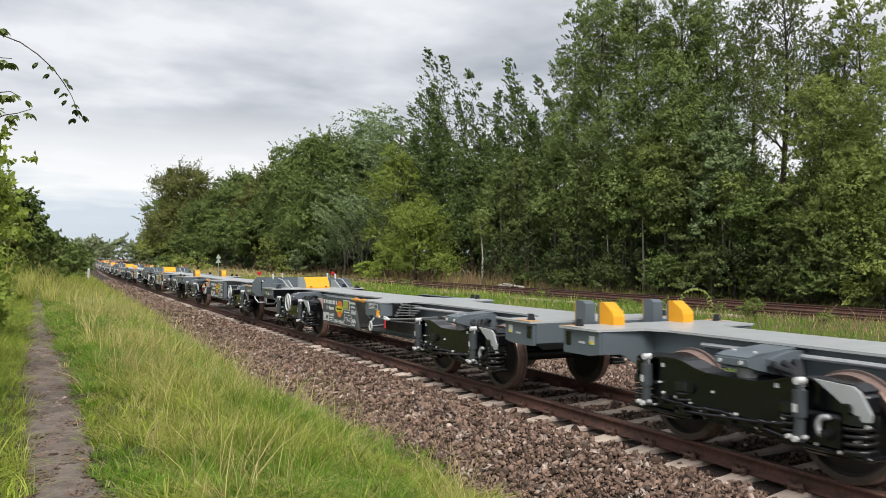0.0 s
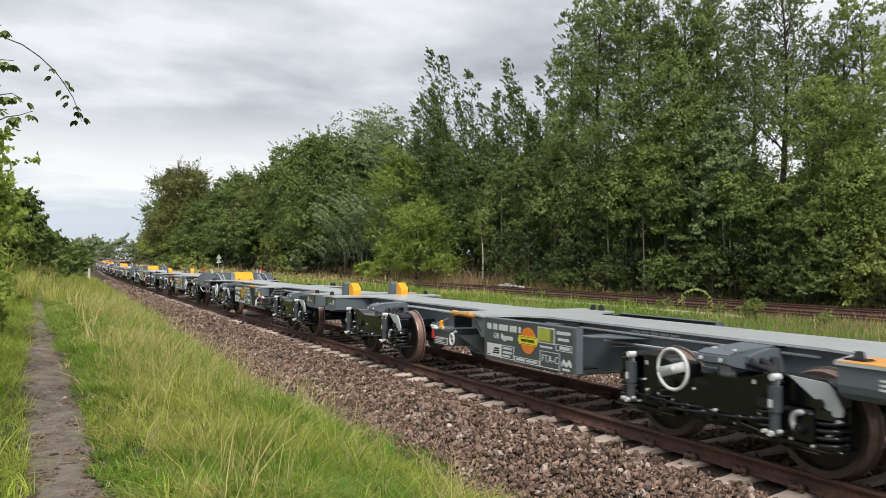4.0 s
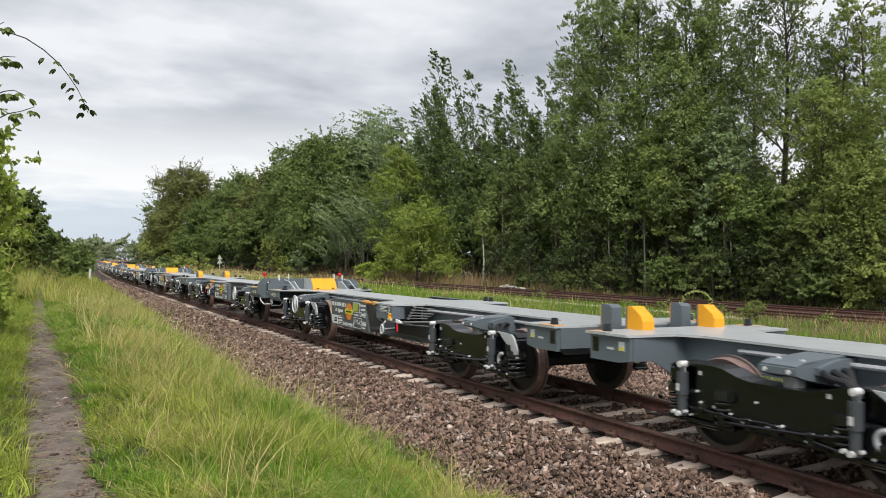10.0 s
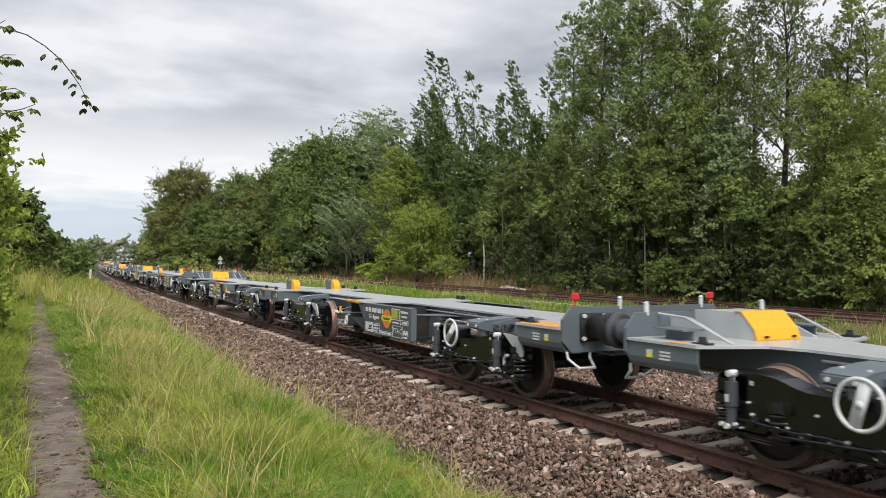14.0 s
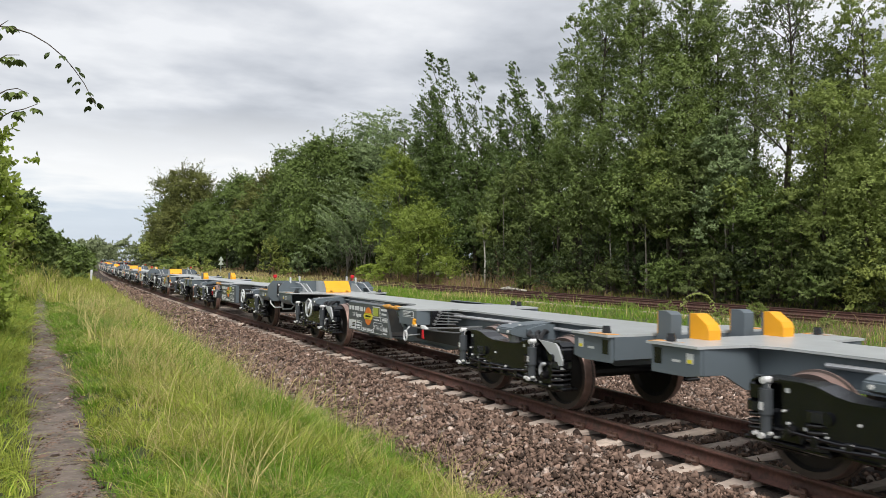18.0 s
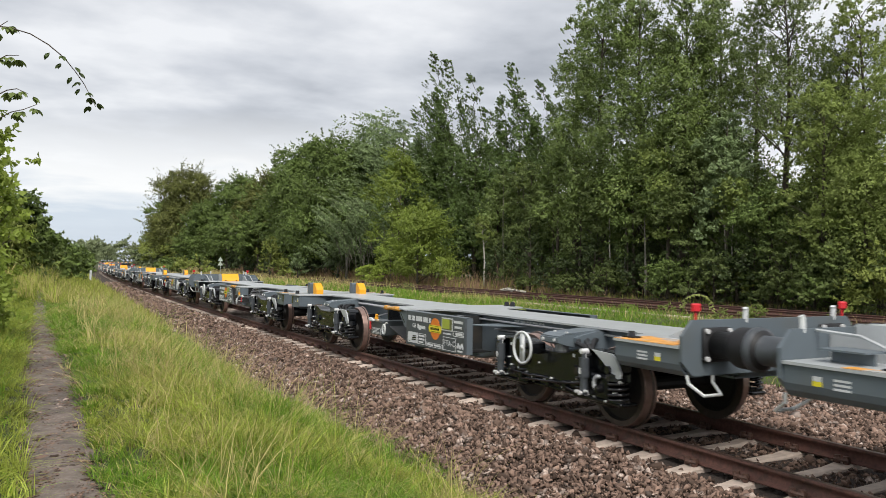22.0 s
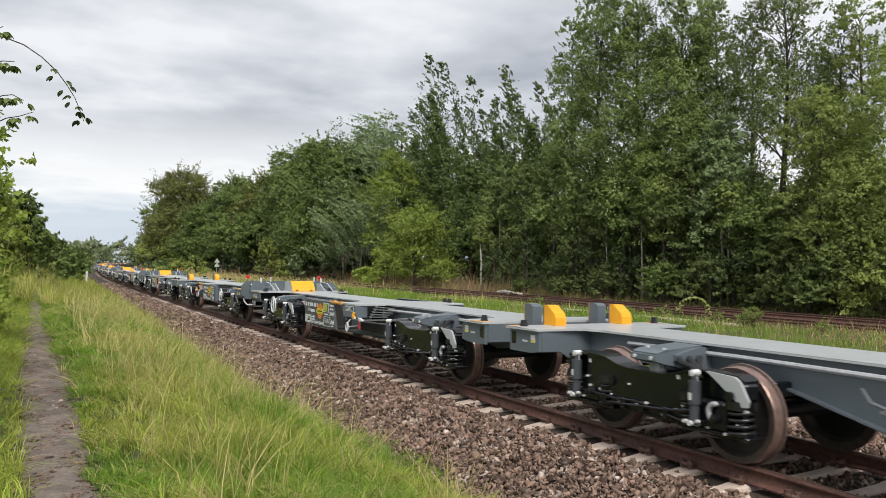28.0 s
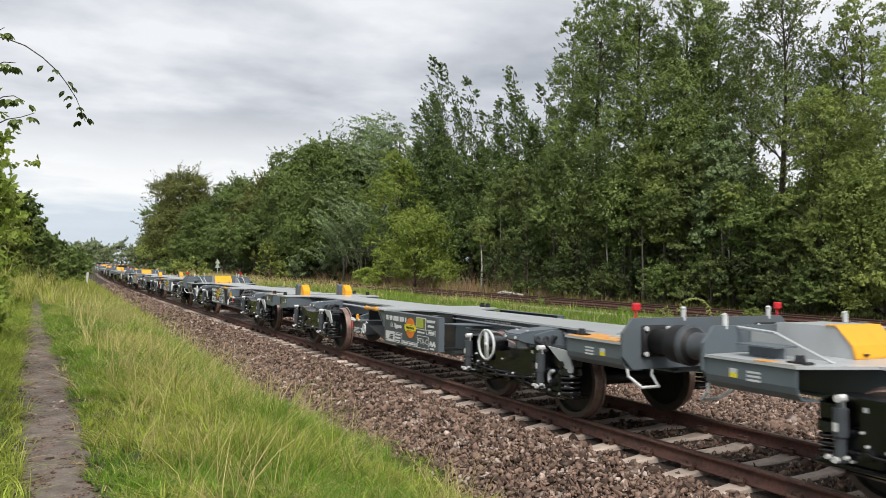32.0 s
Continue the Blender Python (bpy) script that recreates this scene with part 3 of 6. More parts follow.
def lettering(name, text, size, mat, parent, at, label):
    """Raised letters on the near side of a wagon, read from the line's left."""
    cu = bpy.data.curves.new(name, "FONT")
    cu.body, cu.size, cu.extrude, cu.resolution_u = text, size, 0.001, 2
    tmp = new(name, cu)
    me = bpy.data.meshes.new_from_object(tmp.evaluated_get(bpy.context.evaluated_depsgraph_get()))
    bpy.data.objects.remove(tmp)
    me.transform(Matrix(((0, 0, -1, at[0]), (-1, 0, 0, at[1]), (0, 1, 0, at[2]), (0, 0, 0, 1))))
    me.materials.clear()
    me.materials.append(M[mat])
    me.name = name
    ob = new(name, me)
    ob.parent = parent
    ob["label"] = label
    return ob


def plate(bm, y0, y1, z0, z1, x=-1.235, t=0.004):
    box(bm, x - t, x, min(y0, y1), max(y0, y1), z0, z1)


def wagon(kind):
    """One half of a twin spine wagon. kind B: the end with the wide stop; A: the end with two narrow stops."""
    root = new("flat_wagon")
    head, way, length = (0.76, -1, 12.91) if kind == "B" else (-13.0, 1, 13.12)
    bog_out, bog_in = (2.36, 10.59) if kind == "B" else (2.35, 10.67)

    def Y(q):
        return head + way * q

    def span(a, b):
        return tuple(sorted((Y(a), Y(b))))

    deck = 1.08
    p0, p1 = (4.87, 6.95) if kind == "B" else (4.36, 6.36)  # the lettered panel
    # spine: fish-bellied box girder with bottom flange and narrow top plate
    bm = B()
    if kind == "A":
        belly = [(length - 0.05, 0.78), (9.60, 0.78), (7.90, 0.38), (5.15, 0.38), (3.42, 0.735), (0.05, 0.74)]
    else:
        belly = [(length - 0.05, 0.76), (9.50, 0.74), (7.72, 0.37), (5.15, 0.37), (3.40, 0.78), (0.05, 0.74)]
    prism(bm, [(Y(0.05), deck - 0.027), (Y(length - 0.05), deck - 0.027)] + [(Y(q), z) for q, z in belly], 0, -0.42, 0.42)
    spine = part("spine_girder", bm, M["grey"], root)
    bm = B()
    for (a, za), (b, zb) in zip(belly, belly[1:]):
        prism(bm, [(Y(a), za - 0.022), (Y(b), zb - 0.022), (Y(b), zb - 0.001), (Y(a), za - 0.001)], 0, -0.49, 0.49)
    part("bottom_flange", bm, M["grey"], spine)
    bm = B()
    for q0 in ((3.50, 3.66, 3.82, 3.98, 4.14) if kind == "A" else (4.04, 4.20, 4.36, 4.52, 4.68)):
        for i in range(3):
            plate(bm, Y(q0 + 0.045 * i), Y(q0 + 0.045 * i + 0.034), 1.002, 1.026, -0.42, 0.003)
    part("small_print", bm, M["white"], spine, "row of small white print under the deck's edge")
    bm = B()
    wid = [(0.02, 1.30), (0.98, 1.30), (1.03, 1.20), (1.25, 0.62), (1.6, 0.52), (3.1, 0.50), (p1 - 0.45, 0.50), (p1 - 0.10, 0.72), (p1 + 0.15, 1.22)]
    wid += [(p1 + 0.92, 1.22), (p1 + 0.98, 0.60)] if kind == "A" else [(p1 + 1.02, 1.22), (p1 + 1.10, 0.60)]
    wid += [(p1 + 1.6, 0.50), (bog_in - 0.2, 0.50), (length - 1.0, 0.50), (length - 0.74, 0.62), (length - 0.68, 1.26), (length, 1.28)]
    # deck colour includes painted brightness from the sky
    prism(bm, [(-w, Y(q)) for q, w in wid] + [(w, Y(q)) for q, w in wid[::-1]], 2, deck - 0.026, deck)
    part("deck_plate", bm, M["grey_light"], root, "flat light grey top plate, sky sheen painted in")
    # outer end: headstock plate, side boxes, buffers
    bm = B()
    oct_ = [(-1.30, 0.93), (-1.30, 1.18), (-1.16, 1.335), (1.16, 1.335), (1.30, 1.18), (1.30, 0.93), (1.16, 0.79), (-1.16, 0.79)]
    prism(bm, oct_, 1, *span(-0.03, 0.01))
    part("headstock", bm, M["grey"], root, "grey eight-sided end plate")
    for sx in (-1, 1):
        bm = B()
        prism(bm, [(sx * x, z) for x, z in ((1.275, deck - 0.027), (1.275, 0.90), (1.255, 0.84), (1.20, 0.79), (1.12, 0.77), (0.98, 0.77), (0.98, 0.785), (1.12, 0.785), (1.19, 0.805), (1.238, 0.85), (1.255, 0.90), (1.255, deck - 0.027))], 1, *span(0.012, 0.97))
        part("side_skirt", bm, M["grey"], root)
        bm = B()
        prism(bm, [(Y(0.02), 1.29), (Y(0.02), deck), (Y(0.80), deck), (Y(0.78), 1.10), (Y(0.30), 1.29)], 0, *sorted((sx * 0.66, sx * 0.685)))
        part("gusset_plate", bm, M["grey_light"], root, "grey triangular stiffener")
        bm = B()
        y0 = Y(-0.03)
        bx, bz = sx * 0.865, 1.09
        box(bm, bx - 0.19, bx + 0.19, *span(-0.07, -0.03), bz - 0.17, bz + 0.17, 0.015)
        if kind == "A":
            prof = [(0.135, 0.05), (0.135, 0.28), (0.17, 0.31), (0.195, 0.36), (0.20, 0.50), (0.185, 0.60), (0.12, 0.64)]
        else:
            prof = [(0.17, 0.05), (0.155, 0.20), (0.14, 0.22), (0.14, 0.50), (0.21, 0.54), (0.21, 0.60), (0.16, 0.64)]
        turn = Matrix.Translation((bx, head, bz)) @ Matrix.Rotation(radians(90 * way), 4, "X")
        spun(bm, prof, turn, 24)
        bf = part("buffer", bm, M["rubber"] if kind == "A" else M["damper"], root, "black rubber-sleeved buffer" if kind == "A" else "dark grey steel buffer", smooth=True)
        bm = B()
        for dx, dz in ((-0.17, -0.15), (0.17, -0.15), (-0.17, 0.15), (0.17, 0.15)):
            cyl(bm, (sx * 0.865 + dx * 0.9, y0, 1.09 + dz * 0.9), (sx * 0.865 + dx * 0.9, Y(-0.095), 1.09 + dz * 0.9), 0.026, seg=8)
        part("bolt_head", bm, M["zinc"], bf)
        # shunter's step
        bm = B()
        x0, x1 = sx * 1.22, sx * 0.92
        tube(bm, [(x0, Y(-0.01), 0.80), (x0 * 0.99, Y(-0.02), 0.72), (x0 * 0.94, Y(-0.16), 0.62), (x1, Y(-0.16), 0.62), (x1 * 0.96, Y(-0.02), 0.72), (x1 * 0.95, Y(-0.01), 0.80)], 0.017, 6)
        part("step", bm, M["white"], root, "white bent-bar step")
        bm = B()
        box(bm, *sorted((sx * 1.18, sx * 1.06)), *span(0.80, 0.98), deck, deck + 0.02)
        cyl(bm, (sx * 1.12, Y(0.89), deck + 0.02), (sx * 1.12, Y(0.89), deck + 0.075), 0.05, 0.035, 8)
        part("spigot", bm, M["black"], root, "black container spigot")
        bm = B()
        box(bm, *sorted((sx * 1.295, sx * (0.80 if kind == "A" else 1.16))), *span(0.10 if kind == "A" else 0.55, 0.97), deck + 0.001, deck + 0.006)
        part("wear_plate", bm, M["orange_wood"], root, "orange-primed wear plate")
    # drawhook and hoses in the middle of the headstock
    bm = B()
    box(bm, -0.07, 0.07, *span(-0.30, -0.03), 0.98, 1.10, 0.02)
    tube(bm, [(0, Y(-0.26), 1.0), (0, Y(-0.42), 0.92), (0, Y(-0.6), 0.9)], 0.03, 6)
    part("drawhook", bm, M["black"], root)
    for hx in (0.30,):
        bm = B()
        tube(bm, [(hx, Y(-0.02), 0.84), (hx, Y(-0.16), 0.76), (hx, Y(-0.32), 0.66), (hx, Y(-0.42), 0.68)], 0.02, 6)
        part("air_hose", bm, M["rubber"], root)
    for x in ((-0.42, 0.95) if kind == "A" else (-1.0, 0.8)):
        bm = B()
        tube(bm, [(x, Y(-0.01), 1.30), (x, Y(-0.015), 1.42), (x - 0.01, Y(-0.02), 1.445)], 0.026, 8)
        part("lamp_post", bm, M["white"], root, "white lamp bracket post")
    if kind == "A":
        for x in (-1.1, 1.12):
            bm = B()
            cyl(bm, (x, Y(0.0), 1.30), (x, Y(0.0), 1.42), 0.012, seg=6)
            box(bm, x - 0.05, x + 0.05, *span(-0.03, 0.02), 1.41, 1.495, 0.012)
            part("marker", bm, M["red"], root, "red marker on a short stem")
    else:
        # raised frame behind the headstock, closed by the wide yellow stop
        bm = B()
        for sx in (-1, 1):
            prism(bm, [(Y(0.02), deck), (Y(0.02), 1.36), (Y(0.66), 1.36), (Y(0.81), 1.19), (Y(0.84), deck)], 0, *sorted((sx * 0.315, sx * 0.295)))
        box(bm, -0.31, 0.31, *span(0.0, 0.14), deck, 1.35)
        box(bm, -0.295, 0.295, *span(0.14, 0.56), 1.345, 1.36)
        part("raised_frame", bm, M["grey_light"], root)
        bm = B()
        prism(bm, [(Y(0.56), 1.362), (Y(0.56), 1.372), (Y(0.66), 1.372), (Y(0.83), 1.20), (Y(0.87), 1.10), (Y(0.87), deck + 0.002), (Y(0.845), deck + 0.002), (Y(0.845), 1.10), (Y(0.815), 1.20), (Y(0.665), 1.362)], 0, -0.33, 0.33)
        st = part("end_stop", bm, M["yellow"], root, "wide bright yellow container stop")
        bm = B()
        for x in (-0.2, 0.22):
            box(bm, x - 0.03, x + 0.03, *span(0.868, 0.885), 1.11, 1.13)
        part("slot", bm, M["black"], st)
        for sx in (-1, 1):
            bm = B()
            box(bm, *sorted((sx * 1.10, sx * 0.80)), *span(0.20, 0.62), 1.18, 1.195)
            box(bm, *sorted((sx * 0.95, sx * 0.93)), *span(0.22, 0.6), deck, 1.18)
            part("bracket", bm, M["grey"], root)
            bm = B()
            tube(bm, [(sx * 0.86, Y(0.02), 1.32), (sx * 0.86, Y(0.42), 1.30), (sx * 0.84, Y(0.95), 1.10), (sx * 0.82, Y(1.0), deck)], 0.016, 6)
            part("stay_bar", bm, M["grey_light"], root)
    # inner end: box across the full width, open below, its back wall drawn down to the spine
    for sx in (-1, 1):
        bm = B()
        prism(bm, [(Y(length - 0.02), 0.77), (Y(length - 0.02), deck - 0.026), (Y(length - 0.67), deck - 0.026), (Y(length - 0.67), 0.80), (Y(length - 0.50), 0.77)], 0, *sorted((sx * 1.22, sx * 1.18)))
        part("inner_skirt", bm, M["grey"], root)
    bm = B()
    prism(bm, [(-1.18, 0.80), (-1.18, deck - 0.027), (1.18, deck - 0.027), (1.18, 0.80), (0.90, 0.79), (0.60, 0.63), (-0.60, 0.63), (-0.90, 0.79)], 1, *span(length - 0.68, length - 0.65))
    part("inner_bulkhead", bm, M["grey"], root)
    bm = B()
    box(bm, -1.18, 1.18, *span(length - 0.06, length), 0.80, deck - 0.026)
    part("inner_headstock", bm, M["grey"], root)
    bm = B()
    box(bm, -1.17, 1.17, *span(length - 0.64, length - 0.07), 0.785, 0.80)
    part("inner_floor", bm, M["grey"], root)
    for q0, m, w, z0, z1 in ((0.54, "white", 0.045, 0.90, 1.0), (0.36, "white", 0.055, 0.90, 0.925), (0.54, "lemon", 0.03, 0.905, 0.94)):
        bm = B()
        plate(bm, Y(length - q0) + w, Y(length - q0) - w, z0, z1, -1.22, 0.003 if m == "white" else 0.006)
        part("skirt_label", bm, M[m], root)
    bm = B()
    plate(bm, Y(length - 0.16), Y(length - 0.06), 0.86, 1.02, -1.22, 0.003)
    part("lifting_slot", bm, M["black"], root)
    for sx in (-1, 1):
        bm = B()
        cyl(bm, (sx * 1.13, Y(length - 0.2), deck), (sx * 1.13, Y(length - 0.2), deck + 0.085), 0.055, 0.04, 8)
        part("spigot", bm, M["black"], root, "black container spigot")
        bm = B()
        box(bm, *sorted((sx * 1.275, sx * 1.10)), *span(length - 0.34, length - 0.02), deck + 0.001, deck + 0.006)
        part("wear_plate", bm, M["orange_wood"], root, "orange-primed wear plate")
    if kind == "A":
        bm = B()
        box(bm, -0.06, 0.06, *span(length - 0.05, length + 0.65), 0.86, 0.96, 0.02)
        part("drawbar", bm, M["black"], root)
    for x in (-0.57, 0.57):
        bm = B()
        if kind == "A":
            prism(bm, [(Y(length + 0.01), deck), (Y(length + 0.01), 1.345), (Y(length - 0.07), 1.345), (Y(length - 0.22), 1.24), (Y(length - 0.25), 1.18), (Y(length - 0.25), deck)], 0, x - 0.088, x + 0.088)
            st = part("end_stop", bm, M["yellow"], root, "narrow bright yellow container stop")
            bm = B()
            box(bm, x - 0.088, x + 0.088, *span(length + 0.012, length + 0.04), deck - 0.1, 1.335)
            part("back_plate", bm, M["grey"], st, "grey back of the stop")
        else:
            prism(bm, [(Y(length + 0.30), 1.0), (Y(length + 0.30), 1.31), (Y(length + 0.24), 1.345), (Y(length + 0.10), 1.345), (Y(length + 0.10), 1.08), (Y(length), 0.98), (Y(length), 0.86), (Y(length + 0.10), 0.86)], 0, x - 0.078, x + 0.078)
            st = part("end_stop", bm, M["grey"], root, "narrow grey box of a container stop")
            bm = B()
            box(bm, x - 0.076, x + 0.076, *span(length + 0.086, length + 0.098), 1.09, 1.34)
            part("stop_face", bm, M["yellow"], st, "bright yellow face of the stop")
    # bolster arms over the bogies
    for q in (bog_out, bog_in):
        for sx in (-1, 1):
            bm = B()
            for e, o in ((0.19, 1.16), (0.24, 0.92)):
                prism(bm, [(sx * 0.40, 0.79), (sx * 0.40, 1.03), (sx * 0.62, 1.03), (sx * (o - 0.12), 0.995), (sx * o, 0.965), (sx * o, 0.905), (sx * (o - 0.12), 0.87), (sx * 0.7, 0.80)], 1, Y(q) - e, Y(q) + e)
            arm = part("bolster_arm", bm, M["grey"], root, "grey outrigger over the bogie")
            bm = B()
            cyl(bm, (sx * 1.0, Y(q) - 0.05, 0.70), (sx * 1.0, Y(q) - 0.05, 0.88), 0.09, seg=12)
            part("side_bearer", bm, M["steel"], arm)
            bm = B()
            for dy in (-0.12, 0.12):
                cyl(bm, (sx * 1.14, Y(q) + dy, 0.935), (sx * 1.175, Y(q) + dy, 0.935), 0.02, seg=8)
                cyl(bm, (sx * 0.98, Y(q) + dy, 0.99), (sx * 0.98, Y(q) + dy, 1.03), 0.02, seg=8)
            part("arm_bolt", bm, M["zinc"], arm)
            bm = B()
            prism(bm, [(sx * 0.5, 1.037), (sx * 1.04, 1.000), (sx * 1.14, 0.972), (sx * 1.14, 0.984), (sx * 1.04, 1.014), (sx * 0.5, 1.050)], 1, Y(q) - 0.185, Y(q) + 0.185)
            part("rib", bm, M["grey"], arm)
            bm = B()
            for j in range(3):
                tube(bm, [(sx * (0.62 + 0.14 * j), Y(q) - 0.26, 0.93), (sx * (0.76 + 0.13 * j), Y(q) - 0.40, 0.95 - 0.02 * j), (sx * (0.90 + 0.09 * j), Y(q) - 0.52 - 0.04 * j, 0.90), (sx * (0.98 + 0.05 * j), Y(q) - 0.62 - 0.05 * j, 0.80)], 0.03, 7)
            part("air_hose", bm, M["rubber"], arm)
    # side girder with the lettered panel, the sloping end and the valve box
    for sx in (-1, 1):
        bm = B()
        prism(bm, [(Y(p0), 0.52), (Y(p0), 1.055), (Y(p1 - 0.30), 1.055), (Y(p1 - 0.22), 0.95), (Y(p1), 0.50)] if kind == "B" else [(Y(p0), 0.52), (Y(p0), 1.055), (Y(p1), 1.055), (Y(p1), 0.50)], 0, *sorted((sx * 1.235, sx * 1.19)))
        pn = part("side_panel", bm, M["panel"], root, "lettered dark slate-grey side panel" if sx < 0 else "dark slate-grey side panel")
        if sx < 0:
            panel = pn
        bm = B()
        box(bm, *sorted((sx * 1.19, sx * 1.09)), *span(p0, p0 + 0.012), 0.52, 1.05)
        box(bm, *sorted((sx * 1.232, sx * 1.10)), *span(p0, p1), 1.0555, 1.062)
        part("panel_flange", bm, M["grey"], root, "narrow returned edge of the panel")
        bm = B()
        box(bm, *sorted((sx * 1.19, sx * 0.42)), *span(p0 + 0.85, p0 + 0.87), 0.50, 1.03)
        box(bm, *sorted((sx * 1.18, sx * 0.49)), *span(p0 + 0.45, p1 - 0.40), 0.488, 0.50)
        # web painted dark in place of the recess's shadow
        part("cross_web", bm, M["recess_shade"], root)
        # small shelf between panel and spine
        bm = B()
        prism(bm, [(sx * 0.42, Y(p0 + 0.25)), (sx * 1.05, Y(p0 + 0.25)), (sx * 0.95, Y(p0 + 0.02)), (sx * 0.42, Y(p0 - 0.42))], 2, 0.938, 0.95)
        prism(bm, [(sx * 0.42, Y(p0 - 0.05)), (sx * 0.70, Y(p0 - 0.05)), (sx * 0.42, Y(p0 - 0.30))], 2, 0.83, 0.84)
        part("shelf", bm, M["grey"], root)
        # leaning strut in the recess
        bm = B()
        prism(bm, [(Y(p1 + 0.002), 1.03), (Y(p1 + 0.48), 1.03), (Y(p1 + 0.20), 0.76), (Y(p1 + 0.002), 0.76)] if kind == "A" else [(Y(p1 + 0.05), 1.03), (Y(p1 + 0.17), 1.03), (Y(p1 + 0.48), 0.74), (Y(p1 + 0.36), 0.74)], 0, *sorted((sx * 1.17, sx * 1.12)))
        strut = part("strut", bm, M["grey"], root)
        bm = B()
        a, b = (0.36, 0.19) if kind == "A" else (0.115, 0.30)
        prism(bm, [(Y(p1 + a), 0.985), (Y(p1 + a + 0.03), 0.985), (Y(p1 + b + 0.03), 0.83), (Y(p1 + b), 0.83)], 0, *sorted((sx * 1.1715, sx * 1.1695)))
        part("slot", bm, M["black"], strut)
        # fish-bellied lower girder behind, the recess's shadow put into its dark paint
        bm = B()
        if kind == "A":
            prism(bm, [(Y(p1 - 0.3), 0.47), (Y(p1 - 0.3), 0.90), (Y(p1 + 0.6), 0.90), (Y(p1 + 0.9), 0.72), (Y(p1 + 0.12), 0.47)], 0, *sorted((sx * 0.62, sx * 0.57)))
            prism(bm, [(Y(p1 + 0.9), 0.705), (Y(p1 + 0.9), 0.725), (Y(p1 + 0.0), 0.50), (Y(p1 + 0.0), 0.48)], 0, *sorted((sx * 1.16, sx * 0.57)))
        else:
            prism(bm, [(Y(p1 - 0.3), 0.46), (Y(p1 - 0.3), 0.80), (Y(p1 + 1.9), 0.80), (Y(p1 + 2.0), 0.70), (Y(p1 + 1.98), 0.60), (Y(p1 + 1.25), 0.46)], 0, *sorted((sx * 0.56, sx * 0.51)))
        part("lower_girder", bm, M["recess_shade"], root, "lower girder darkened for shade and dirt")
        bm = B()
        if kind == "B":
            prism(bm, [(Y(p1 + 0.33), 0.80), (Y(p1 + 0.33), deck - 0.03), (Y(p1 + 1.02), deck - 0.03), (Y(p1 + 1.02), 0.82)], 0, *sorted((sx * 1.215, sx * 0.60)))
        else:
            prism(bm, [(Y(p1 + 1.06), 0.54), (Y(p1 + 1.06), 0.80), (Y(p1 + 1.60), 0.80), (Y(p1 + 1.60), 0.54)], 0, *sorted((sx * 1.215, sx * 0.50)))
        part("valve_box", bm, M["grey"] if kind == "B" else M["panel"], root, "grey brake equipment box")
        fo = p1 - 0.40 if kind == "B" else p1 + 0.34
        # orange folding spigot at the deck's edge
        bm = B()
        tube(bm, [(sx * 1.20, Y(fo), 1.05), (sx * 1.20, Y(fo + 0.18), 1.06), (sx * 1.20, Y(fo + 0.5), 1.055), (sx * 1.20, Y(fo + 0.62), 1.06)], [0.030, 0.042, 0.022, 0.044], 8)
        box(bm, *sorted((sx * 1.23, sx * 1.15)), *span(fo + 0.12, fo + 0.24), 1.03, 1.10, 0.015)
        box(bm, *sorted((sx * 1.23, sx * 1.15)), *span(fo + 0.52, fo + 0.66), 1.02, 1.095, 0.015)
        if sx < 0:
            part("folding_spigot", bm, M["dull_orange"], root, "dull orange folding spigot")
        else:
            bm.free()
            for dq in (0.35, 0.55):
                bm = B()
                cyl(bm, (1.12, Y(p1 + dq), deck), (1.12, Y(p1 + dq), deck + 0.08), 0.055, 0.04, 8)
                part("spigot", bm, M["black"], root, "black container spigot")
        # pipes along the spine
        bm = B()
        tube(bm, [(sx * 0.47, Y(1.7), 0.985), (sx * 0.47, Y(p1 - 0.4), 0.985)], 0.015, 6)
        part("brake_pipe", bm, M["pale"], root)
        bm = B()
        tube(bm, [(sx * 0.52, Y(3.0), 0.875), (sx * 0.52, Y(p0 + 0.3), 0.865)], 0.015, 6)
        part("brake_pipe", bm, M["pale"], root)
        bm = B()
        tube(bm, [(sx * 0.56, Y(p1 + 1.15), 0.965), (sx * 0.50, Y(bog_in - 0.75), 0.975), (sx * 0.46, Y(bog_in + 1.0), 0.96)], 0.026, 8)
        part("brake_pipe", bm, M["pale"], root)
    # valve gear on the near side
    g0 = p1 + (1.06 if kind == "B" else 1.35)
    z0 = 0.93 if kind == "B" else 0.90
    for i in range(5):
        bm = B()
        dz = 0.05 * (i - 2)
        cyl(bm, (-0.94 + 0.03 * i, Y(g0 + 0.02), z0 + dz), (-0.72 + 0.03 * i, Y(g0 + 0.40 + 0.04 * (i % 3)), z0 + dz * 0.8), 0.011, seg=6)
        cyl(bm, (-0.94 + 0.03 * i, Y(g0), z0 + dz), (-0.94 + 0.03 * i, Y(g0 + 0.09), z0 + dz * 0.98), 0.022, seg=8)
        part("valve_rod", bm, M["steel"], root)
    bm = B()
    box(bm, -0.98, -0.66, *span(g0 - 0.01, g0 + 0.03), z0 - 0.15, z0 + 0.12, 0.01)
    part("valve_body", bm, M["black"], root)
    lv, gr, rg, rz = (1.01, 1.37, 0.67, 0.615) if kind == "B" else (1.27, 1.52, 0.93, 0.665)
    bm = B()
    box(bm, -1.235, -1.05, *span(lv - 0.16 + p1, gr + 0.08 + p1), 0.772, 0.785)
    tube(bm, [(-1.20, Y(p1 + gr), 0.79), (-0.95, Y(p1 + gr + 0.45), 0.82), (-0.60, Y(p1 + gr + 0.75), 0.86)], 0.015, 5)
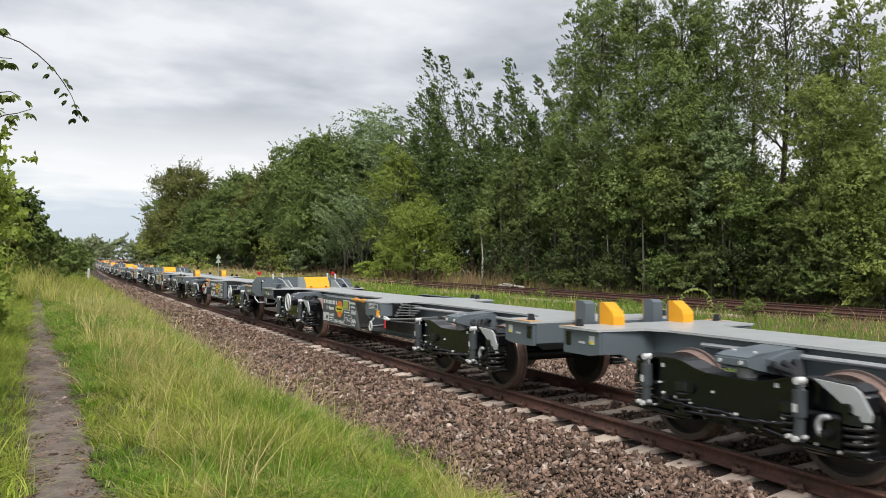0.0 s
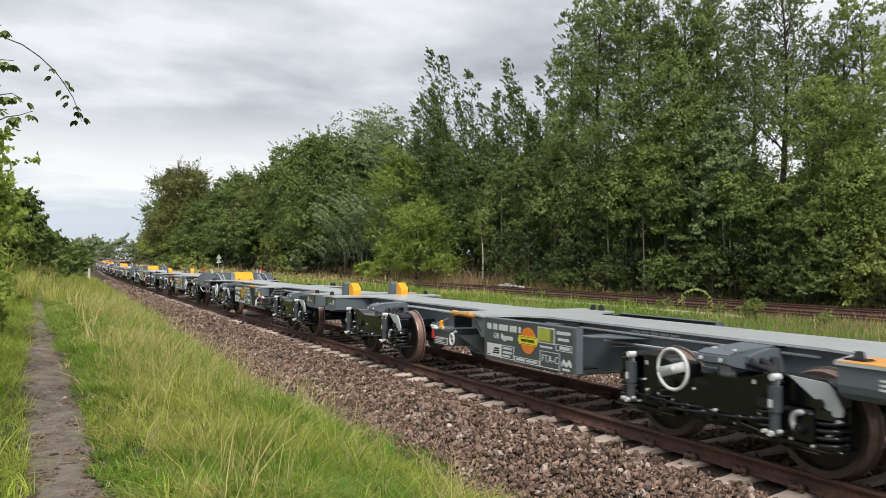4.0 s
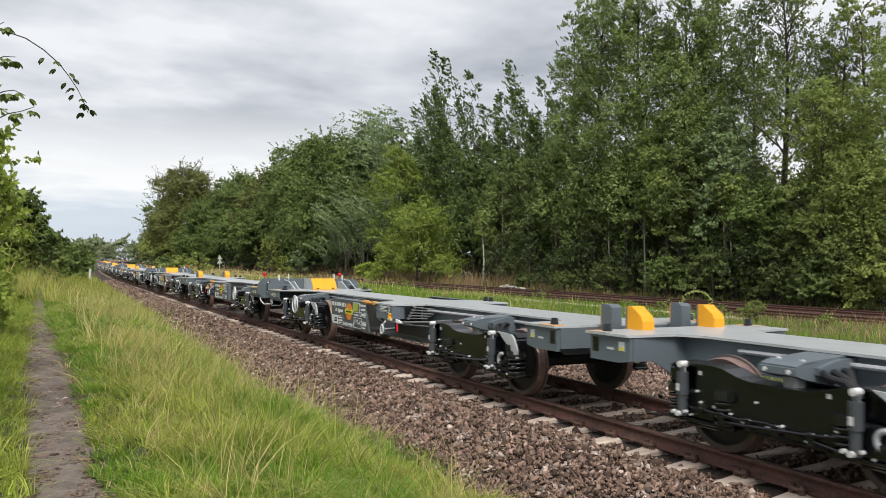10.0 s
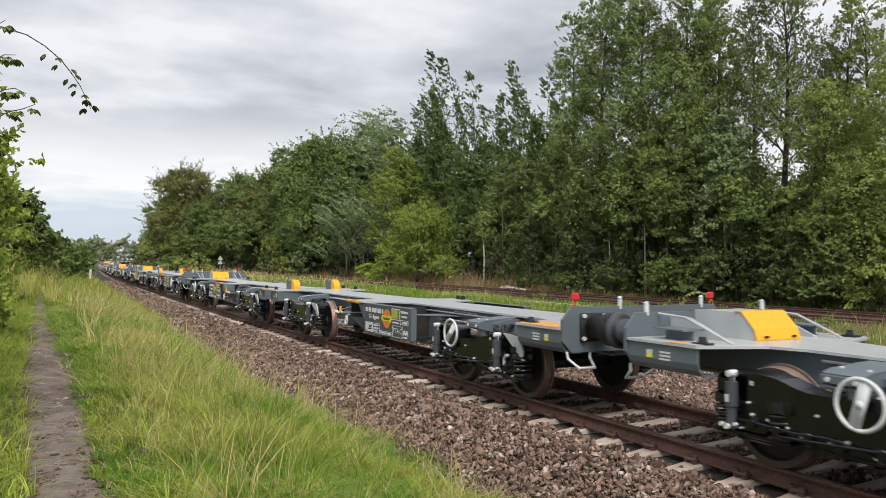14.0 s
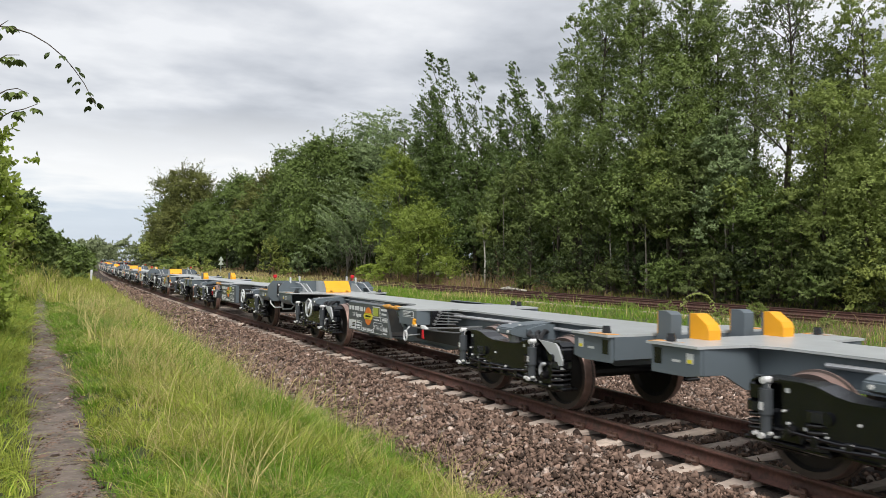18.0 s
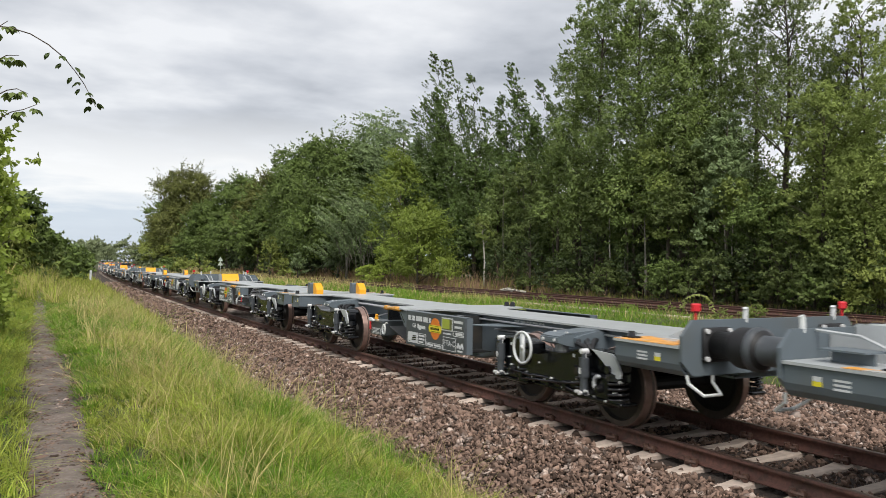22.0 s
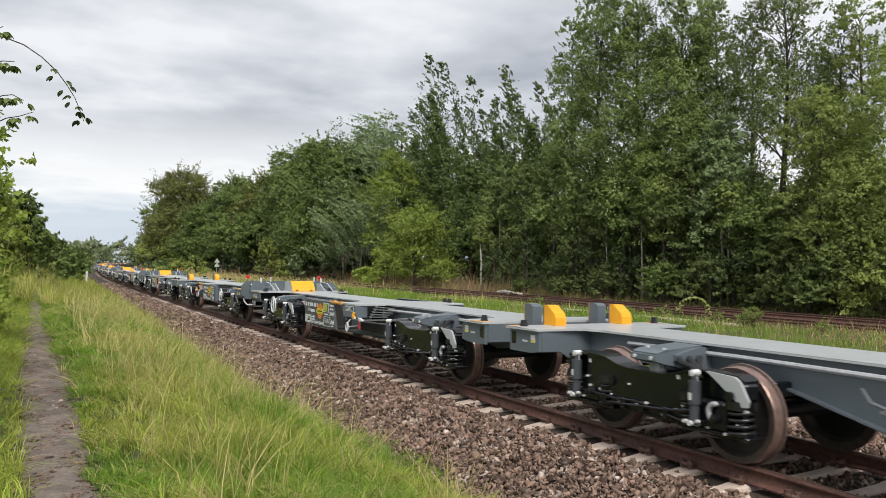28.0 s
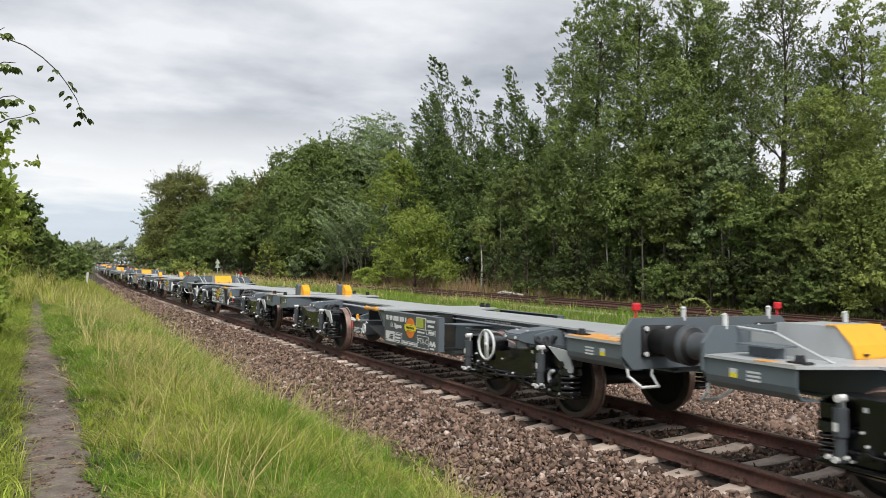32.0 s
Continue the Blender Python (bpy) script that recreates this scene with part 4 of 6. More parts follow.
    tube(bm, [(-1.18, Y(p1 + gr), 0.76), (-0.90, Y(p1 + gr + 0.40), 0.74), (-0.60, Y(p1 + gr + 0.46), 0.74)], 0.012, 5)
    part("pull_rod", bm, M["steel"], root)
    bm = B()
    yl = Y(p1 + lv)
    box(bm, -1.262, -1.215, yl - 0.06, yl + 0.09, 0.785, 0.835, 0.015)
    part("lever_grip", bm, M["cream"], root, "cream lever grip")
    bm = B()
    cyl(bm, (-1.25, yl, 0.83), (-1.25, yl, 0.90), 0.036, 0.030, 8)
    box(bm, -1.268, -1.232, yl - 0.05, yl + 0.03, 0.885, 0.925, 0.012)
    part("lever", bm, M["yellow"], root, "yellow changeover lever")
    bm = B()
    yg = Y(p1 + gr)
    box(bm, -1.262, -1.20, yg - 0.09, yg + 0.09, 0.765, 0.815, 0.02)
    box(bm, -1.255, -1.21, yg - 0.02, yg + 0.13, 0.80, 0.835, 0.012)
    part("lever_grip", bm, M["white"], root)
    bm = B()
    prism(bm, [(yg - 0.035, 0.63), (yg + 0.035, 0.63), (yg + 0.025, 0.77), (yg - 0.02, 0.77)], 0, -1.272, -1.262)
    part("tag", bm, M["red"], root, "red hanging tag")
    bm = B()
    yr = Y(p1 + rg)
    rim = [(-1.25, yr + 0.058 * math.cos(a), rz + 0.082 * math.sin(a)) for a in np.linspace(0, 2 * math.pi, 17)]
    tube(bm, rim, 0.017, 5)
    tube(bm, [(-1.24, yr, rz + 0.08), (-1.22, yr - 0.05, rz + 0.13), (-1.20, yr - 0.05, 0.775)], 0.014, 5)
    tube(bm, [(-1.24, yr, rz), (-1.15, Y(p1 + rg + 0.35), rz + 0.05)], 0.010, 5)
    part("ring_handle", bm, M["white"], root, "white ring handle")
    # framed plate on the valve box, with lines of print
    bm = B()
    yb, zb, hw = (Y(p1 + 0.70), 0.93, 0.21) if kind == "B" else (Y(p1 + 1.33), 0.555, 0.20)
    box(bm, -1.222, -1.216, yb - hw, yb + hw, zb, zb + 0.105)
    fr = part("data_frame", bm, M["white"], root, "white-edged data plate")
    bm = B()
    box(bm, -1.2245, -1.2225, yb - hw + 0.012, yb + hw - 0.012, zb + 0.012, zb + 0.093)
    part("data_plate", bm, M["panel"], fr)
    bm = B()
    for j, w in enumerate((0.9, 0.6, 0.8)):
        plate(bm, yb + hw * 0.85, yb + hw * 0.85 - 2 * hw * w * 0.85, zb + 0.022 + 0.026 * j, zb + 0.036 + 0.026 * j, -1.2245, 0.0015)
    part("small_print", bm, M["white"], fr)
    # lettered panel: u runs from the panel's left edge as read
    left = (Y(p0) + 0.05 if kind == "B" else Y(p1) + 0.02)

    def at(u):
        return left - u

    bm = B()
    x = at(0.09)
    for n in (2, 2, 4, 3, 1):
        for i in range(n):
            plate(bm, x, x - 0.046, 0.91, 0.99)
            x -= 0.056
        x -= 0.042
    part("number_lettering", bm, M["white"], panel, "white painted number")
    lettering("lettering", "GB", 0.105, "white", panel, (-1.237, at(0.26), 0.795), "white letters")
    bm = B()
    x = at(0.45)
    for w, lo, hi in ((0.05, 0.795, 0.868), (0.042, 0.775, 0.845), (0.042, 0.775, 0.845), (0.05, 0.795, 0.845), (0.036, 0.795, 0.845), (0.036, 0.795, 0.845), (0.036, 0.795, 0.845)):
        plate(bm, x, x - w + 0.010, lo, hi)
        x -= w
    part("code_lettering", bm, M["white"], panel, "white painted code")
    bm = B()
    plate(bm, at(0.09), at(0.45), 0.542, 0.718)
    bx = part("load_panel", bm, M["white"], panel, "white loading panel")
    bm = B()
    for i in range(3):
        prism(bm, [(at(0.24 + 0.02 * i), 0.585 + 0.030 * i), (at(0.24 + 0.02 * i), 0.605 + 0.030 * i), (at(0.41), 0.612 + 0.030 * i), (at(0.41), 0.592 + 0.030 * i)], 0, -1.2405, -1.239)
    plate(bm, at(0.11), at(0.17), 0.56, 0.572, -1.239, 0.0015)
    part("load_mark", bm, M["black"], bx)
    cy, cz = at(1.09), 0.83
    bm = B()
    cyl(bm, (-1.235, cy, cz), (-1.2395, cy, cz), 0.168, seg=32)
    disc = part("roundel", bm, M["orange"], panel, "orange round emblem")
    bm = B()
    prism(bm, [(cy + 0.225, cz), (cy + 0.195, cz + 0.058), (cy - 0.195, cz + 0.058), (cy - 0.225, cz), (cy - 0.195, cz - 0.058), (cy + 0.195, cz - 0.058)], 0, -1.2435, -1.2395)
    part("band", bm, M["lemon"], disc, "yellow band across the emblem")
    bm = B()
    for i in range(9):
        plate(bm, cy + 0.15 - i * 0.034, cy + 0.15 - i * 0.034 - 0.026, cz - 0.018, cz + 0.018, -1.2435, 0.0015)
    for s in (-1, 1):
        plate(bm, cy + 0.19, cy - 0.19, cz + s * 0.042, cz + s * 0.047, -1.2435, 0.0015)
    part("band_lettering", bm, M["black"], disc)
    bm = B()
    plate(bm, at(1.31), at(1.66), 0.832, 1.03)
    stk = part("sticker_frame", bm, M["white"], panel)
    bm = B()
    plate(bm, at(1.325), at(1.645), 0.846, 1.014, -1.239, 0.0015)
    part("sticker_border", bm, M["olive"], stk)
    bm = B()
    plate(bm, at(1.33), at(1.57), 0.862, 1.010, -1.2405, 0.002)
    part("sticker", bm, M["lime"], stk, "lime green inspection sticker")
    bm = B()
    # rows of small print: from, to, foot, head
    for u0, u1, lo, hi in ((1.70, 1.98, 0.965, 1.005), (1.73, 1.95, 0.890, 0.925), (1.76, 1.97, 0.785, 0.828), (0.50, 0.72, 0.665, 0.695), (0.50, 0.72, 0.61, 0.64), (0.50, 0.68, 0.565, 0.59), (0.82, 1.02, 0.555, 0.585), (1.05, 1.30, 0.555, 0.585), (1.82, 1.97, 0.545, 0.572), (1.36, 1.62, 0.775, 0.80)):
        n = max(1, round((u1 - u0) / 0.045))
        for i in range(n):
            a = at(u0 + i * (u1 - u0) / n)
            plate(bm, a, a - (u1 - u0) / n + 0.009, lo, hi)
    part("small_print", bm, M["white"], panel, "small white print")
    bm = B()
    # outlined boxes
    for u0, u1, lo, hi in ((0.455, 0.765, 0.542, 0.718), (0.775, 1.345, 0.535, 0.602), (1.355, 1.765, 0.535, 0.738), (1.68, 2.0, 0.768, 0.848)):
        for z in (lo, hi - 0.008):
            plate(bm, at(u0), at(u1), z, z + 0.008)
        for u in (u0, u1 - 0.008):
            plate(bm, at(u), at(u + 0.008), lo + 0.0085, hi - 0.0085)
    part("frame_line", bm, M["white"], panel)
    lettering("lettering", "FTA-C", 0.128, "white", panel, (-1.237, at(1.39), 0.605), "white letters")
    bm = B()
    for a, b in ((1.80, 1.895), (1.90, 1.995)):
        prism(bm, [(at(a), 0.59), (at(a), 0.635), (at((a + b) / 2), 0.685), (at(b), 0.635), (at(b), 0.59), (at((a + b) / 2 + 0.02), 0.60), (at((a + b) / 2), 0.63), (at((a + b) / 2 - 0.02), 0.60)], 0, -1.239, -1.235)
    part("crane_mark", bm, M["white"], panel)
    # stickers on the end skirt
    for q, m in ((0.55, "white"), (0.33, "lemon")):
        bm = B()
        if m == "white":
            for z0 in (0.895, 0.93, 0.965):
                plate(bm, Y(q) + 0.075, Y(q) - 0.07, z0, z0 + 0.018, -1.275)
        else:
            plate(bm, Y(q) + 0.04, Y(q) - 0.04, 0.905, 0.945, -1.275)
            part("skirt_label", bm, M[m], root)
            bm = B()
            plate(bm, Y(q) + 0.04, Y(q) - 0.04, 0.946, 0.985, -1.275)
        part("skirt_label", bm, M["white"], root)
    bogie(root, Y(bog_out), True, way)
    bogie(root, Y(bog_in), False)
    for o in root.children_recursive:
        if o.name.split(".")[0] in ("number_lettering", "code_lettering", "small_print", "frame_line", "band_lettering", "load_mark", "bolt_row", "bolt_head", "crane_mark", "slot", "arm_bolt", "rib", "bolt", "brake_gear", "stencil"):
            o["kind"] = "stuff"
    return root


TWIN, START = 27.74, 20.25
# seconds, metres run by the train
RUN = [(0, 0.05), (1, 12.1), (3.5, 41.31), (6, 69.08), (9, 100.97), (13, 142.9), (19, 206.33), (23, 249.36), (28, 304.07), (32, 348.7)]


def run_at(t):
    """Smooth way run, by a cubic through RUN."""
    ts, ds = [r[0] for r in RUN], [r[1] for r in RUN]
    n = len(ts)
    sl = [(ds[i + 1] - ds[i]) / (ts[i + 1] - ts[i]) for i in range(n - 1)]
    g = [sl[0] + 0.1] + [(sl[i - 1] * (ts[i + 1] - ts[i]) + sl[i] * (ts[i] - ts[i - 1])) / (ts[i + 1] - ts[i - 1]) for i in range(1, n - 1)] + [sl[-1]]
    i = max(0, min(n - 2, next((k for k in range(n - 1) if t <= ts[k + 1]), n - 2)))
    h = ts[i + 1] - ts[i]
    u = (t - ts[i]) / h
    return (2 * u**3 - 3 * u**2 + 1) * ds[i] + (u**3 - 2 * u**2 + u) * h * g[i] + (-2 * u**3 + 3 * u**2) * ds[i + 1] + (u**3 - u**2) * h * g[i + 1]


TRAIN = []  # wagon, metres ahead at the start, middle of the body, its wheelsets
NEAR_PARTS = ("number_lettering", "code_lettering", "small_print", "frame_line", "band_lettering", "load_mark", "bolt_head", "slot", "bolt", "brake_gear", "arm_bolt", "rib", "lettering", "crane_mark", "skirt_label",
              "bearing_ring", "axle_cap", "axlebox", "coil_spring", "damper", "brake_pipe", "step", "spigot", "wear_plate", "air_hose", "lever", "ring_handle", "data_frame", "handbrake_spindle", "strut", "cross_web", "side_bearer", "bracket", "stay_bar", "folding_spigot", "drawhook", "gusset_plate", "lifting_eye", "valve_rod", "data_plate", "tag", "lever_grip", "pull_rod", "bottom_flange", "stencil", "inner_floor", "shelf", "panel_flange", "valve_body")


# how far each handbrake wheel is turned (degrees)
BRAKE = {("B", 0): 70, ("B", 1): 60, ("B", 2): -50, ("A", 4): 0, ("B", 4): 80, ("B", 5): -75, ("A", 6): -45, ("B", 6): 18, ("A", 7): 65, ("B", 7): -40, ("A", 9): 90, ("B", 9): -72, ("A", 11): 60, ("B", 11): 85, ("A", 12): -35, ("A", 13): 85}


def make_train():
    protos = {"A": wagon("A"), "B": wagon("B")}
    for k in range(27):
        for kind, off, mid in (("A", -12.86, -6.4), ("B", 0.0, -5.4)):
            ob = protos[kind] if k == 0 else copy_thing(protos[kind], Matrix.Identity(4))
            if k > 14:  # never comes near: small fittings left off
                for o in [o for o in ob.children_recursive if o.name.split(".")[0] in NEAR_PARTS]:
                    bpy.data.objects.remove(o)
            for o in ob.children_recursive:
                if o.name.startswith("handbrake_wheel"):
                    o.rotation_euler = (radians(BRAKE.get((kind, k), 37 * k % 180 - 90)), 0, 0)
            what = "two narrow yellow stops" if kind == "A" else "one wide yellow stop"
            tagged(ob, "grey empty flat wagon on black bogies, " + what, "wagon", group="train of flat wagons")
            TRAIN.append((ob, START + off + TWIN * k, mid, [o for o in ob.children_recursive if o.name.startswith("wheelset")]))


make_train()


def wagon_pose(s0, mid, t):
    return on_line(s0 - run_at(t) + mid) @ pose(0, -mid, 0)



# ---------------------------------------------------------------- trees
def leaf_mesh(name, centres, normals, size, mat, parent, rng, droop=0.0, kite=False):
    """Many small leaves, each a pointed blade (near ones a folded kite)."""
    n = len(centres)
    d = rng.normal(size=(n, 3))
    d[:, 2] -= droop
    d /= np.linalg.norm(d, axis=1)[:, None]
    u = np.cross(d, normals + rng.normal(scale=0.22, size=(n, 3)))
    u /= np.linalg.norm(u, axis=1)[:, None] + 1e-9
    L = size * rng.uniform(0.55, 1.4, n)[:, None]
    if kite:
        w = np.cross(d, u)
        W = L * 0.36
        fold = w * L * 0.14
        V = np.stack([centres, centres + d * L * 0.5 + u * W + fold, centres + d * L, centres + d * L * 0.5 - u * W + fold], 1).reshape(-1, 3)
        return raw(name, V, np.arange(4 * n).reshape(n, 4), mat, parent)
    W = L * 0.42
    V = np.stack([centres - d * L * 0.4 + u * W, centres + d * L * 0.7, centres - d * L * 0.4 - u * W], 1).reshape(-1, 3)
    return raw(name, V, np.arange(3 * n).reshape(n, 3), mat, parent)


def crown_radius(shape, q, spread):
    if shape == "column":
        return spread * (1 - q**3.2) ** 0.6 * min(1, 0.6 + q * 2.0)
    if shape == "bush":
        return spread * max(0.0, 1 - q**2.2) ** 0.5
    return spread * max(0.02, 1 - (2 * q - 0.8) ** 2 / 1.45) ** 0.5


def lobes_of(shape, rng, height, spread, lo, count, up):
    """Leafy masses that make up a crown: (centre, half axes)."""
    out = []
    if shape == "spires":
        lead = [(0.0, 0.0, 1.0)]
        for i in range(7):
            a = i * 0.9 + rng.uniform(-0.3, 0.3)
            r = spread * rng.uniform(0.3, 0.85)
            lead.append((r * math.cos(a), r * math.sin(a), rng.uniform(0.66, 0.95) - 0.12 * r / spread))
        for x, y, f in lead:
            tip = height * f
            u = 0.25
            while tip - u > lo:
                r = min(0.24 + 0.20 * u ** 0.9, spread * 0.62)
                j = min(u * 0.2, 0.35) * r
                out.append((Vector((x - 0.5 * max(0, 3 - u) * 0.4 + rng.normal() * j, y + rng.normal() * j, tip - u)), (r, r, r * 1.5)))
                u += r * rng.uniform(0.75, 1.15)
        return out
    for j in range(count):
        q = ((j + rng.uniform(0, 1)) / count) ** 0.85 * 0.97
        a = j * 2.39996 + rng.normal(scale=0.6)
        R = crown_radius(shape, q, spread)
        k = spread * (rng.uniform(0.34, 0.56) * (1 - 0.5 * q) if shape == "column" else rng.uniform(0.30, 0.52) * (1 - 0.25 * q))
        rr = max(R * rng.uniform(0.35, 1.08) - k * 0.5, 0)
        z = lo + (height - lo) * q - k * (0.4 if q > 0.7 else 0)
        out.append((Vector((rr * math.cos(a), rr * math.sin(a), max(z, k * 0.45))), (k, k, k * (0.80 + 0.7 * up))))
    if shape != "bush":  # leafy heart that closes the gaps
        for q in (0.3, 0.5, 0.7):
            k = crown_radius(shape, q, spread) * 0.5
            out.append((Vector((rng.normal() * k * 0.3, rng.normal() * k * 0.3, lo + (height - lo) * q)), (k, k, k * 1.6)))
    return out


def tree(kind, height, spread, leaves, leaf, seed, bark="bark", base=0.1, lean=0.0, shape="ovoid", trunk=None, droop=0.2, clumps=None, sparse=0.0, name="tree", wind=0.0, up=0.0, wisp=0.25, kite=False):
    """A tapered trunk with limbs, each carrying a mass of leaf clumps and loose sprays. wind: metres by which the outer twigs are blown to -x."""
    rng = np.random.default_rng(seed)
    root = new(name)
    bm = B()
    trunk = trunk or 0.011 * height + 0.02
    top = height * (0.72 if shape == "spires" else 0.9)
    ph = rng.uniform(0, 6, 3)
    pts, rad = [], []
    for i in range(9):
        q = i / 8
        pts.append(Vector((lean * q * q * height + 0.012 * height * math.sin(q * 5 + ph[0]) * q, 0.014 * height * math.sin(q * 4 + ph[1]) * q, q * top)))
        rad.append(trunk * (1 - q) ** 0.85 + 0.01)
    tube(bm, pts, rad, 7)

    def axis(z):
        f = max(0.0, min(z / top, 1.0)) * 8
        i = min(int(f), 7)
        return pts[i].lerp(pts[i + 1], f - i)

    lo = base * height
    count = clumps or int(min(14 + height * spread * 0.3, 34))
    lobes = lobes_of(shape, rng, height, spread, lo, count, up)
    area = [a[0] * a[2] for _, a in lobes]
    total = sum(area)
    cen, nor = [], []
    for (c, ax), w in zip(lobes, area):
        c = c + Vector((axis(c.z).x, axis(c.z).y, 0))
        bare = rng.uniform() < sparse * 0.6
        st = axis(max(c.z - 0.9 * math.hypot(c.x, c.y) - 0.2, lo * 0.5))
        blow = wind * (c.z / height) ** 1.5
        if (c - st).length > 0.3 and shape != "spires":
            mid = st.lerp(c, 0.55) + Vector((rng.normal() * 0.06, rng.normal() * 0.06, 0.08)) * (c - st).length
            g = trunk * 0.3 * (1 - 0.75 * c.z / height) + 0.008
            tube(bm, [st, mid, c], [g, g * 0.6, 0.008], 4)
        if bare:
            continue
        # clumps over the outer and upper side of the mass
        per = 20
        m = max(5 if shape == "spires" else 2, int(leaves * w / total / per * rng.uniform(0.75, 1.25)))
        d = rng.normal(size=(m * 3, 3))
        d /= np.linalg.norm(d, axis=1)[:, None]
        out = np.array((c.x, c.y, 0.0))
        ol = np.linalg.norm(out)
        side = (d @ (out / ol) if ol > 0.05 else np.ones(len(d))) * 0.6 + d[:, 2] * 0.8 + rng.normal(scale=0.3, size=len(d))
        d = d[np.argsort(-side)][:m]
        m = len(d)
        A = np.array(ax)
        far = rng.uniform(0.78, 1.06, m)[:, None]
        cc = np.array(c)[None] + d * A[None] * far
        spray = rng.uniform(size=m) < wisp
        reach = np.where(spray, rng.uniform(0.25, 0.75, m), 0.0)[:, None]
        way = d * np.array([1, 1, 0.6]) + np.array([-blow * 0.9, 0, 0.25 + 0.9 * up])
        way /= np.linalg.norm(way, axis=1)[:, None] + 1e-6
        sz = (0.12 + 0.14 * rng.uniform(size=m))[:, None] * A[None, :1].repeat(m, 0)
        sz = np.maximum(sz, leaf * 0.8)
        k = rng.normal(size=(m, per, 3)) * sz[:, :, None] * np.array([0.85, 0.85, 0.45])
        slim = np.where(spray, 0.45, 1.0)[:, None, None]
        run = rng.uniform(0, 1, (m, per, 1))
        p = cc[:, None] + k * slim * (1 - 0.5 * run * spray[:, None, None]) + way[:, None] * (run * reach[:, :, None] * max(A[0] * 1.5, 0.9 if shape == "spires" else 0.0))
        p[:, :, 0] -= blow * (0.12 if shape == "spires" else 0.35) * far * rng.uniform(0.4, 1.2, (m, 1))
        cen.append(p.reshape(-1, 3))
        nn = d[:, None] * 1.2 + k / sz[:, :, None] * 0.35 + np.array([0, 0, 0.6])
        nor.append(nn.reshape(-1, 3))
    cen, nor = np.concatenate(cen), np.concatenate(nor)
    cen[:, 2] = np.maximum(cen[:, 2], 0.08)
    nor /= np.linalg.norm(nor, axis=1)[:, None] + 1e-6
    if shape == "spires":
        for (c, ax), (e, _) in zip(lobes, lobes[1:]):
            if 0 < c.z - e.z < 4:
                tube(bm, [e, c], [0.03, 0.02], 4)
    part("trunk", bm, M[bark], root, smooth=True)
    leaf_mesh("crown", cen, nor, leaf, LEAF[kind], root, rng, droop, kite)
    return root


def spray_willow(height, reach, shoots, seed):
    """A willow of long bare-stemmed shoots with narrow leaves, all bent one way by the wind."""
    rng = np.random.default_rng(seed)
    root = new("tree")
    bm = B()
    tube(bm, [(0, 0, 0), (0.1, 0, height * 0.2), (0, 0.1, height * 0.4)], [0.16, 0.12, 0.07], 6)
    cen, nor = [], []
    for j in range(shoots):
        x0, y0 = rng.normal(scale=reach * 0.45, size=2)
        z0 = height * rng.uniform(0.05, 0.45)
        ln = (height - z0) * rng.uniform(0.55, 1.05)
        side = rng.uniform(0.25, 0.6) * ln
        q = np.linspace(0, 1, 9)
        p = np.stack([x0 * (0.4 + 0.6 * q) - side * q**2.2, y0 * (0.4 + 0.6 * q) + 0.15 * ln * np.sin(q * 2 + j), z0 + ln * (q - 0.18 * q**3)], -1)
        tube(bm, [tuple(v) for v in p], [0.035 * (1 - 0.85 * a) + 0.004 for a in q], 4)
        m = 230
        k = rng.uniform(0.15, 1, m) ** 0.8 * 8
        i = np.minimum(k.astype(int), 7)
        c = p[i] + (p[i + 1] - p[i]) * (k - i)[:, None]
        cen.append(c + rng.normal(scale=0.17, size=(m, 3)) * (1.15 - k / 8)[:, None] + rng.normal(scale=0.07, size=(m, 3)))
        nor.append(np.tile((-0.3, -0.5, 0.8), (m, 1)) + rng.normal(scale=0.4, size=(m, 3)))
    part("trunk", bm, M["bark_grey"], root, smooth=True)
    leaf_mesh("crown", np.concatenate(cen), np.concatenate(nor), 0.19, LEAF["willow"], root, rng, 0.3)
    return root


WORDS = {"poplar": "tall green poplar", "alder": "dark thin alder", "birch": "yellow-green birch",
         "willow": "grey-green wind-blown willow", "shrub": "light green leafy growth", "oak": "broad dark green oak", "far": "distant green tree",
         "pale_shrub": "pale yellow-green leafy growth", "shade_leaf": "leafy growth painted shade-dark", "dark_poplar": "dark green wind-blown poplar", "yellow_shrub": "fresh yellow-green leafy growth", "bronze": "browning olive-green oak", "bright": "bright green leafy hedge growth"}
SWAY = []  # trees that rock in the wind


def bearing(brg):
    return radians(28.1) + math.atan((brg - 784) / 1367.0)


def put_tree(brg, X, top, spread, kind, shape, leaves, seed, leaf=0.24, where="at the wood's edge beside the sidings", sway=0.0, name="tree", category="tree", z=0.1, **more):
    """A tree on the line x = X in the direction brg, with the height that its top gives."""
    a = bearing(brg)
    y = X / math.tan(a)
    depth = math.hypot(X, y) * math.cos(math.atan((brg - 784) / 1367.0))
    h = (462 + 0.012 * (brg - 784) - top) / 1367.0 * depth + 1.83 - z
    t = tree(kind, h, spread, leaves, leaf, seed, shape=shape, name=name, **more)
    t.matrix_basis = pose(X, y, z)
    tagged(t, WORDS[kind] + " " + where, category, "trees of the wood" if name == "tree" else "shrubs of the wood")
    if sway:
        SWAY.append((t, Vector((X, y, z)), sway, seed))
    return t


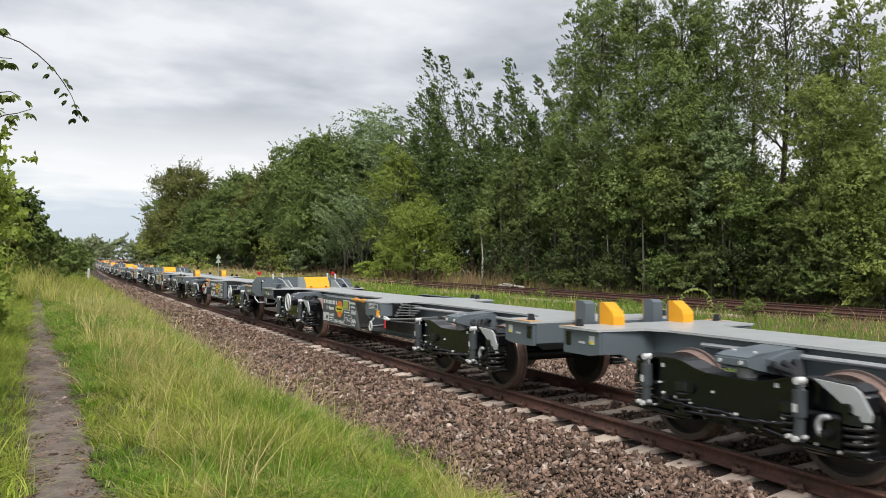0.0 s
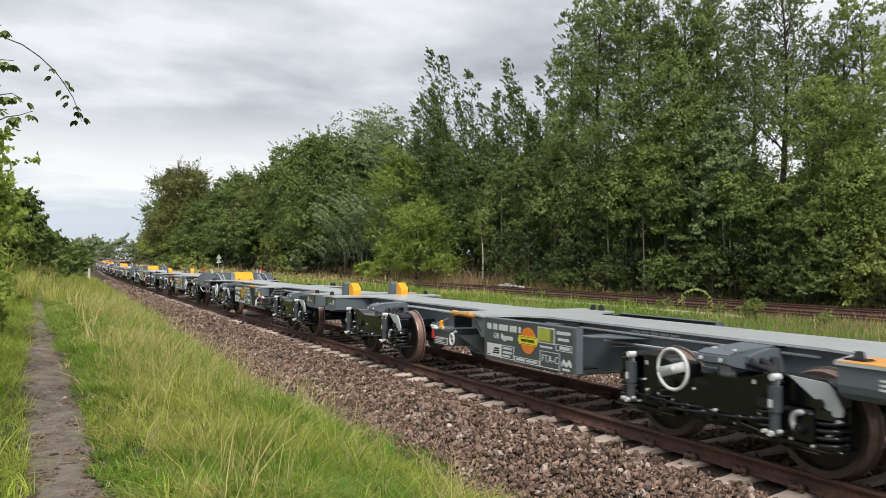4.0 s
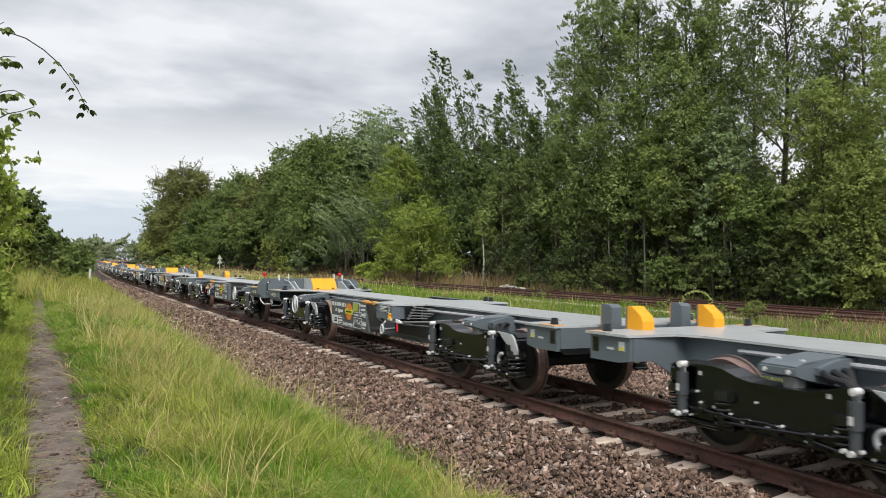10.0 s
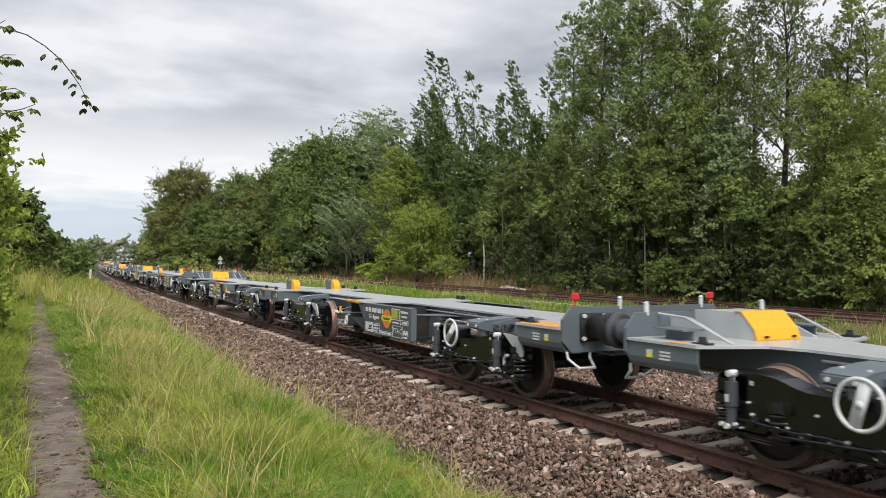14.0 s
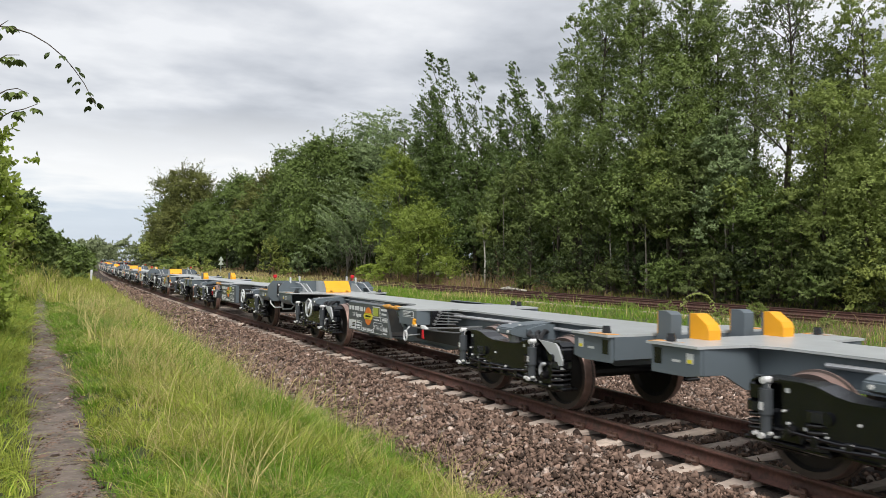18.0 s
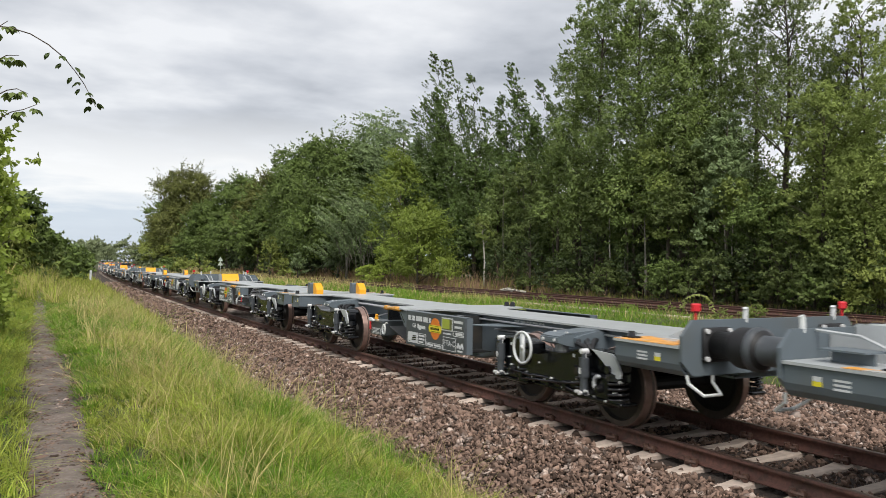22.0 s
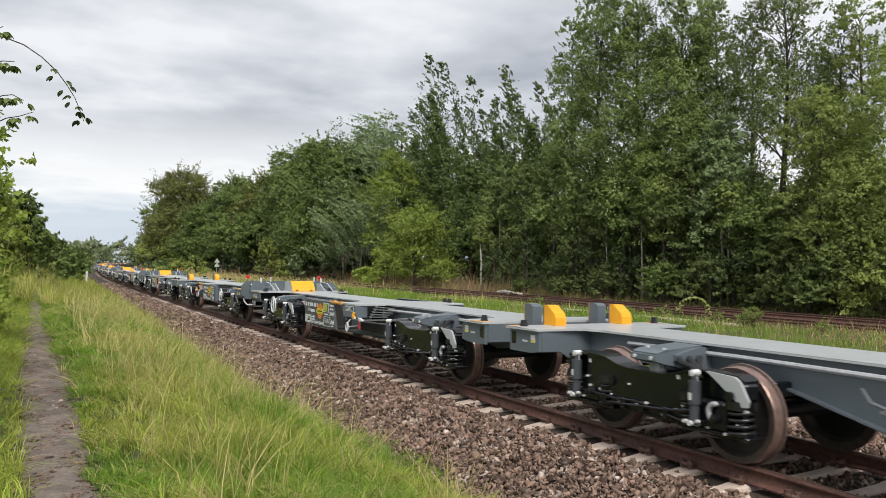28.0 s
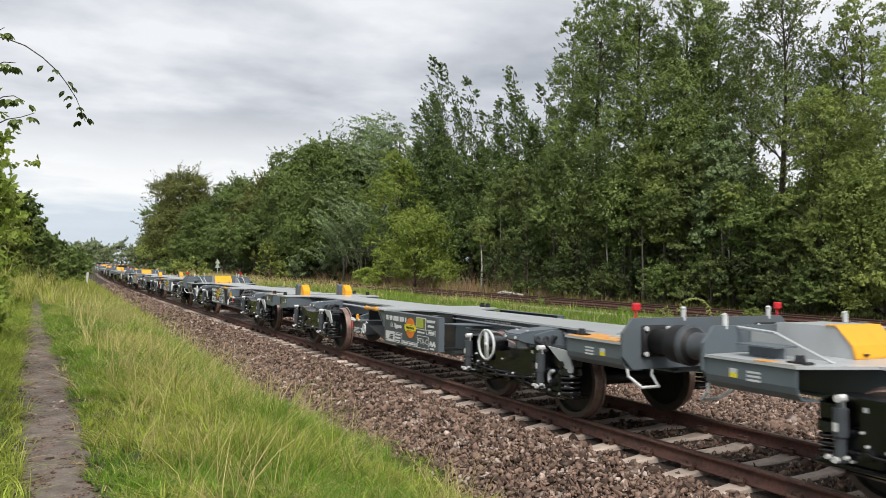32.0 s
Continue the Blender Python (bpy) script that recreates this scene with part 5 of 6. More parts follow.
def make_trees():
    # tall front row beyond the sidings
    front = [
        (1598, 33.5, 60, 2.4, "birch", "column", 9000), (1530, 36, -40, 1.9, "birch", "column", 9500), (1500, 37, -15, 2.0, "alder", "column", 7000),
        (1445, 38, 120, 2.2, "birch", "ovoid", 6000), (1385, 36.5, -90, 2.7, "alder", "column", 11500), (1335, 41, 0, 1.8, "alder", "column", 7000),
        (1265, 37, -40, 2.2, "poplar", "column", 15000), (1205, 35, -80, 2.7, "poplar", "column", 19000), (1135, 35, -90, 2.9, "poplar", "column", 20000),
        (1065, 36, -70, 2.6, "poplar", "column", 19000), (1015, 38, 10, 2.0, "poplar", "column", 12000),
    ]
    for i, (brg, X, top, sp, kind, shape, n) in enumerate(front):
        put_tree(brg, X, top, sp * 1.15, kind, shape, int(n * 2.5), 10 + i, leaf=0.112 if brg > 1250 else 0.128, sway=0.5, base=0.44 if 1320 < brg < 1400 else 0.16,
                 sparse=0.28 if kind == "alder" else 0.34 if brg > 1430 else 0.05, wind=0.4, up=0.7 if shape == "column" else 0.3, clumps=52, wisp=0.35)
    for i, (brg, X, top, sp, n) in enumerate(((968, 41, 143, 2.3, 9000), (915, 39, 112, 2.6, 13000), (872, 42, 186, 2.2, 8000), (838, 40, 126, 2.4, 11000), (797, 41, 100, 2.5, 12000), (766, 40, 88, 2.6, 13000), (742, 43, 190, 2.4, 8000))):
        put_tree(brg, X, top, sp, "dark_poplar", "spires", int(n * 2.6), 30 + i, leaf=0.165, sway=0.6, base=0.10, wind=1.6, up=0.9, wisp=0.7)
    # darker rank behind, closing the wood
    for i, brg in enumerate(range(660, 1640, 62)):
        X = 45 + 3 * math.sin(i * 1.7)
        put_tree(brg, X, 318 if 1300 < brg < 1420 else 262 + 40 * math.sin(i * 2.3), 3.4, ("alder", "oak")[i % 2], "ovoid", 4500, 60 + i, leaf=0.34, where="deep in the wood", base=0.04)
    # low bushes whose leaf colour carries the wood's shade
    for i, brg in enumerate(range(835, 1640, 34)):
        put_tree(brg + 8 * math.sin(i * 2.9), 40.5 + 1.6 * math.sin(i * 2.3), 408 + 22 * math.sin(i * 1.7), 2.3, "shade_leaf", "bush", 2600, 700 + i, leaf=0.22, where="in the shade of the wood", name="shrub", category="shrub", base=0.02)
    for i, brg in enumerate(range(640, 1660, 50)):
        X = 50 + 2 * math.sin(i * 2.1)
        put_tree(brg, X, 372 + 12 * math.sin(i * 1.3), 3.4, "oak", "bush", 2600, 90 + i, leaf=0.45, where="deep in the wood", name="shrub", category="shrub", base=0.02)
    # thin understorey inside the wood's edge
    for i, brg in enumerate(range(880, 1640, 74)):
        kind = ("alder", "oak", "alder", "shrub")[i % 4]
        put_tree(brg + 14 * math.sin(i * 3.0), 35.6 + 1.2 * math.sin(i * 2.2), 388 + 40 * math.sin(i * 1.9 + 0.6), 1.7, kind, "ovoid", 3000, 120 + i, leaf=0.13,
                 where="under the trees beside the sidings", name="shrub", category="shrub", base=0.24, clumps=16, sparse=0.2)
    for i, (brg, X, top, sp, kind) in enumerate(((1180, 34, 195, 2.3, "birch"), (1285, 34, 175, 1.8, "willow"), (1455, 33.4, 125, 2.4, "birch"), (1530, 33, 250, 2.1, "birch"), (1075, 34.5, 285, 2.0, "alder"),
                                                (985, 35, 240, 2.2, "poplar"), (935, 35.5, 270, 2.0, "alder"), (1360, 33.6, 335, 2.1, "oak"), (880, 36, 300, 2.0, "poplar"), (1490, 32.4, 430, 1.9, "alder"), (1570, 32, 440, 1.8, "shrub"), (1230, 34, 250, 2.2, "alder"), (1120, 33.8, 265, 2.2, "oak"))):
        put_tree(brg, X, top, sp, kind, "ovoid", 11000, 160 + i, leaf=0.125 if brg > 1150 else 0.145, sway=0.4, base=0.26 if top < 400 else 0.03, wisp=0.35)
    # leafy growth under the wood's edge, shade mostly put into the leaf colour
    for i, brg in enumerate(range(878, 1500, 33)):
        put_tree(brg + 9 * math.sin(i * 2.7), 33.4 + 0.9 * math.sin(i * 1.9), 432 + 30 * math.sin(i * 2.3), 1.5, ("shade_leaf", "alder", "shade_leaf", "shade_leaf", "oak")[i % 5], "ovoid", 3000, 640 + i, leaf=0.11, where="under the wood's edge", name="shrub", category="shrub", base=0.03, clumps=18, wisp=0.5, sparse=0.2)
    # sparse low growth at the foot of the wood
    for i, (brg, top, sp, kind) in enumerate(((1000, 478, 1.2, "alder"), (1085, 468, 1.1, "alder"), (1180, 452, 1.4, "oak"), (1262, 440, 1.5, "alder"), (1290, 462, 1.3, "shrub"), (1375, 470, 1.3, "alder"), (1440, 455, 1.3, "oak"), (1500, 428, 1.6, "alder"), (1555, 440, 1.7, "oak"), (1600, 420, 1.8, "alder"), (925, 482, 1.0, "alder"))):
        put_tree(brg, 32.4 + 0.8 * math.sin(i * 1.9), top, sp, kind, "bush", 2600, 560 + i, leaf=0.125, where="at the foot of the wood", name="shrub", category="shrub", base=0.04, clumps=16, wisp=0.5)
    # light shrub, wind-blown willows and the round trees farther along
    put_tree(738, 31.5, 352, 3.6, "yellow_shrub", "bush", 19000, 180, leaf=0.155, sway=0.4, name="shrub", category="shrub", base=0.02, wisp=0.4)
    put_tree(690, 32.5, 415, 2.2, "yellow_shrub", "bush", 7000, 181, leaf=0.16, name="shrub", category="shrub", base=0.02)
    for i, (brg, X, top, reach, n) in enumerate(((612, 32.5, 350, 2.6, 18), (642, 33, 322, 3.0, 22), (676, 33.4, 330, 2.6, 18), (596, 33, 400, 2.0, 12))):
        a = bearing(brg)
        y = X / math.tan(a)
        h = (462 - top) / 1367.0 * math.hypot(X, y) * math.cos(a - radians(28.1)) + 1.7
        t = spray_willow(h, reach, n, 182 + i)
        t.matrix_basis = pose(X, y, 0.1)
        tagged(t, "grey-green willow with long shoots blown by the wind", "tree", "trees of the wood")
        SWAY.append((t, Vector((X, y, 0.1)), 0.7, 182 + i))
    put_tree(712, 38, 190, 4.4, "willow", "ovoid", 19000, 184, leaf=0.20, sway=0.6, wind=3.2, wisp=0.6)
    put_tree(668, 39, 198, 4.6, "willow", "ovoid", 19000, 185, leaf=0.20, sway=0.6, wind=3.2, wisp=0.6)
    put_tree(704, 34.5, 246, 3.2, "yellow_shrub", "ovoid", 16000, 186, leaf=0.17, sway=0.5, wind=1.6, wisp=0.5)
    oaks = [(640, 38, 246, 5.6, 13000, "oak"), (598, 36, 236, 6.4, 17000, "oak"), (550, 36, 242, 6.2, 16000, "oak"), (508, 35, 262, 4.8, 11000, "oak"), (470, 36, 298, 5.0, 10000, "bronze"), (432, 35, 303, 6.0, 11000, "oak"),
            (400, 35, 312, 4.6, 8000, "oak"), (372, 33, 352, 5.6, 8000, "oak"), (328, 33, 296, 8.6, 21000, "bronze"), (292, 34, 345, 6.0, 9000, "oak"), (352, 31, 400, 5.5, 7000, "oak"), (278, 30, 420, 6.0, 6000, "shrub"), (455, 33.5, 365, 4.5, 7000, "oak"), (575, 34, 330, 4.6, 9000, "oak")]
    for i, (brg, X, top, sp, n, kind) in enumerate(oaks):
        y = X / math.tan(bearing(brg))
        put_tree(brg, X, top, sp * 1.08, kind, "ovoid", int(n * 2.2), 200 + i, leaf=0.18 + y * 0.0009, base=0.12, sway=0.35, where="in the wood beside the line", clumps=26, wisp=0.2)
    # bushes below the crowns, the shade there painted into their leaves
    for i, brg in enumerate(range(270, 660, 24)):
        X = 37 + 1.5 * math.sin(i * 2.4)
        y = X / math.tan(bearing(brg))
        put_tree(brg, X, 420 - 14 * math.sin(i * 1.7), 2.4 + y * 0.015, "shade_leaf", "bush", 2400, 230 + i, leaf=0.24 + y * 0.0013, where="under the trees beside the line", name="shrub", category="shrub", base=0.02)
    put_tree(476, 29, 416, 1.9, "shrub", "ovoid", 2600, 260, leaf=0.2, sway=0.5, base=0.03, up=0.4, wisp=0.6, where="standing before the wood")
    put_tree(500, 28.5, 450, 1.7, "shrub", "bush", 1500, 261, leaf=0.2, name="shrub", category="shrub", base=0.02)
    put_tree(526, 28.5, 440, 1.0, "willow", "ovoid", 1200, 262, leaf=0.2, sway=0.5, base=0.03, up=0.6, wisp=0.7)
    put_tree(655, 29.5, 462, 1.6, "bright", "bush", 2200, 263, leaf=0.18, name="shrub", category="shrub", base=0.02)
    put_tree(330, 22, 456, 3.6, "shrub", "bush", 1800, 264, leaf=0.33, name="shrub", category="shrub", base=0.02)
    put_tree(300, 20, 458, 3.4, "oak", "bush", 1800, 265, leaf=0.33, name="shrub", category="shrub", base=0.02)
    # slim pale stems standing before the wood
    for i, (brg, X, top, sp, n) in enumerate(((856, 33.4, 375, 1.0, 900), (1080, 33.6, 330, 0.9, 700), (1295, 33.4, 300, 0.9, 800), (1105, 34.2, 320, 0.8, 500))):
        put_tree(brg, X, top, sp, "birch", "ovoid", n, 280 + i, leaf=0.18, bark="bark_pale", base=0.62, lean=-0.03, trunk=0.09 if i == 0 else 0.06, where="with a bare pale stem before the wood")
    # thin bare stems inside the wood's edge
    rng = np.random.default_rng(77)
    for i in range(16):
        brg = 885 + i * 44 + rng.uniform(-9, 9)
        put_tree(brg, 34.2 + rng.uniform(-1.2, 3.4), rng.uniform(250, 360), 0.9, ("alder", "birch")[i % 2], "ovoid", 900, 500 + i, leaf=0.13, bark=("bark", "bark_grey")[i % 3 == 0], base=0.62, lean=rng.uniform(-0.06, 0.06), trunk=rng.uniform(0.035, 0.085), where="with a bare stem inside the wood", clumps=6)
    # bushes along the path
    left = [(-108, 8.5, 90, 0.62, "bright", 3600, 0.07, 0.45), (-30, 12, 262, 0.50, "bright", 3600, 0.08, 0.42), (-60, 17, 225, 0.95, "bright", 4200, 0.10, 0.2), (-18, 18, 440, 0.5, "bright", 2600, 0.08, 0.05),
            (38, 40, 338, 1.35, "oak", 9000, 0.15, 0.1), (-5, 38, 345, 1.3, "shrub", 7000, 0.15, 0.05), (60, 48, 385, 1.2, "alder", 8000, 0.17, 0.05), (80, 58, 404, 1.5, "oak", 7000, 0.2, 0.02), (102, 68, 417, 1.6, "oak", 6000, 0.22, 0.02), (118, 84, 430, 1.8, "oak", 5000, 0.26, 0.02), (132, 104, 438, 2.2, "oak", 5000, 0.3, 0.02)]
    for i, (brg, far, top, sp, kind, n, lf, low) in enumerate(left):
        a = bearing(brg)
        x, y = far * math.sin(a), far * math.cos(a)
        h = (462 + 0.012 * (brg - 784) - top) / 1367.0 * far * math.cos(math.atan((brg - 784) / 1367.0)) + 1.83 - 0.25
        t = tree(kind, h, sp, n, lf, 300 + i, shape="ovoid" if i < 3 else "bush", name="hedge_bush", base=low, clumps=26, wisp=0.4, kite=i < 4, trunk=0.05)
        t.matrix_basis = pose(x, y, 0.25)
        tagged(t, WORDS[kind] + " in the hedge by the path", "bush", "hedge by the path")
        if i < 6:
            SWAY.append((t, Vector((x, y, 0.25)), 0.5, 300 + i))
    # thicket beside the line farther on
    rng = np.random.default_rng(6)
    for i in range(12):
        s, c = 150 + i * 11, -6.5 - 3.5 * rng.uniform()
        x, y = line(s, c)
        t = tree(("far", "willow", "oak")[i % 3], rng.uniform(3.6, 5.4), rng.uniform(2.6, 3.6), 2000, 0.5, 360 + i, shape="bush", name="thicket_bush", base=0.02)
        t.matrix_basis = pose(x, y, 0.1)
        tagged(t, "grey-green bush in the thicket beside the line", "bush", "thicket beside the line")
    for i in range(24):
        s = 215 + (i // 2) * 11 + rng.uniform(-3, 3)
        c = -9 - rng.uniform(0, 9) if i % 2 else 8.5 + rng.uniform(0, 9)
        x, y = line(s, c)
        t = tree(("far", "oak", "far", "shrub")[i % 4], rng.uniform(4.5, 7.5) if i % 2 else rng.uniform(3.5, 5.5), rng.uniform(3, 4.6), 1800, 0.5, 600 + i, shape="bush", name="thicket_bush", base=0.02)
        t.matrix_basis = pose(x, y, 0.1)
        tagged(t, "hazy green bush in the thicket beside the line", "bush", "thicket beside the line")
    # far woods where the line bends away, paled by haze in the leaf colour
    rng = np.random.default_rng(5)
    for i in range(34):
        x, y = -60 + i * 4.6 + rng.uniform(-2, 2), 400 + rng.uniform(-50, 60)
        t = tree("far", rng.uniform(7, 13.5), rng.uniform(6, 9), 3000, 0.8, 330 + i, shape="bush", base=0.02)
        t.matrix_basis = pose(x, y, 0.5)
        tagged(t, "distant tree closing the line's view, haze painted into its green", "tree", "far trees")


make_trees()

# ---------------------------------------------------------------- sleepers, clips and ballast stones
M["clip"] = material("rusty_clip", (0.095, 0.05, 0.036), 0.65, vary=0.3, scale=30)


def sleeper_mesh():
    bm = B()
    n = [(-1.25, -0.215, 0.085), (-1.12, -0.195, 0.095), (-0.85, -0.165, 0.105), (-0.65, -0.165, 0.105), (-0.40, -0.19, 0.09), (0, -0.20, 0.08), (0.40, -0.19, 0.09), (0.65, -0.165, 0.105), (0.85, -0.165, 0.105), (1.12, -0.195, 0.095), (1.25, -0.215, 0.085)]
    rows = []
    for x, z, w in n:
        rows.append([bm.verts.new(c) for c in ((x, -w - 0.02, -0.36), (x, -w, z - 0.02), (x, -w + 0.025, z), (x, w - 0.025, z), (x, w, z - 0.02), (x, w + 0.02, -0.36))])
    for p, q in zip(rows, rows[1:]):
        for j in range(5):
            bm.faces.new((p[j], p[j + 1], q[j + 1], q[j]))
    bm.faces.new(rows[0])
    bm.faces.new(rows[-1][::-1])
    bmesh.ops.recalc_face_normals(bm, faces=bm.faces[:])
    me = bpy.data.meshes.new("sleeper")
    bm.to_mesh(me)
    bm.free()
    me.materials.append(M["concrete"])
    return me


def clip_mesh():
    bm = B()
    a = [(0.0, -0.07, -0.15), (0.03, -0.07, -0.125), (0.055, -0.03, -0.12), (0.06, 0.03, -0.118), (0.035, 0.07, -0.12), (-0.01, 0.06, -0.118), (-0.035, 0.02, -0.125), (-0.035, -0.03, -0.135)]
    tube(bm, a, 0.02, 5)
    for y in (-0.05, 0.05):
        cyl(bm, (0.02, y, -0.165), (0.02, y, -0.085), 0.032, seg=8)
    me = bpy.data.meshes.new("rail_clip")
    bm.to_mesh(me)
    bm.free()
    me.materials.append(M["clip"])
    return me


def make_sleepers():
    bed = bpy.data.objects["ballast_bed"]
    me, cl = sleeper_mesh(), clip_mesh()
    gap, first = 0.6177, 7.01
    rng = random.Random(3)
    far = []
    for i in range(-14, 240):
        s = first + gap * i
        m = on_line(s) @ pose(0, rng.uniform(-0.01, 0.01), rng.uniform(-0.004, 0.004), 0, 0, rng.uniform(-0.4, 0.4))
        if i < 90:
            ob = new("sleeper", me)
            ob.parent = bed
            ob.matrix_basis = m
            if i < 34:
                for c in (-0.7525 - 0.10, -0.7525 + 0.10, 0.7525 - 0.10, 0.7525 + 0.10):
                    k = new("rail_clip", cl)
                    k.parent = ob
                    k.matrix_basis = pose(c, 0, 0, 0, 0, 180 if c < -0.8 or 0 < c < 0.7 else 0)
        else:
            far.append(m)
    bm = B()
    for m in far:
        for sx in (-1.0, 0.0, 1.0):
            v = [bm.verts.new(m @ Vector((sx * 0.93 + dx * 0.32, dy, -0.175))) for dx, dy in ((-1, -0.13), (1, -0.13), (1, 0.13), (-1, 0.13))]
            bm.faces.new(v)
    tagged(part("far_sleepers", bm, M["concrete"], bed), kind="stuff")


make_sleepers()


def rock_shapes(rng, count, points):
    """Broken stones: hulls of a few points, flat-faced and sharp-edged."""
    out = []
    for _ in range(count):
        bm = B()
        p = rng.normal(size=(points, 3))
        p /= np.linalg.norm(p, axis=1)[:, None]
        p *= rng.uniform(0.85, 1.1, (points, 1)) * rng.uniform(0.75, 1.3, 3) * np.array([1.35, 0.95, 0.58])
        for q in p:
            bm.verts.new(q)
        r = bmesh.ops.convex_hull(bm, input=bm.verts[:])
        bmesh.ops.delete(bm, geom=[g for g in r["geom_interior"] if isinstance(g, bmesh.types.BMVert)], context="VERTS")
        bmesh.ops.triangulate(bm, faces=bm.faces[:])
        bm.verts.index_update()
        out.append((np.array([w.co[:] for w in bm.verts]), np.array([[w.index for w in g.verts] for g in bm.faces])))
        bm.free()
    return out


BED_C = np.array([-2.95, -2.2, -1.75, -1.3, 1.3, 1.9, 3.4, 5.2, 6.2])
BED_Z = np.array([-0.47, -0.36, -0.235, -0.225, -0.225, -0.24, -0.33, -0.40, -0.50])


def make_stones():
    rng = np.random.default_rng(11)
    shapes = rock_shapes(rng, 30, 9)
    sets = []
    # stations, offsets, stones per square metre, size
    for s0, s1, c0, c1, dens, size in ((2.2, 12, -3.15, -1.0, 1000, 0.034), (12, 24, -3.6, -1.0, 600, 0.037), (24, 45, -3.6, -1.0, 150, 0.055), (2.5, 14, -0.70, 0.70, 520, 0.031), (14, 26, -0.70, 0.70, 280, 0.036),
                                         (3.0, 14, 0.85, 3.6, 520, 0.038), (5, 14, 3.6, 6.2, 400, 0.038), (14, 30, 0.85, 4.0, 150, 0.045), (45, 80, -3.5, -1.0, 50, 0.085)):
        n = int((s1 - s0) * (c1 - c0) * dens)
        s, c = rng.uniform(s0, s1, n), rng.uniform(c0, c1, n)
        z = np.interp(c, BED_C, BED_Z)
        z = np.where(c < -2.7, np.maximum(z, ground_z(s, c) + 0.005), z)
        # stones lie low over the sleepers and the rails' feet
        ph = np.abs(((s - 7.01) / 0.6177 + 0.5) % 1 - 0.5) * 0.6177
        on_sleeper = (ph < 0.125) & (np.abs(c) < 1.22)
        keep = ~(on_sleeper & (rng.uniform(size=n) > 0.10 + 0.5 * (np.abs(c) > 1.12))) & (np.abs(np.abs(c) - 0.7525) > 0.09)
        thin = (c < -2.85) & (rng.uniform(size=n) > 0.7)
        keep &= ~thin
        s, c, z = s[keep], c[keep], z[keep]
        heap = np.where((np.abs(c) < 1.25), -0.005, 0.012)
        sets.append((s, c, z + heap + rng.uniform(-0.018, 0.034, len(s)), size * 0.82 * rng.lognormal(0, 0.34, len(s))))
    s, c, z, size = (np.concatenate([q[i] for q in sets]) for i in range(4))
    X, Y = line_np(s, c)
    which = rng.integers(0, len(shapes), len(s))
    V, F, base = [], [], 0
    for k, (v, f) in enumerate(shapes):
        sel = np.where(which == k)[0]
        n = len(sel)
        q = rng.normal(size=(n, 4))
        q /= np.linalg.norm(q, axis=1)[:, None]
        w, x, y, t = q.T
        R = np.stack([1 - 2 * (y * y + t * t), 2 * (x * y - t * w), 2 * (x * t + y * w), 2 * (x * y + t * w), 1 - 2 * (x * x + t * t), 2 * (y * t - x * w), 2 * (x * t - y * w), 2 * (y * t + x * w), 1 - 2 * (x * x + y * y)], -1).reshape(n, 3, 3)
        P = np.einsum("nij,vj->nvi", R, v) * size[sel][:, None, None] + np.stack([X[sel], Y[sel], z[sel]], -1)[:, None]
        V.append(P.reshape(-1, 3))
        F.append((f[None] + (np.arange(n) * len(v))[:, None, None]).reshape(-1, 3) + base)
        base += n * len(v)
    ob = raw("ballast_stones", np.concatenate(V), np.concatenate(F), M["stone"])
    tagged(ob, "loose angular brown and grey ballast stones", "ballast", kind="stuff")


make_stones()


# ---------------------------------------------------------------- grass
def blades(name, s, c, height, width, lean, mat, label, rng, seg=2, z=None, wind=0.35, way=None):
    """Bent, tapering blades rooted at (s, c)."""
    n = len(s)
    X, Y = line_np(s, c)
    Z = ground_z(s, c) if z is None else z
    a = rng.uniform(0, 2 * np.pi, n)
    d = np.stack([np.cos(a), np.sin(a)], -1)
    out = way * 2.6 if way is not None else rng.normal(size=(n, 2)) * lean[:, None] + np.array([-wind, -0.15]) * lean[:, None]
    rows = []
    for k in range(seg + 1):
        q = k / seg
        x = X + out[:, 0] * height * q**1.8
        y = Y + out[:, 1] * height * q**1.8
        zz = Z + height * q * (1 - 0.30 * q * np.clip(np.hypot(out[:, 0], out[:, 1]), 0, 2.2))
        w = width * (1 - q) ** 0.7 * 0.5
        if k < seg:
            rows.append(np.stack([x - d[:, 0] * w, y - d[:, 1] * w, zz], -1))
            rows.append(np.stack([x + d[:, 0] * w, y + d[:, 1] * w, zz], -1))
        else:
            rows.append(np.stack([x, y, zz], -1))
    V = np.stack(rows, 1)
    k = V.shape[1]
    F = []
    for j in range(seg - 1):
        F += [(2 * j, 2 * j + 1, 2 * j + 3), (2 * j, 2 * j + 3, 2 * j + 2)]
    F.append((2 * seg - 2, 2 * seg - 1, 2 * seg))
    F = (np.array(F)[None] + (np.arange(n) * k)[:, None, None]).reshape(-1, 3)
    return tagged(raw(name, V.reshape(-1, 3), F, mat), label, "grass", kind="stuff")


def patchy(s, c, scale=0.6, seed=0.0):
    return 0.5 + 0.25 * (np.sin(s * scale + seed) * np.cos(c * scale * 1.7 + seed * 2) + np.sin(s * scale * 2.3 + c * 1.3 + seed) * 0.8 + np.sin(s * 0.31 * scale - c * 2.1) * 0.6)


def field(rng, n, s0, s1, c0, c1, power=1.0):
    return s0 + (s1 - s0) * rng.uniform(0, 1, n) ** power, rng.uniform(c0, c1, n)


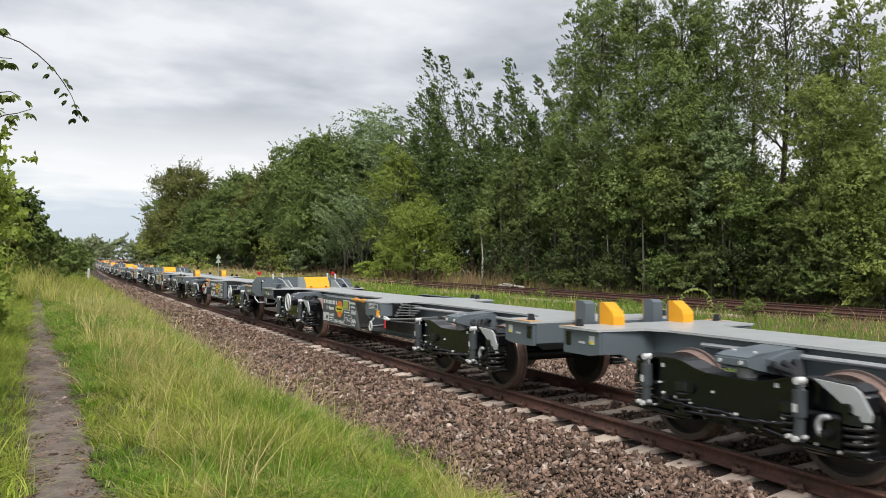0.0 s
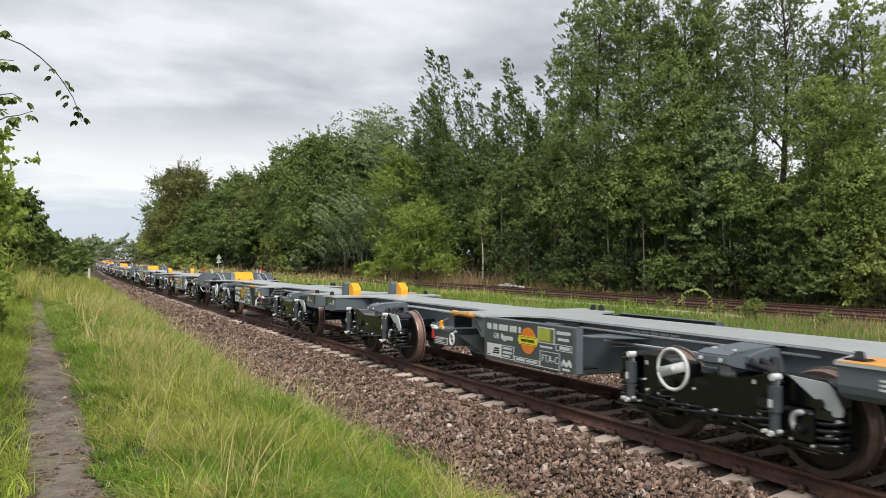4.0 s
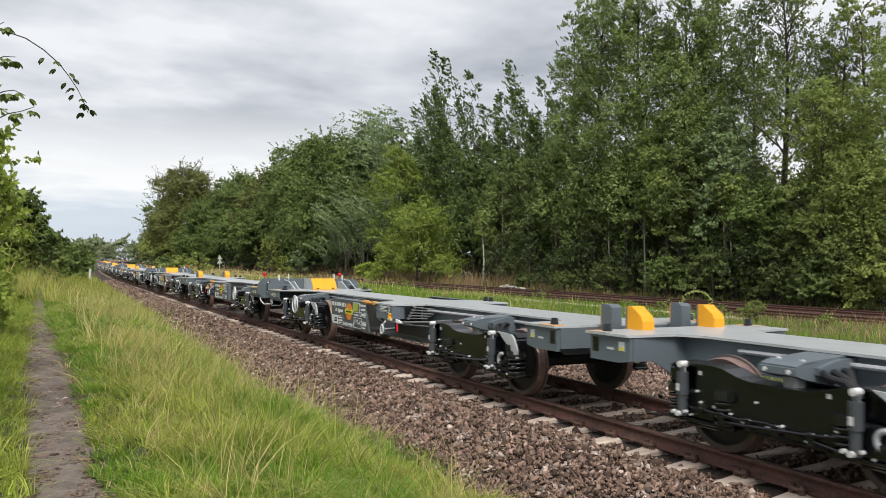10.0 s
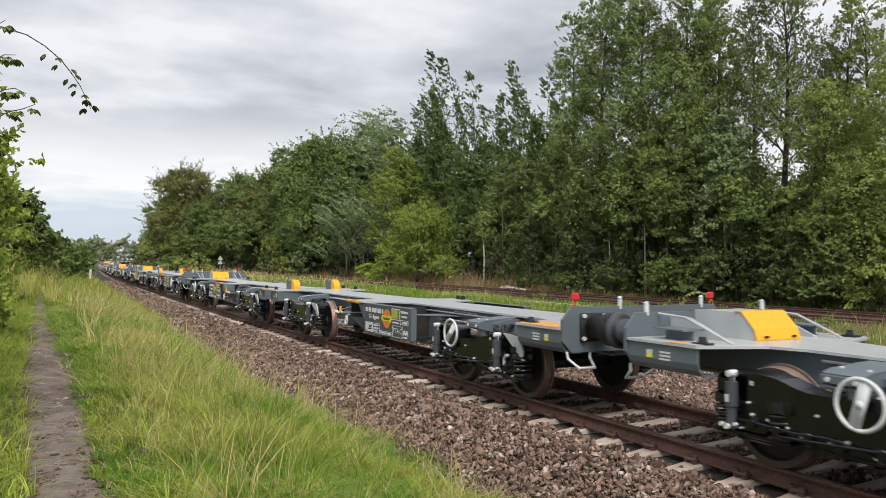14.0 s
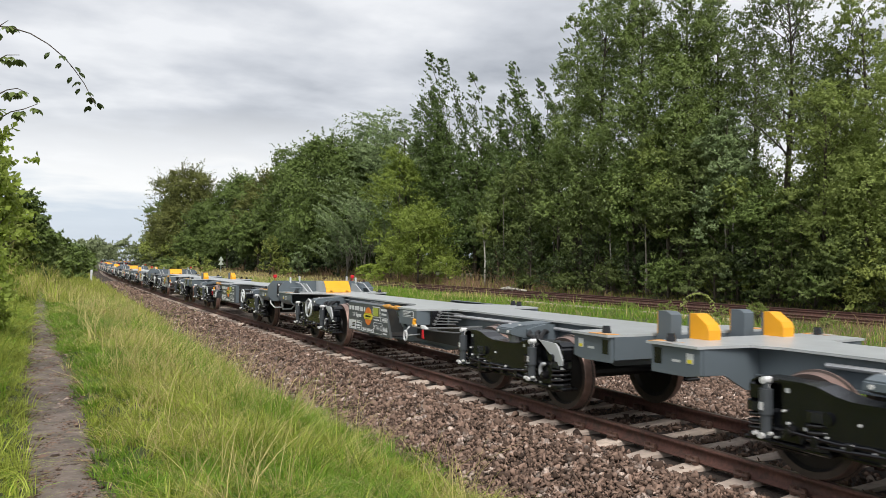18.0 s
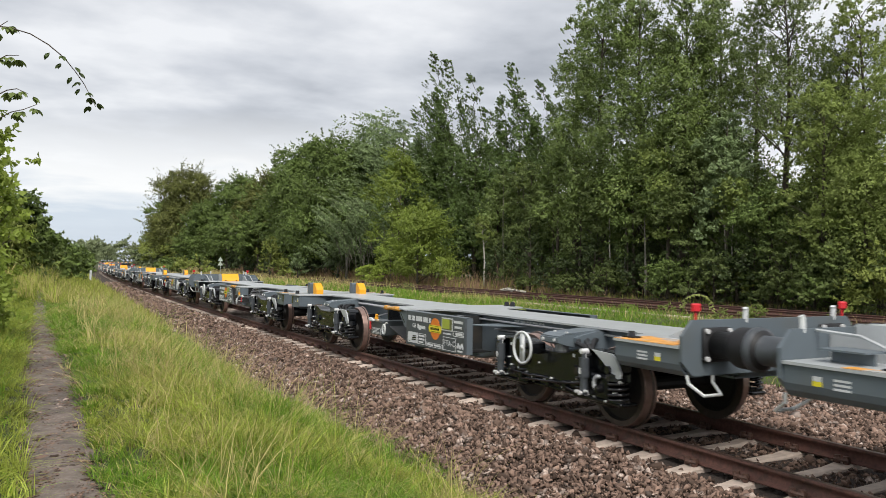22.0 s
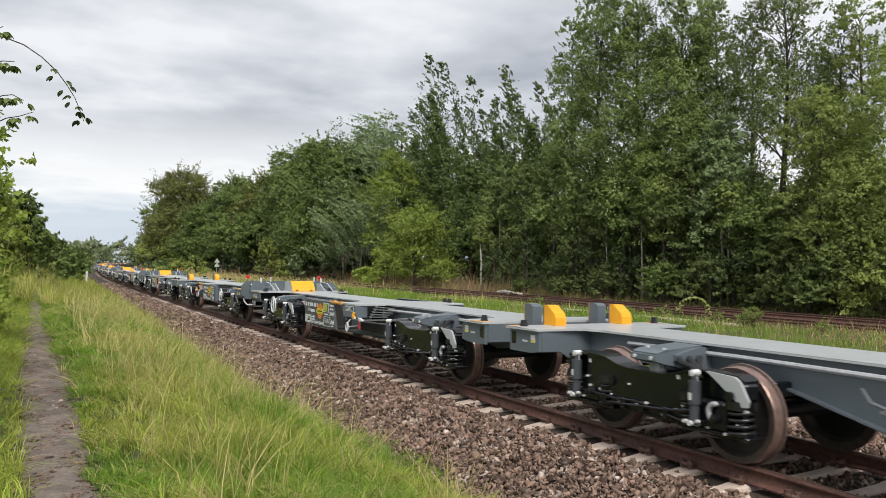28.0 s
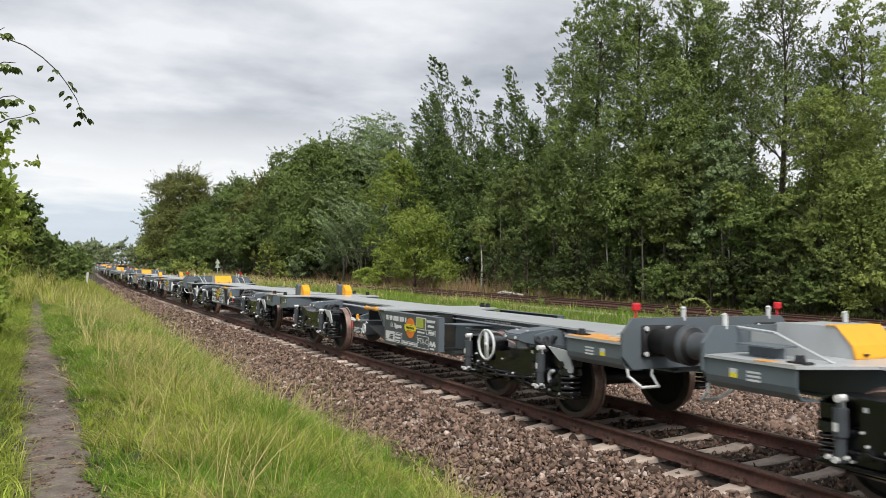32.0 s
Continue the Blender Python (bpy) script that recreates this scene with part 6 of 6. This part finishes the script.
def tufts(rng, n, per, s0, s1, c0, c1, power, spread=0.075):
    """Blades gathered in tufts: station, offset, and for each blade its tuft's height, lean and chance."""
    ts, tc = field(rng, n, s0, s1, c0, c1, power)
    k = np.repeat(np.arange(n), per)
    m = len(k)
    a, r = rng.uniform(0, 6.283, m), spread * np.abs(rng.normal(size=m)) * np.clip(ts[k] / 12, 0.8, 2)
    lean = rng.normal(scale=0.30, size=(n, 2)) + np.array([-0.05, -0.12])
    out = np.stack([np.cos(a), -np.sin(a)], -1) * (r / spread * 0.32)[:, None] + lean[k]
    return ts[k] + r * np.sin(a), tc[k] + r * np.cos(a), rng.lognormal(0, 0.34, n)[k], out, rng.uniform(size=n)[k], ts[k], tc[k]


def make_grass():
    rng = np.random.default_rng(21)
    # bank between path and ballast
    s, c, th, out, luck, ts, tc = tufts(rng, 15500, 15, 2.5, 36, -6.6, -2.7, 1.5)
    edge = np.interp(ts, [0, 9, 12, 17, 40], [-2.85, -2.9, -3.1, -3.4, -3.4]) + 0.20 * np.sin(ts * 1.7) + 0.14 * np.sin(ts * 4.3)
    k = (tc < edge) & (np.abs(tc - path_c(ts)) > 0.20 + 0.05 * np.clip((ts - 5) / 6, 0, 1) - 0.10 * np.clip((ts - 16) / 14, 0, 1) + 0.12 * luck)
    s, c, th, out, luck, ts, tc = s[k], c[k], th[k], out[k], luck[k], ts[k], tc[k]
    tall = np.clip((tc + 6.6) / 1.8, 0.42, 1) * (0.65 + 0.6 * patchy(ts, tc))
    far = np.clip(s / 12, 1, 2.6)
    dry = (luck < 0.06 + 0.75 * np.clip(patchy(ts, tc, 0.45, 2.0) - 0.40, 0, 1) * np.clip((tc + 6.0) / 1.0, 0, 1) * np.clip((-3.2 - tc) / 0.7, 0, 1)) | (rng.uniform(size=len(s)) < 0.08)
    h = (0.19 + 0.22 * patchy(ts, tc, 1.1, 3.0)) * tall * th * rng.uniform(0.6, 1.25, len(s))
    h = np.maximum(h * np.clip((-2.75 - tc) / 1.5, 0.32, 1), 0.05)
    out = out * np.minimum(1.0, 0.55 / (np.linalg.norm(out, axis=1) + 1e-6))[:, None]
    fresh = ~dry & (((luck * 7.7) % 1) < np.clip(1.2 + 0.5 * np.clip((ts - 8) / 8, 0, 1) - 2.0 * patchy(ts, tc, 0.8, 0.7) + 1.0 * np.clip(tc + 3.9, 0, 1) + 0.6 * np.clip((-5.9 - tc) / 0.4, 0, 1), 0.08, 0.95))
    for sel, mat, nm, lb in ((~dry & ~fresh, "grass", "bank_grass", "long yellow-green grass on the bank"), (fresh, "grass_bright", "fresh_grass", "fresh bright green grass on the bank"), (dry, "grass_dry", "dry_grass", "pale dry grass among the green")):
        blades(nm, s[sel], c[sel], h[sel] * (1.2 if mat == "grass_dry" else 1.0), (0.0070 if mat == "grass_dry" else 0.0092) * far[sel], None, M[mat], lb, rng, 3, way=out[sel])
    # seed stalks
    s, c = field(rng, 1900, 3.5, 40, -5.9, -3.2, 1.4)
    k = (patchy(s, c, 0.5, 2.0) > 0.35) & (s - c > 9.0)
    s, c = s[k], c[k]
    blades("seed_stalks", s, c, rng.uniform(0.45, 0.85, len(s)), 0.0075 * np.clip(s / 9, 1, 2.5), 0.25 + 0.35 * rng.uniform(size=len(s)), M["grass_dry"], "tall pale seeding grass stalks", rng, 3, wind=-0.5)
    # left of the path
    s, c, th, out, luck, ts, tc = tufts(rng, 4200, 12, 3.0, 34, -8.8, -6.7, 1.4)
    k = np.abs(tc - path_c(ts)) > 0.20 + 0.05 * np.clip((ts - 5) / 6, 0, 1) - 0.10 * np.clip((ts - 16) / 14, 0, 1) + 0.12 * luck
    s, c, th, out, luck, ts, tc = s[k], c[k], th[k], out[k], luck[k], ts[k], tc[k]
    hh = 0.16 * th * rng.uniform(0.6, 1.3, len(s)) * (1 + 1.3 * np.clip((-7.1 - tc) / 1.2, 0, 1))
    for sel, mat, nm, lb in ((luck < 0.8, "grass", "verge_grass", "yellow-green grass on the verge by the path"), (luck >= 0.8, "grass_bright", "verge_fresh_grass", "green grass on the verge by the path")):
        blades(nm, s[sel], c[sel], hh[sel], 0.0115 * np.clip(s[sel] / 12, 1, 2.4), None, M[mat], lb, rng, 3, way=out[sel])
    # farther along the bank
    s, c = field(rng, 46000, 30, 120, -9.5, -2.7, 1.3)
    k = (np.abs(c - path_c(s)) > 0.14 + 0.1 * rng.uniform(size=len(s))) | (s > 34)
    s, c = s[k], c[k]
    dry = rng.uniform(size=len(s)) < np.where(c < -6.0, 0.38, 0.16)
    hh = np.where(c < -6.2, 0.6, 0.34) * (1 + 0.3 * (s > 45)) * rng.lognormal(0, 0.35, len(s))
    for sel, mat, nm in ((~dry, "grass", "far_bank_grass"), (dry, "grass_dry", "far_dry_grass")):
        blades(nm, s[sel], c[sel], hh[sel], 0.012 * s[sel] / 14, 0.3 + 0.4 * rng.uniform(size=sel.sum()), M[mat], "long grass along the bank", rng, 2)
    # strip between the running line and the sidings
    s, c = field(rng, 80000, 4, 90, 5.9, 17.5, 1.2)
    hh = 0.19 * rng.lognormal(0, 0.4, len(s)) * (1 + 0.2 * np.clip((c - 12) / 5, 0, 1))
    dry = rng.uniform(size=len(s)) < 0.04 + 0.45 * np.clip((patchy(s, c, 0.25, 1.0) - 0.45) * 2, 0, 1) * np.clip((c - 9) / 5, 0.1, 1)
    for sel, mat, nm in ((~dry, "grass_bright", "lineside_grass"), (dry, "grass_dry", "lineside_dry_grass")):
        blades(nm, s[sel], c[sel], hh[sel] * (1.5 if mat == "grass_dry" else 1), 0.022 * np.clip(s[sel] / 25, 0.8, 3), 0.3 + 0.4 * rng.uniform(size=sel.sum()), M[mat], "grass between the running line and the sidings", rng, 2)
    # pinkish seeding grass on the near edge of the sidings
    s, c = field(rng, 5200, 6, 20, 8, 17.2, 1.0)
    k = rng.uniform(size=len(s)) < np.clip((c - 8) / 8, 0.1, 1) * np.clip((20 - s) / 6, 0, 1)
    s, c = s[k], c[k]
    blades("seeding_grass", s, c, 0.42 * rng.lognormal(0, 0.3, len(s)), np.full(len(s), 0.012), 0.25 + 0.3 * rng.uniform(size=len(s)), M["reed"], "pinkish seeding grass beside the siding", rng, 2)
    # rank dry growth over and behind the sidings
    s, c = field(rng, 34000, 12, 170, 16.8, 27.5, 1.2)
    hh = np.where(c > 24.3, np.clip(0.25 + (s - 30) / 60, 0.25, 0.6), 0.13) * rng.lognormal(0, 0.4, len(s))
    k = (rng.uniform(size=len(s)) < np.where(c > 24.3, 1.0, 0.6))
    s, c, hh = s[k], c[k], hh[k]
    hh = hh * np.where((s > 48) & (c > 19.5), 1.7, 1.0)
    dry = rng.uniform(size=len(s)) < np.clip(0.25 + (s - 20) / 60, 0.25, 0.85)
    for sel, mat, nm in ((~dry, "grass", "siding_weeds"), (dry, "reed", "siding_dry_growth")):
        blades(nm, s[sel], c[sel], hh[sel], 0.028 * np.clip(s[sel] / 40, 0.8, 4), 0.22 + 0.3 * rng.uniform(size=sel.sum()), M[mat], "rank growth along the overgrown sidings", rng, 2)
    s, c = field(rng, 26000, 60, 260, 3.0, 27, 1.0)
    blades("far_lineside_grass", s, c, 0.4 * rng.lognormal(0, 0.4, len(s)), 0.09 * s / 100, 0.3 + 0.3 * rng.uniform(size=len(s)), M["grass_dry"], "pale grass beside the line farther off", rng, 2)


M["reed"] = material("pinkish_dry_growth", (0.36, 0.24, 0.15), 0.8, island=0.35, translucent=0.25, spec=0.2)
make_grass()


def path_grit():
    rng = np.random.default_rng(8)
    shapes = rock_shapes(rng, 4, 9)
    n = 11000
    s = 2.5 + 22 * rng.uniform(size=n) ** 1.3
    c = path_c(s) + np.clip(rng.normal(scale=0.17, size=n), -0.3, 0.3)
    X, Y = line_np(s, c)
    Z = ground_z(s, c) + 0.012
    size = 0.0085 * rng.lognormal(0, 0.5, n)
    V, F, b = [], [], 0
    for i in range(n):
        v, f = shapes[i % 4]
        V.append(v * size[i] + (X[i], Y[i], Z[i]))
        F.append(f + b)
        b += len(v)
    tagged(raw("path_grit", np.concatenate(V), np.concatenate(F), M["stone"]), "small grit and pebbles on the path", "gravel", kind="stuff")


path_grit()


# ---------------------------------------------------------------- lineside things
def marker_post():
    root = new("marker_post")
    bm = B()
    box(bm, -0.085, 0.085, -0.05, 0.05, -0.3, 1.05, 0.015)
    part("post", bm, M["white"], root)
    bm = B()
    box(bm, -0.09, 0.09, -0.065, -0.055, 0.78, 1.02, 0.005)
    part("plate", bm, M["white"], root)
    x, y = line(74, -3.5)
    root.matrix_basis = pose(x, y, -0.08, 0, 3, 10)
    tagged(root, "small white marker post in the grass beside the line", "post")


def lineside_sign():
    root = new("lineside_sign")
    bm = B()
    cyl(bm, (0, 0, -0.2), (0, 0, 2.55), 0.05, seg=10)
    part("post", bm, M["sign"], root)
    for z in (1.45, 2.10):
        bm = B()
        prism(bm, [(-0.40, z), (0.40, z), (0, z + 0.72)], 1, -0.075, -0.055)
        part("triangle_plate", bm, M["sign"], root, "pale triangular plate")
    a = bearing(389)
    x = 26.0
    root.matrix_basis = pose(x, x / math.tan(a), -0.1, 0, 0, -12)
    tagged(root, "pale lineside sign of two triangles on a post", "sign")


def shed():
    """A long low shed that shows through the gap in the trees."""
    root = new("shed")
    bm = B()
    box(bm, -7.0, 7.0, -3.0, 3.0, 0.0, 4.2)
    part("wall", bm, M["shed_wall"], root)
    bm = B()
    prism(bm, [(-3.5, 4.1), (3.5, 4.1), (0.0, 6.1)], 0, -7.4, 7.4)
    part("roof", bm, M["shed_roof"], root, "dark brown pitched roof")
    for x in (-4.0, 0.0, 4.0):
        bm = B()
        box(bm, x - 0.5, x + 0.5, -3.04, -3.002, 1.6, 3.0, 0.01)
        part("window", bm, M["shed_glass"], root)
    x = 66.0
    root.matrix_basis = pose(x, x / math.tan(bearing(1410)), 0.3, 0, 0, -42)
    tagged(root, "long low shed with a dark brown roof behind the wood", "shed")


M["shed_wall"] = material("dark_brick_wall", (0.14, 0.085, 0.06), 0.9, vary=0.25, scale=3, bump=0.2)
M["shed_roof"] = material("brown_roof_sheet", (0.055, 0.042, 0.036), 0.7, vary=0.2, scale=2)
M["shed_glass"] = material("dim_window_glass", (0.03, 0.035, 0.04), 0.1, vary=0.1)
shed()
M["sign"] = material("weathered_sign_paint", (0.40, 0.45, 0.38), 0.7, vary=0.2, scale=4)
marker_post()
lineside_sign()


def bramble(name, pts, leaves, leaf, seed, mat="shrub", stem=0.006, label="", leaf_at=0.3):
    """An arching shoot with leaves in threes."""
    rng = np.random.default_rng(seed)
    root = new(name)
    bm = B()
    pts = [Vector(p) for p in pts]
    tube(bm, pts, [stem * (1 - 0.6 * i / (len(pts) - 1)) for i in range(len(pts))], 5)
    part("stem", bm, M["bark"], root, smooth=True)
    bm = B()
    n = len(pts) - 1
    for i in range(leaves):
        q = leaf_at + (1 - leaf_at) * (i + rng.uniform(0, 0.6)) / leaves
        f = min(q * n, n - 1e-3)
        at = pts[int(f)].lerp(pts[int(f) + 1], f - int(f))
        ang = rng.uniform(0, 6.28)
        out = Vector((math.cos(ang), math.sin(ang), -0.5)).normalized()
        stalk = at + out * leaf * 0.8
        for turn in (-0.9, 0, 0.9):
            d = (Matrix.Rotation(turn, 3, "Z") @ out + Vector((0, 0, -0.55))).normalized()
            side = d.cross(Vector((0, 0, 1))).normalized()
            up = side.cross(d)
            L = leaf * rng.uniform(0.7, 1.2)
            prof = [(0.0, 0.02), (0.25, 0.26), (0.55, 0.30), (0.8, 0.18), (1.0, 0.0)]
            l = [bm.verts.new(stalk + d * L * a + side * L * w + up * L * 0.10 * (w > 0.05)) for a, w in prof]
            m = [bm.verts.new(stalk + d * L * a) for a, w in prof]
            r = [bm.verts.new(stalk + d * L * a - side * L * w + up * L * 0.10 * (w > 0.05)) for a, w in prof]
            for j in range(4):
                bm.faces.new((l[j], l[j + 1], m[j + 1], m[j]))
                bm.faces.new((m[j], m[j + 1], r[j + 1], r[j]))
    part("leaves", bm, LEAF[mat], root)
    return tagged(root, label, "plant")


SHOOTS = []
CAM_RIGHT = Vector((math.cos(radians(28.1)), -math.sin(radians(28.1)), 0))
CAM_FWD = Vector((math.sin(radians(28.1)), math.cos(radians(28.1)), 0))


def at_view(brg, hgt, depth):
    """A place at that depth along a line of sight."""
    return Vector(EYE) + CAM_FWD * depth + CAM_RIGHT * ((brg - 784) / 1367.0 * depth) + Vector((0, 0, (462 + 0.012 * (brg - 784) - hgt) / 1367.0 * depth))


def make_shoots():
    d = 4.6
    line_pts = [(-190, 75), (-110, 50), (-50, 46), (2, 54), (38, 67), (70, 88), (98, 113), (116, 136), (132, 160), (142, 182), (150, 202)]
    root_at = at_view(-190, 75, d)
    turn = Matrix.Translation(root_at)
    pts = [at_view(x, y, d + 0.1 * math.sin(i)) - root_at for i, (x, y) in enumerate(line_pts)]
    # leaves coloured dark as if seen against the sky
    ob = bramble("bramble_shoot", pts, 12, 0.046, 4, "shade_leaf", 0.005, "arching bramble shoot hanging over the path", 0.52)
    ob.matrix_basis = turn
    SHOOTS.append((ob, turn))
    for i, lp in enumerate(([(-60, 260), (-20, 215), (10, 200), (34, 196), (58, 188)], [(-60, 150), (-25, 110), (0, 98), (22, 99)], [(-50, 215), (-20, 170), (2, 160), (20, 158), (40, 168)], [(-60, 70), (-25, 50), (0, 36)])):
        r = at_view(*lp[0], d)
        ob = bramble("hedge_twig", [at_view(x, y, d) - r for x, y in lp], 9, 0.05, 20 + i, "alder", 0.005, "leafy twig of the hedge over the path", 0.45)
        ob.matrix_basis = Matrix.Translation(r)
        SHOOTS.append((ob, Matrix.Translation(r)))


make_shoots()


def arch_and_weeds():
    def spot(brg, X):
        return X, X / math.tan(bearing(brg))
    x, y = spot(1205, 24.2)
    pts = [(0, 0, 0), (0.02, -0.02, 0.5), (0.22, -0.12, 0.85), (0.58, -0.3, 0.99), (0.90, -0.48, 0.88), (1.10, -0.6, 0.58), (1.20, -0.65, 0.15)]
    ob = bramble("bramble_arch", pts, 90, 0.10, 31, "pale_shrub", 0.015, "arching bramble over the siding", 0.1)
    ob.matrix_basis = pose(x, y, -0.15)
    for i, (brg, X, h, sp, n) in enumerate(((1338, 22.8, 0.82, 0.40, 1500), (1322, 23.2, 0.6, 0.3, 700), (1180, 24, 0.5, 0.5, 500), (1110, 24.2, 0.45, 0.4, 300), (1460, 22.6, 0.5, 0.5, 400), (955, 25, 0.5, 0.5, 400), (720, 26, 0.6, 0.6, 500), (1275, 23, 0.5, 0.4, 300))):
        x, y = spot(brg, X)
        t = tree("birch", h, sp, n, 0.06, 400 + i, shape="bush", name="weed_clump", base=0.02, trunk=0.01, clumps=14, wisp=0.5)
        t.matrix_basis = pose(x, y, -0.2)
        tagged(t, "pale green weed clump growing in the siding", "weed", "weeds in the sidings")
    # cut logs and a fallen bar below the bare stem
    for i, (brg, X, L, r, turn) in enumerate(((905, 30.5, 3.0, 0.10, 65), (930, 30.2, 2.2, 0.08, 110), (885, 30.8, 2.0, 0.07, 20))):
        root = new("fallen_branch")
        bm = B()
        tube(bm, [(0, 0, 0.08), (L * 0.5, 0.1, 0.2), (L, -0.1, 0.12)], [r, r * 0.8, r * 0.5], 7)
        part("limb", bm, M["bark_pale"], root, smooth=True)
        x, y = spot(brg, X)
        root.matrix_basis = pose(x, y, 0.0, 0, 0, turn)
        tagged(root, "pale fallen branch lying by the sidings", "branch", "fallen branches")


arch_and_weeds()

# ---------------------------------------------------------------- what moves
def motions():
    for ob, s0, mid, wheels in TRAIN:
        walk(ob, [(t, wagon_pose(s0, mid, t)) for t in range(33)])
        # wheels turn while the wagon is near enough for it to show
        ts = [i / FPS for i in range(32 * FPS + 1) if -4 < s0 + mid - run_at(i / FPS) < 42]
        if len(ts) > 3:
            for w in wheels:
                y = w.location.y
                rows = [(t, pose(0, y, WHEEL_R, math.degrees(run_at(t) / WHEEL_R) % 360)) for t in ts]
                if ts[0] > 0.05:
                    rows.insert(0, (0, rows[0][1]))
                if ts[-1] < 31.95:
                    rows.append((32, rows[-1][1]))
                walk(w, rows)
    # trees rock in the wind
    for ob, at, amount, seed in SWAY:
        rows = []
        for i in range(41):
            t = i * 0.8
            a = amount * (math.sin(t * 1.1 + seed) + 0.6 * math.sin(t * 0.53 + seed * 1.7))
            b = amount * 0.5 * math.sin(t * 1.4 + seed * 2.3)
            rows.append((t, pose(at.x, at.y, at.z, b, a, 0)))
        walk(ob, rows)
    # the bramble shoot bobs: seconds, side and height of its leafy middle (centimetres from rest)
    bob = [(0, -3.0, 1.2), (1, -3.2, 0.6), (2, -2.6, 0.9), (3, -2.2, 0.2), (4.2, -1.8, -0.6), (5.5, -1.0, -1.0), (6, -1.8, -1.6), (6.5, 0.6, 0.7), (7, -1.8, -2.6), (7.5, -0.6, -1.6), (8, 0.2, 0.2), (9, -6.5, 1.4), (9.5, -3.0, 0.3), (10, -0.2, 1.6),
           (11, -0.7, 1.4), (12, -0.6, 1.2), (13, 1.4, 3.0), (14, 0.2, 3.2), (14.5, 0.4, 0.6), (15.5, 0.3, 1.4), (16.5, 0.2, 2.2), (17, 1.7, 2.4), (18, 2.2, 2.9), (19, 1.8, 2.2), (19.5, -0.5, 1.4), (20, -4.5, -0.8), (21, 0.4, 0.4),
           (22, 2.3, 2.9), (22.5, 3.2, 5.2), (23, 2.2, 2.4), (24, 1.4, 0.6), (25, -0.5, -0.8), (25.5, 0.2, 1.4), (26.5, 0, 0.8), (27.5, -0.3, 0.4), (28, -0.8, -0.2), (29, -1.6, -0.8), (30, -1.4, -1.2), (31, -1.6, -0.8), (32, -0.4, -0.4)]
    for ob, rest in SHOOTS:
        walk(ob, [(t, Matrix.Translation(CAM_RIGHT * (x * 0.006) + Vector((0, 0, z * 0.006))) @ rest @ pose(0, 0, 0, 0, -x * 0.7 - z * 0.5, 0)) for t, x, z in bob])


motions()
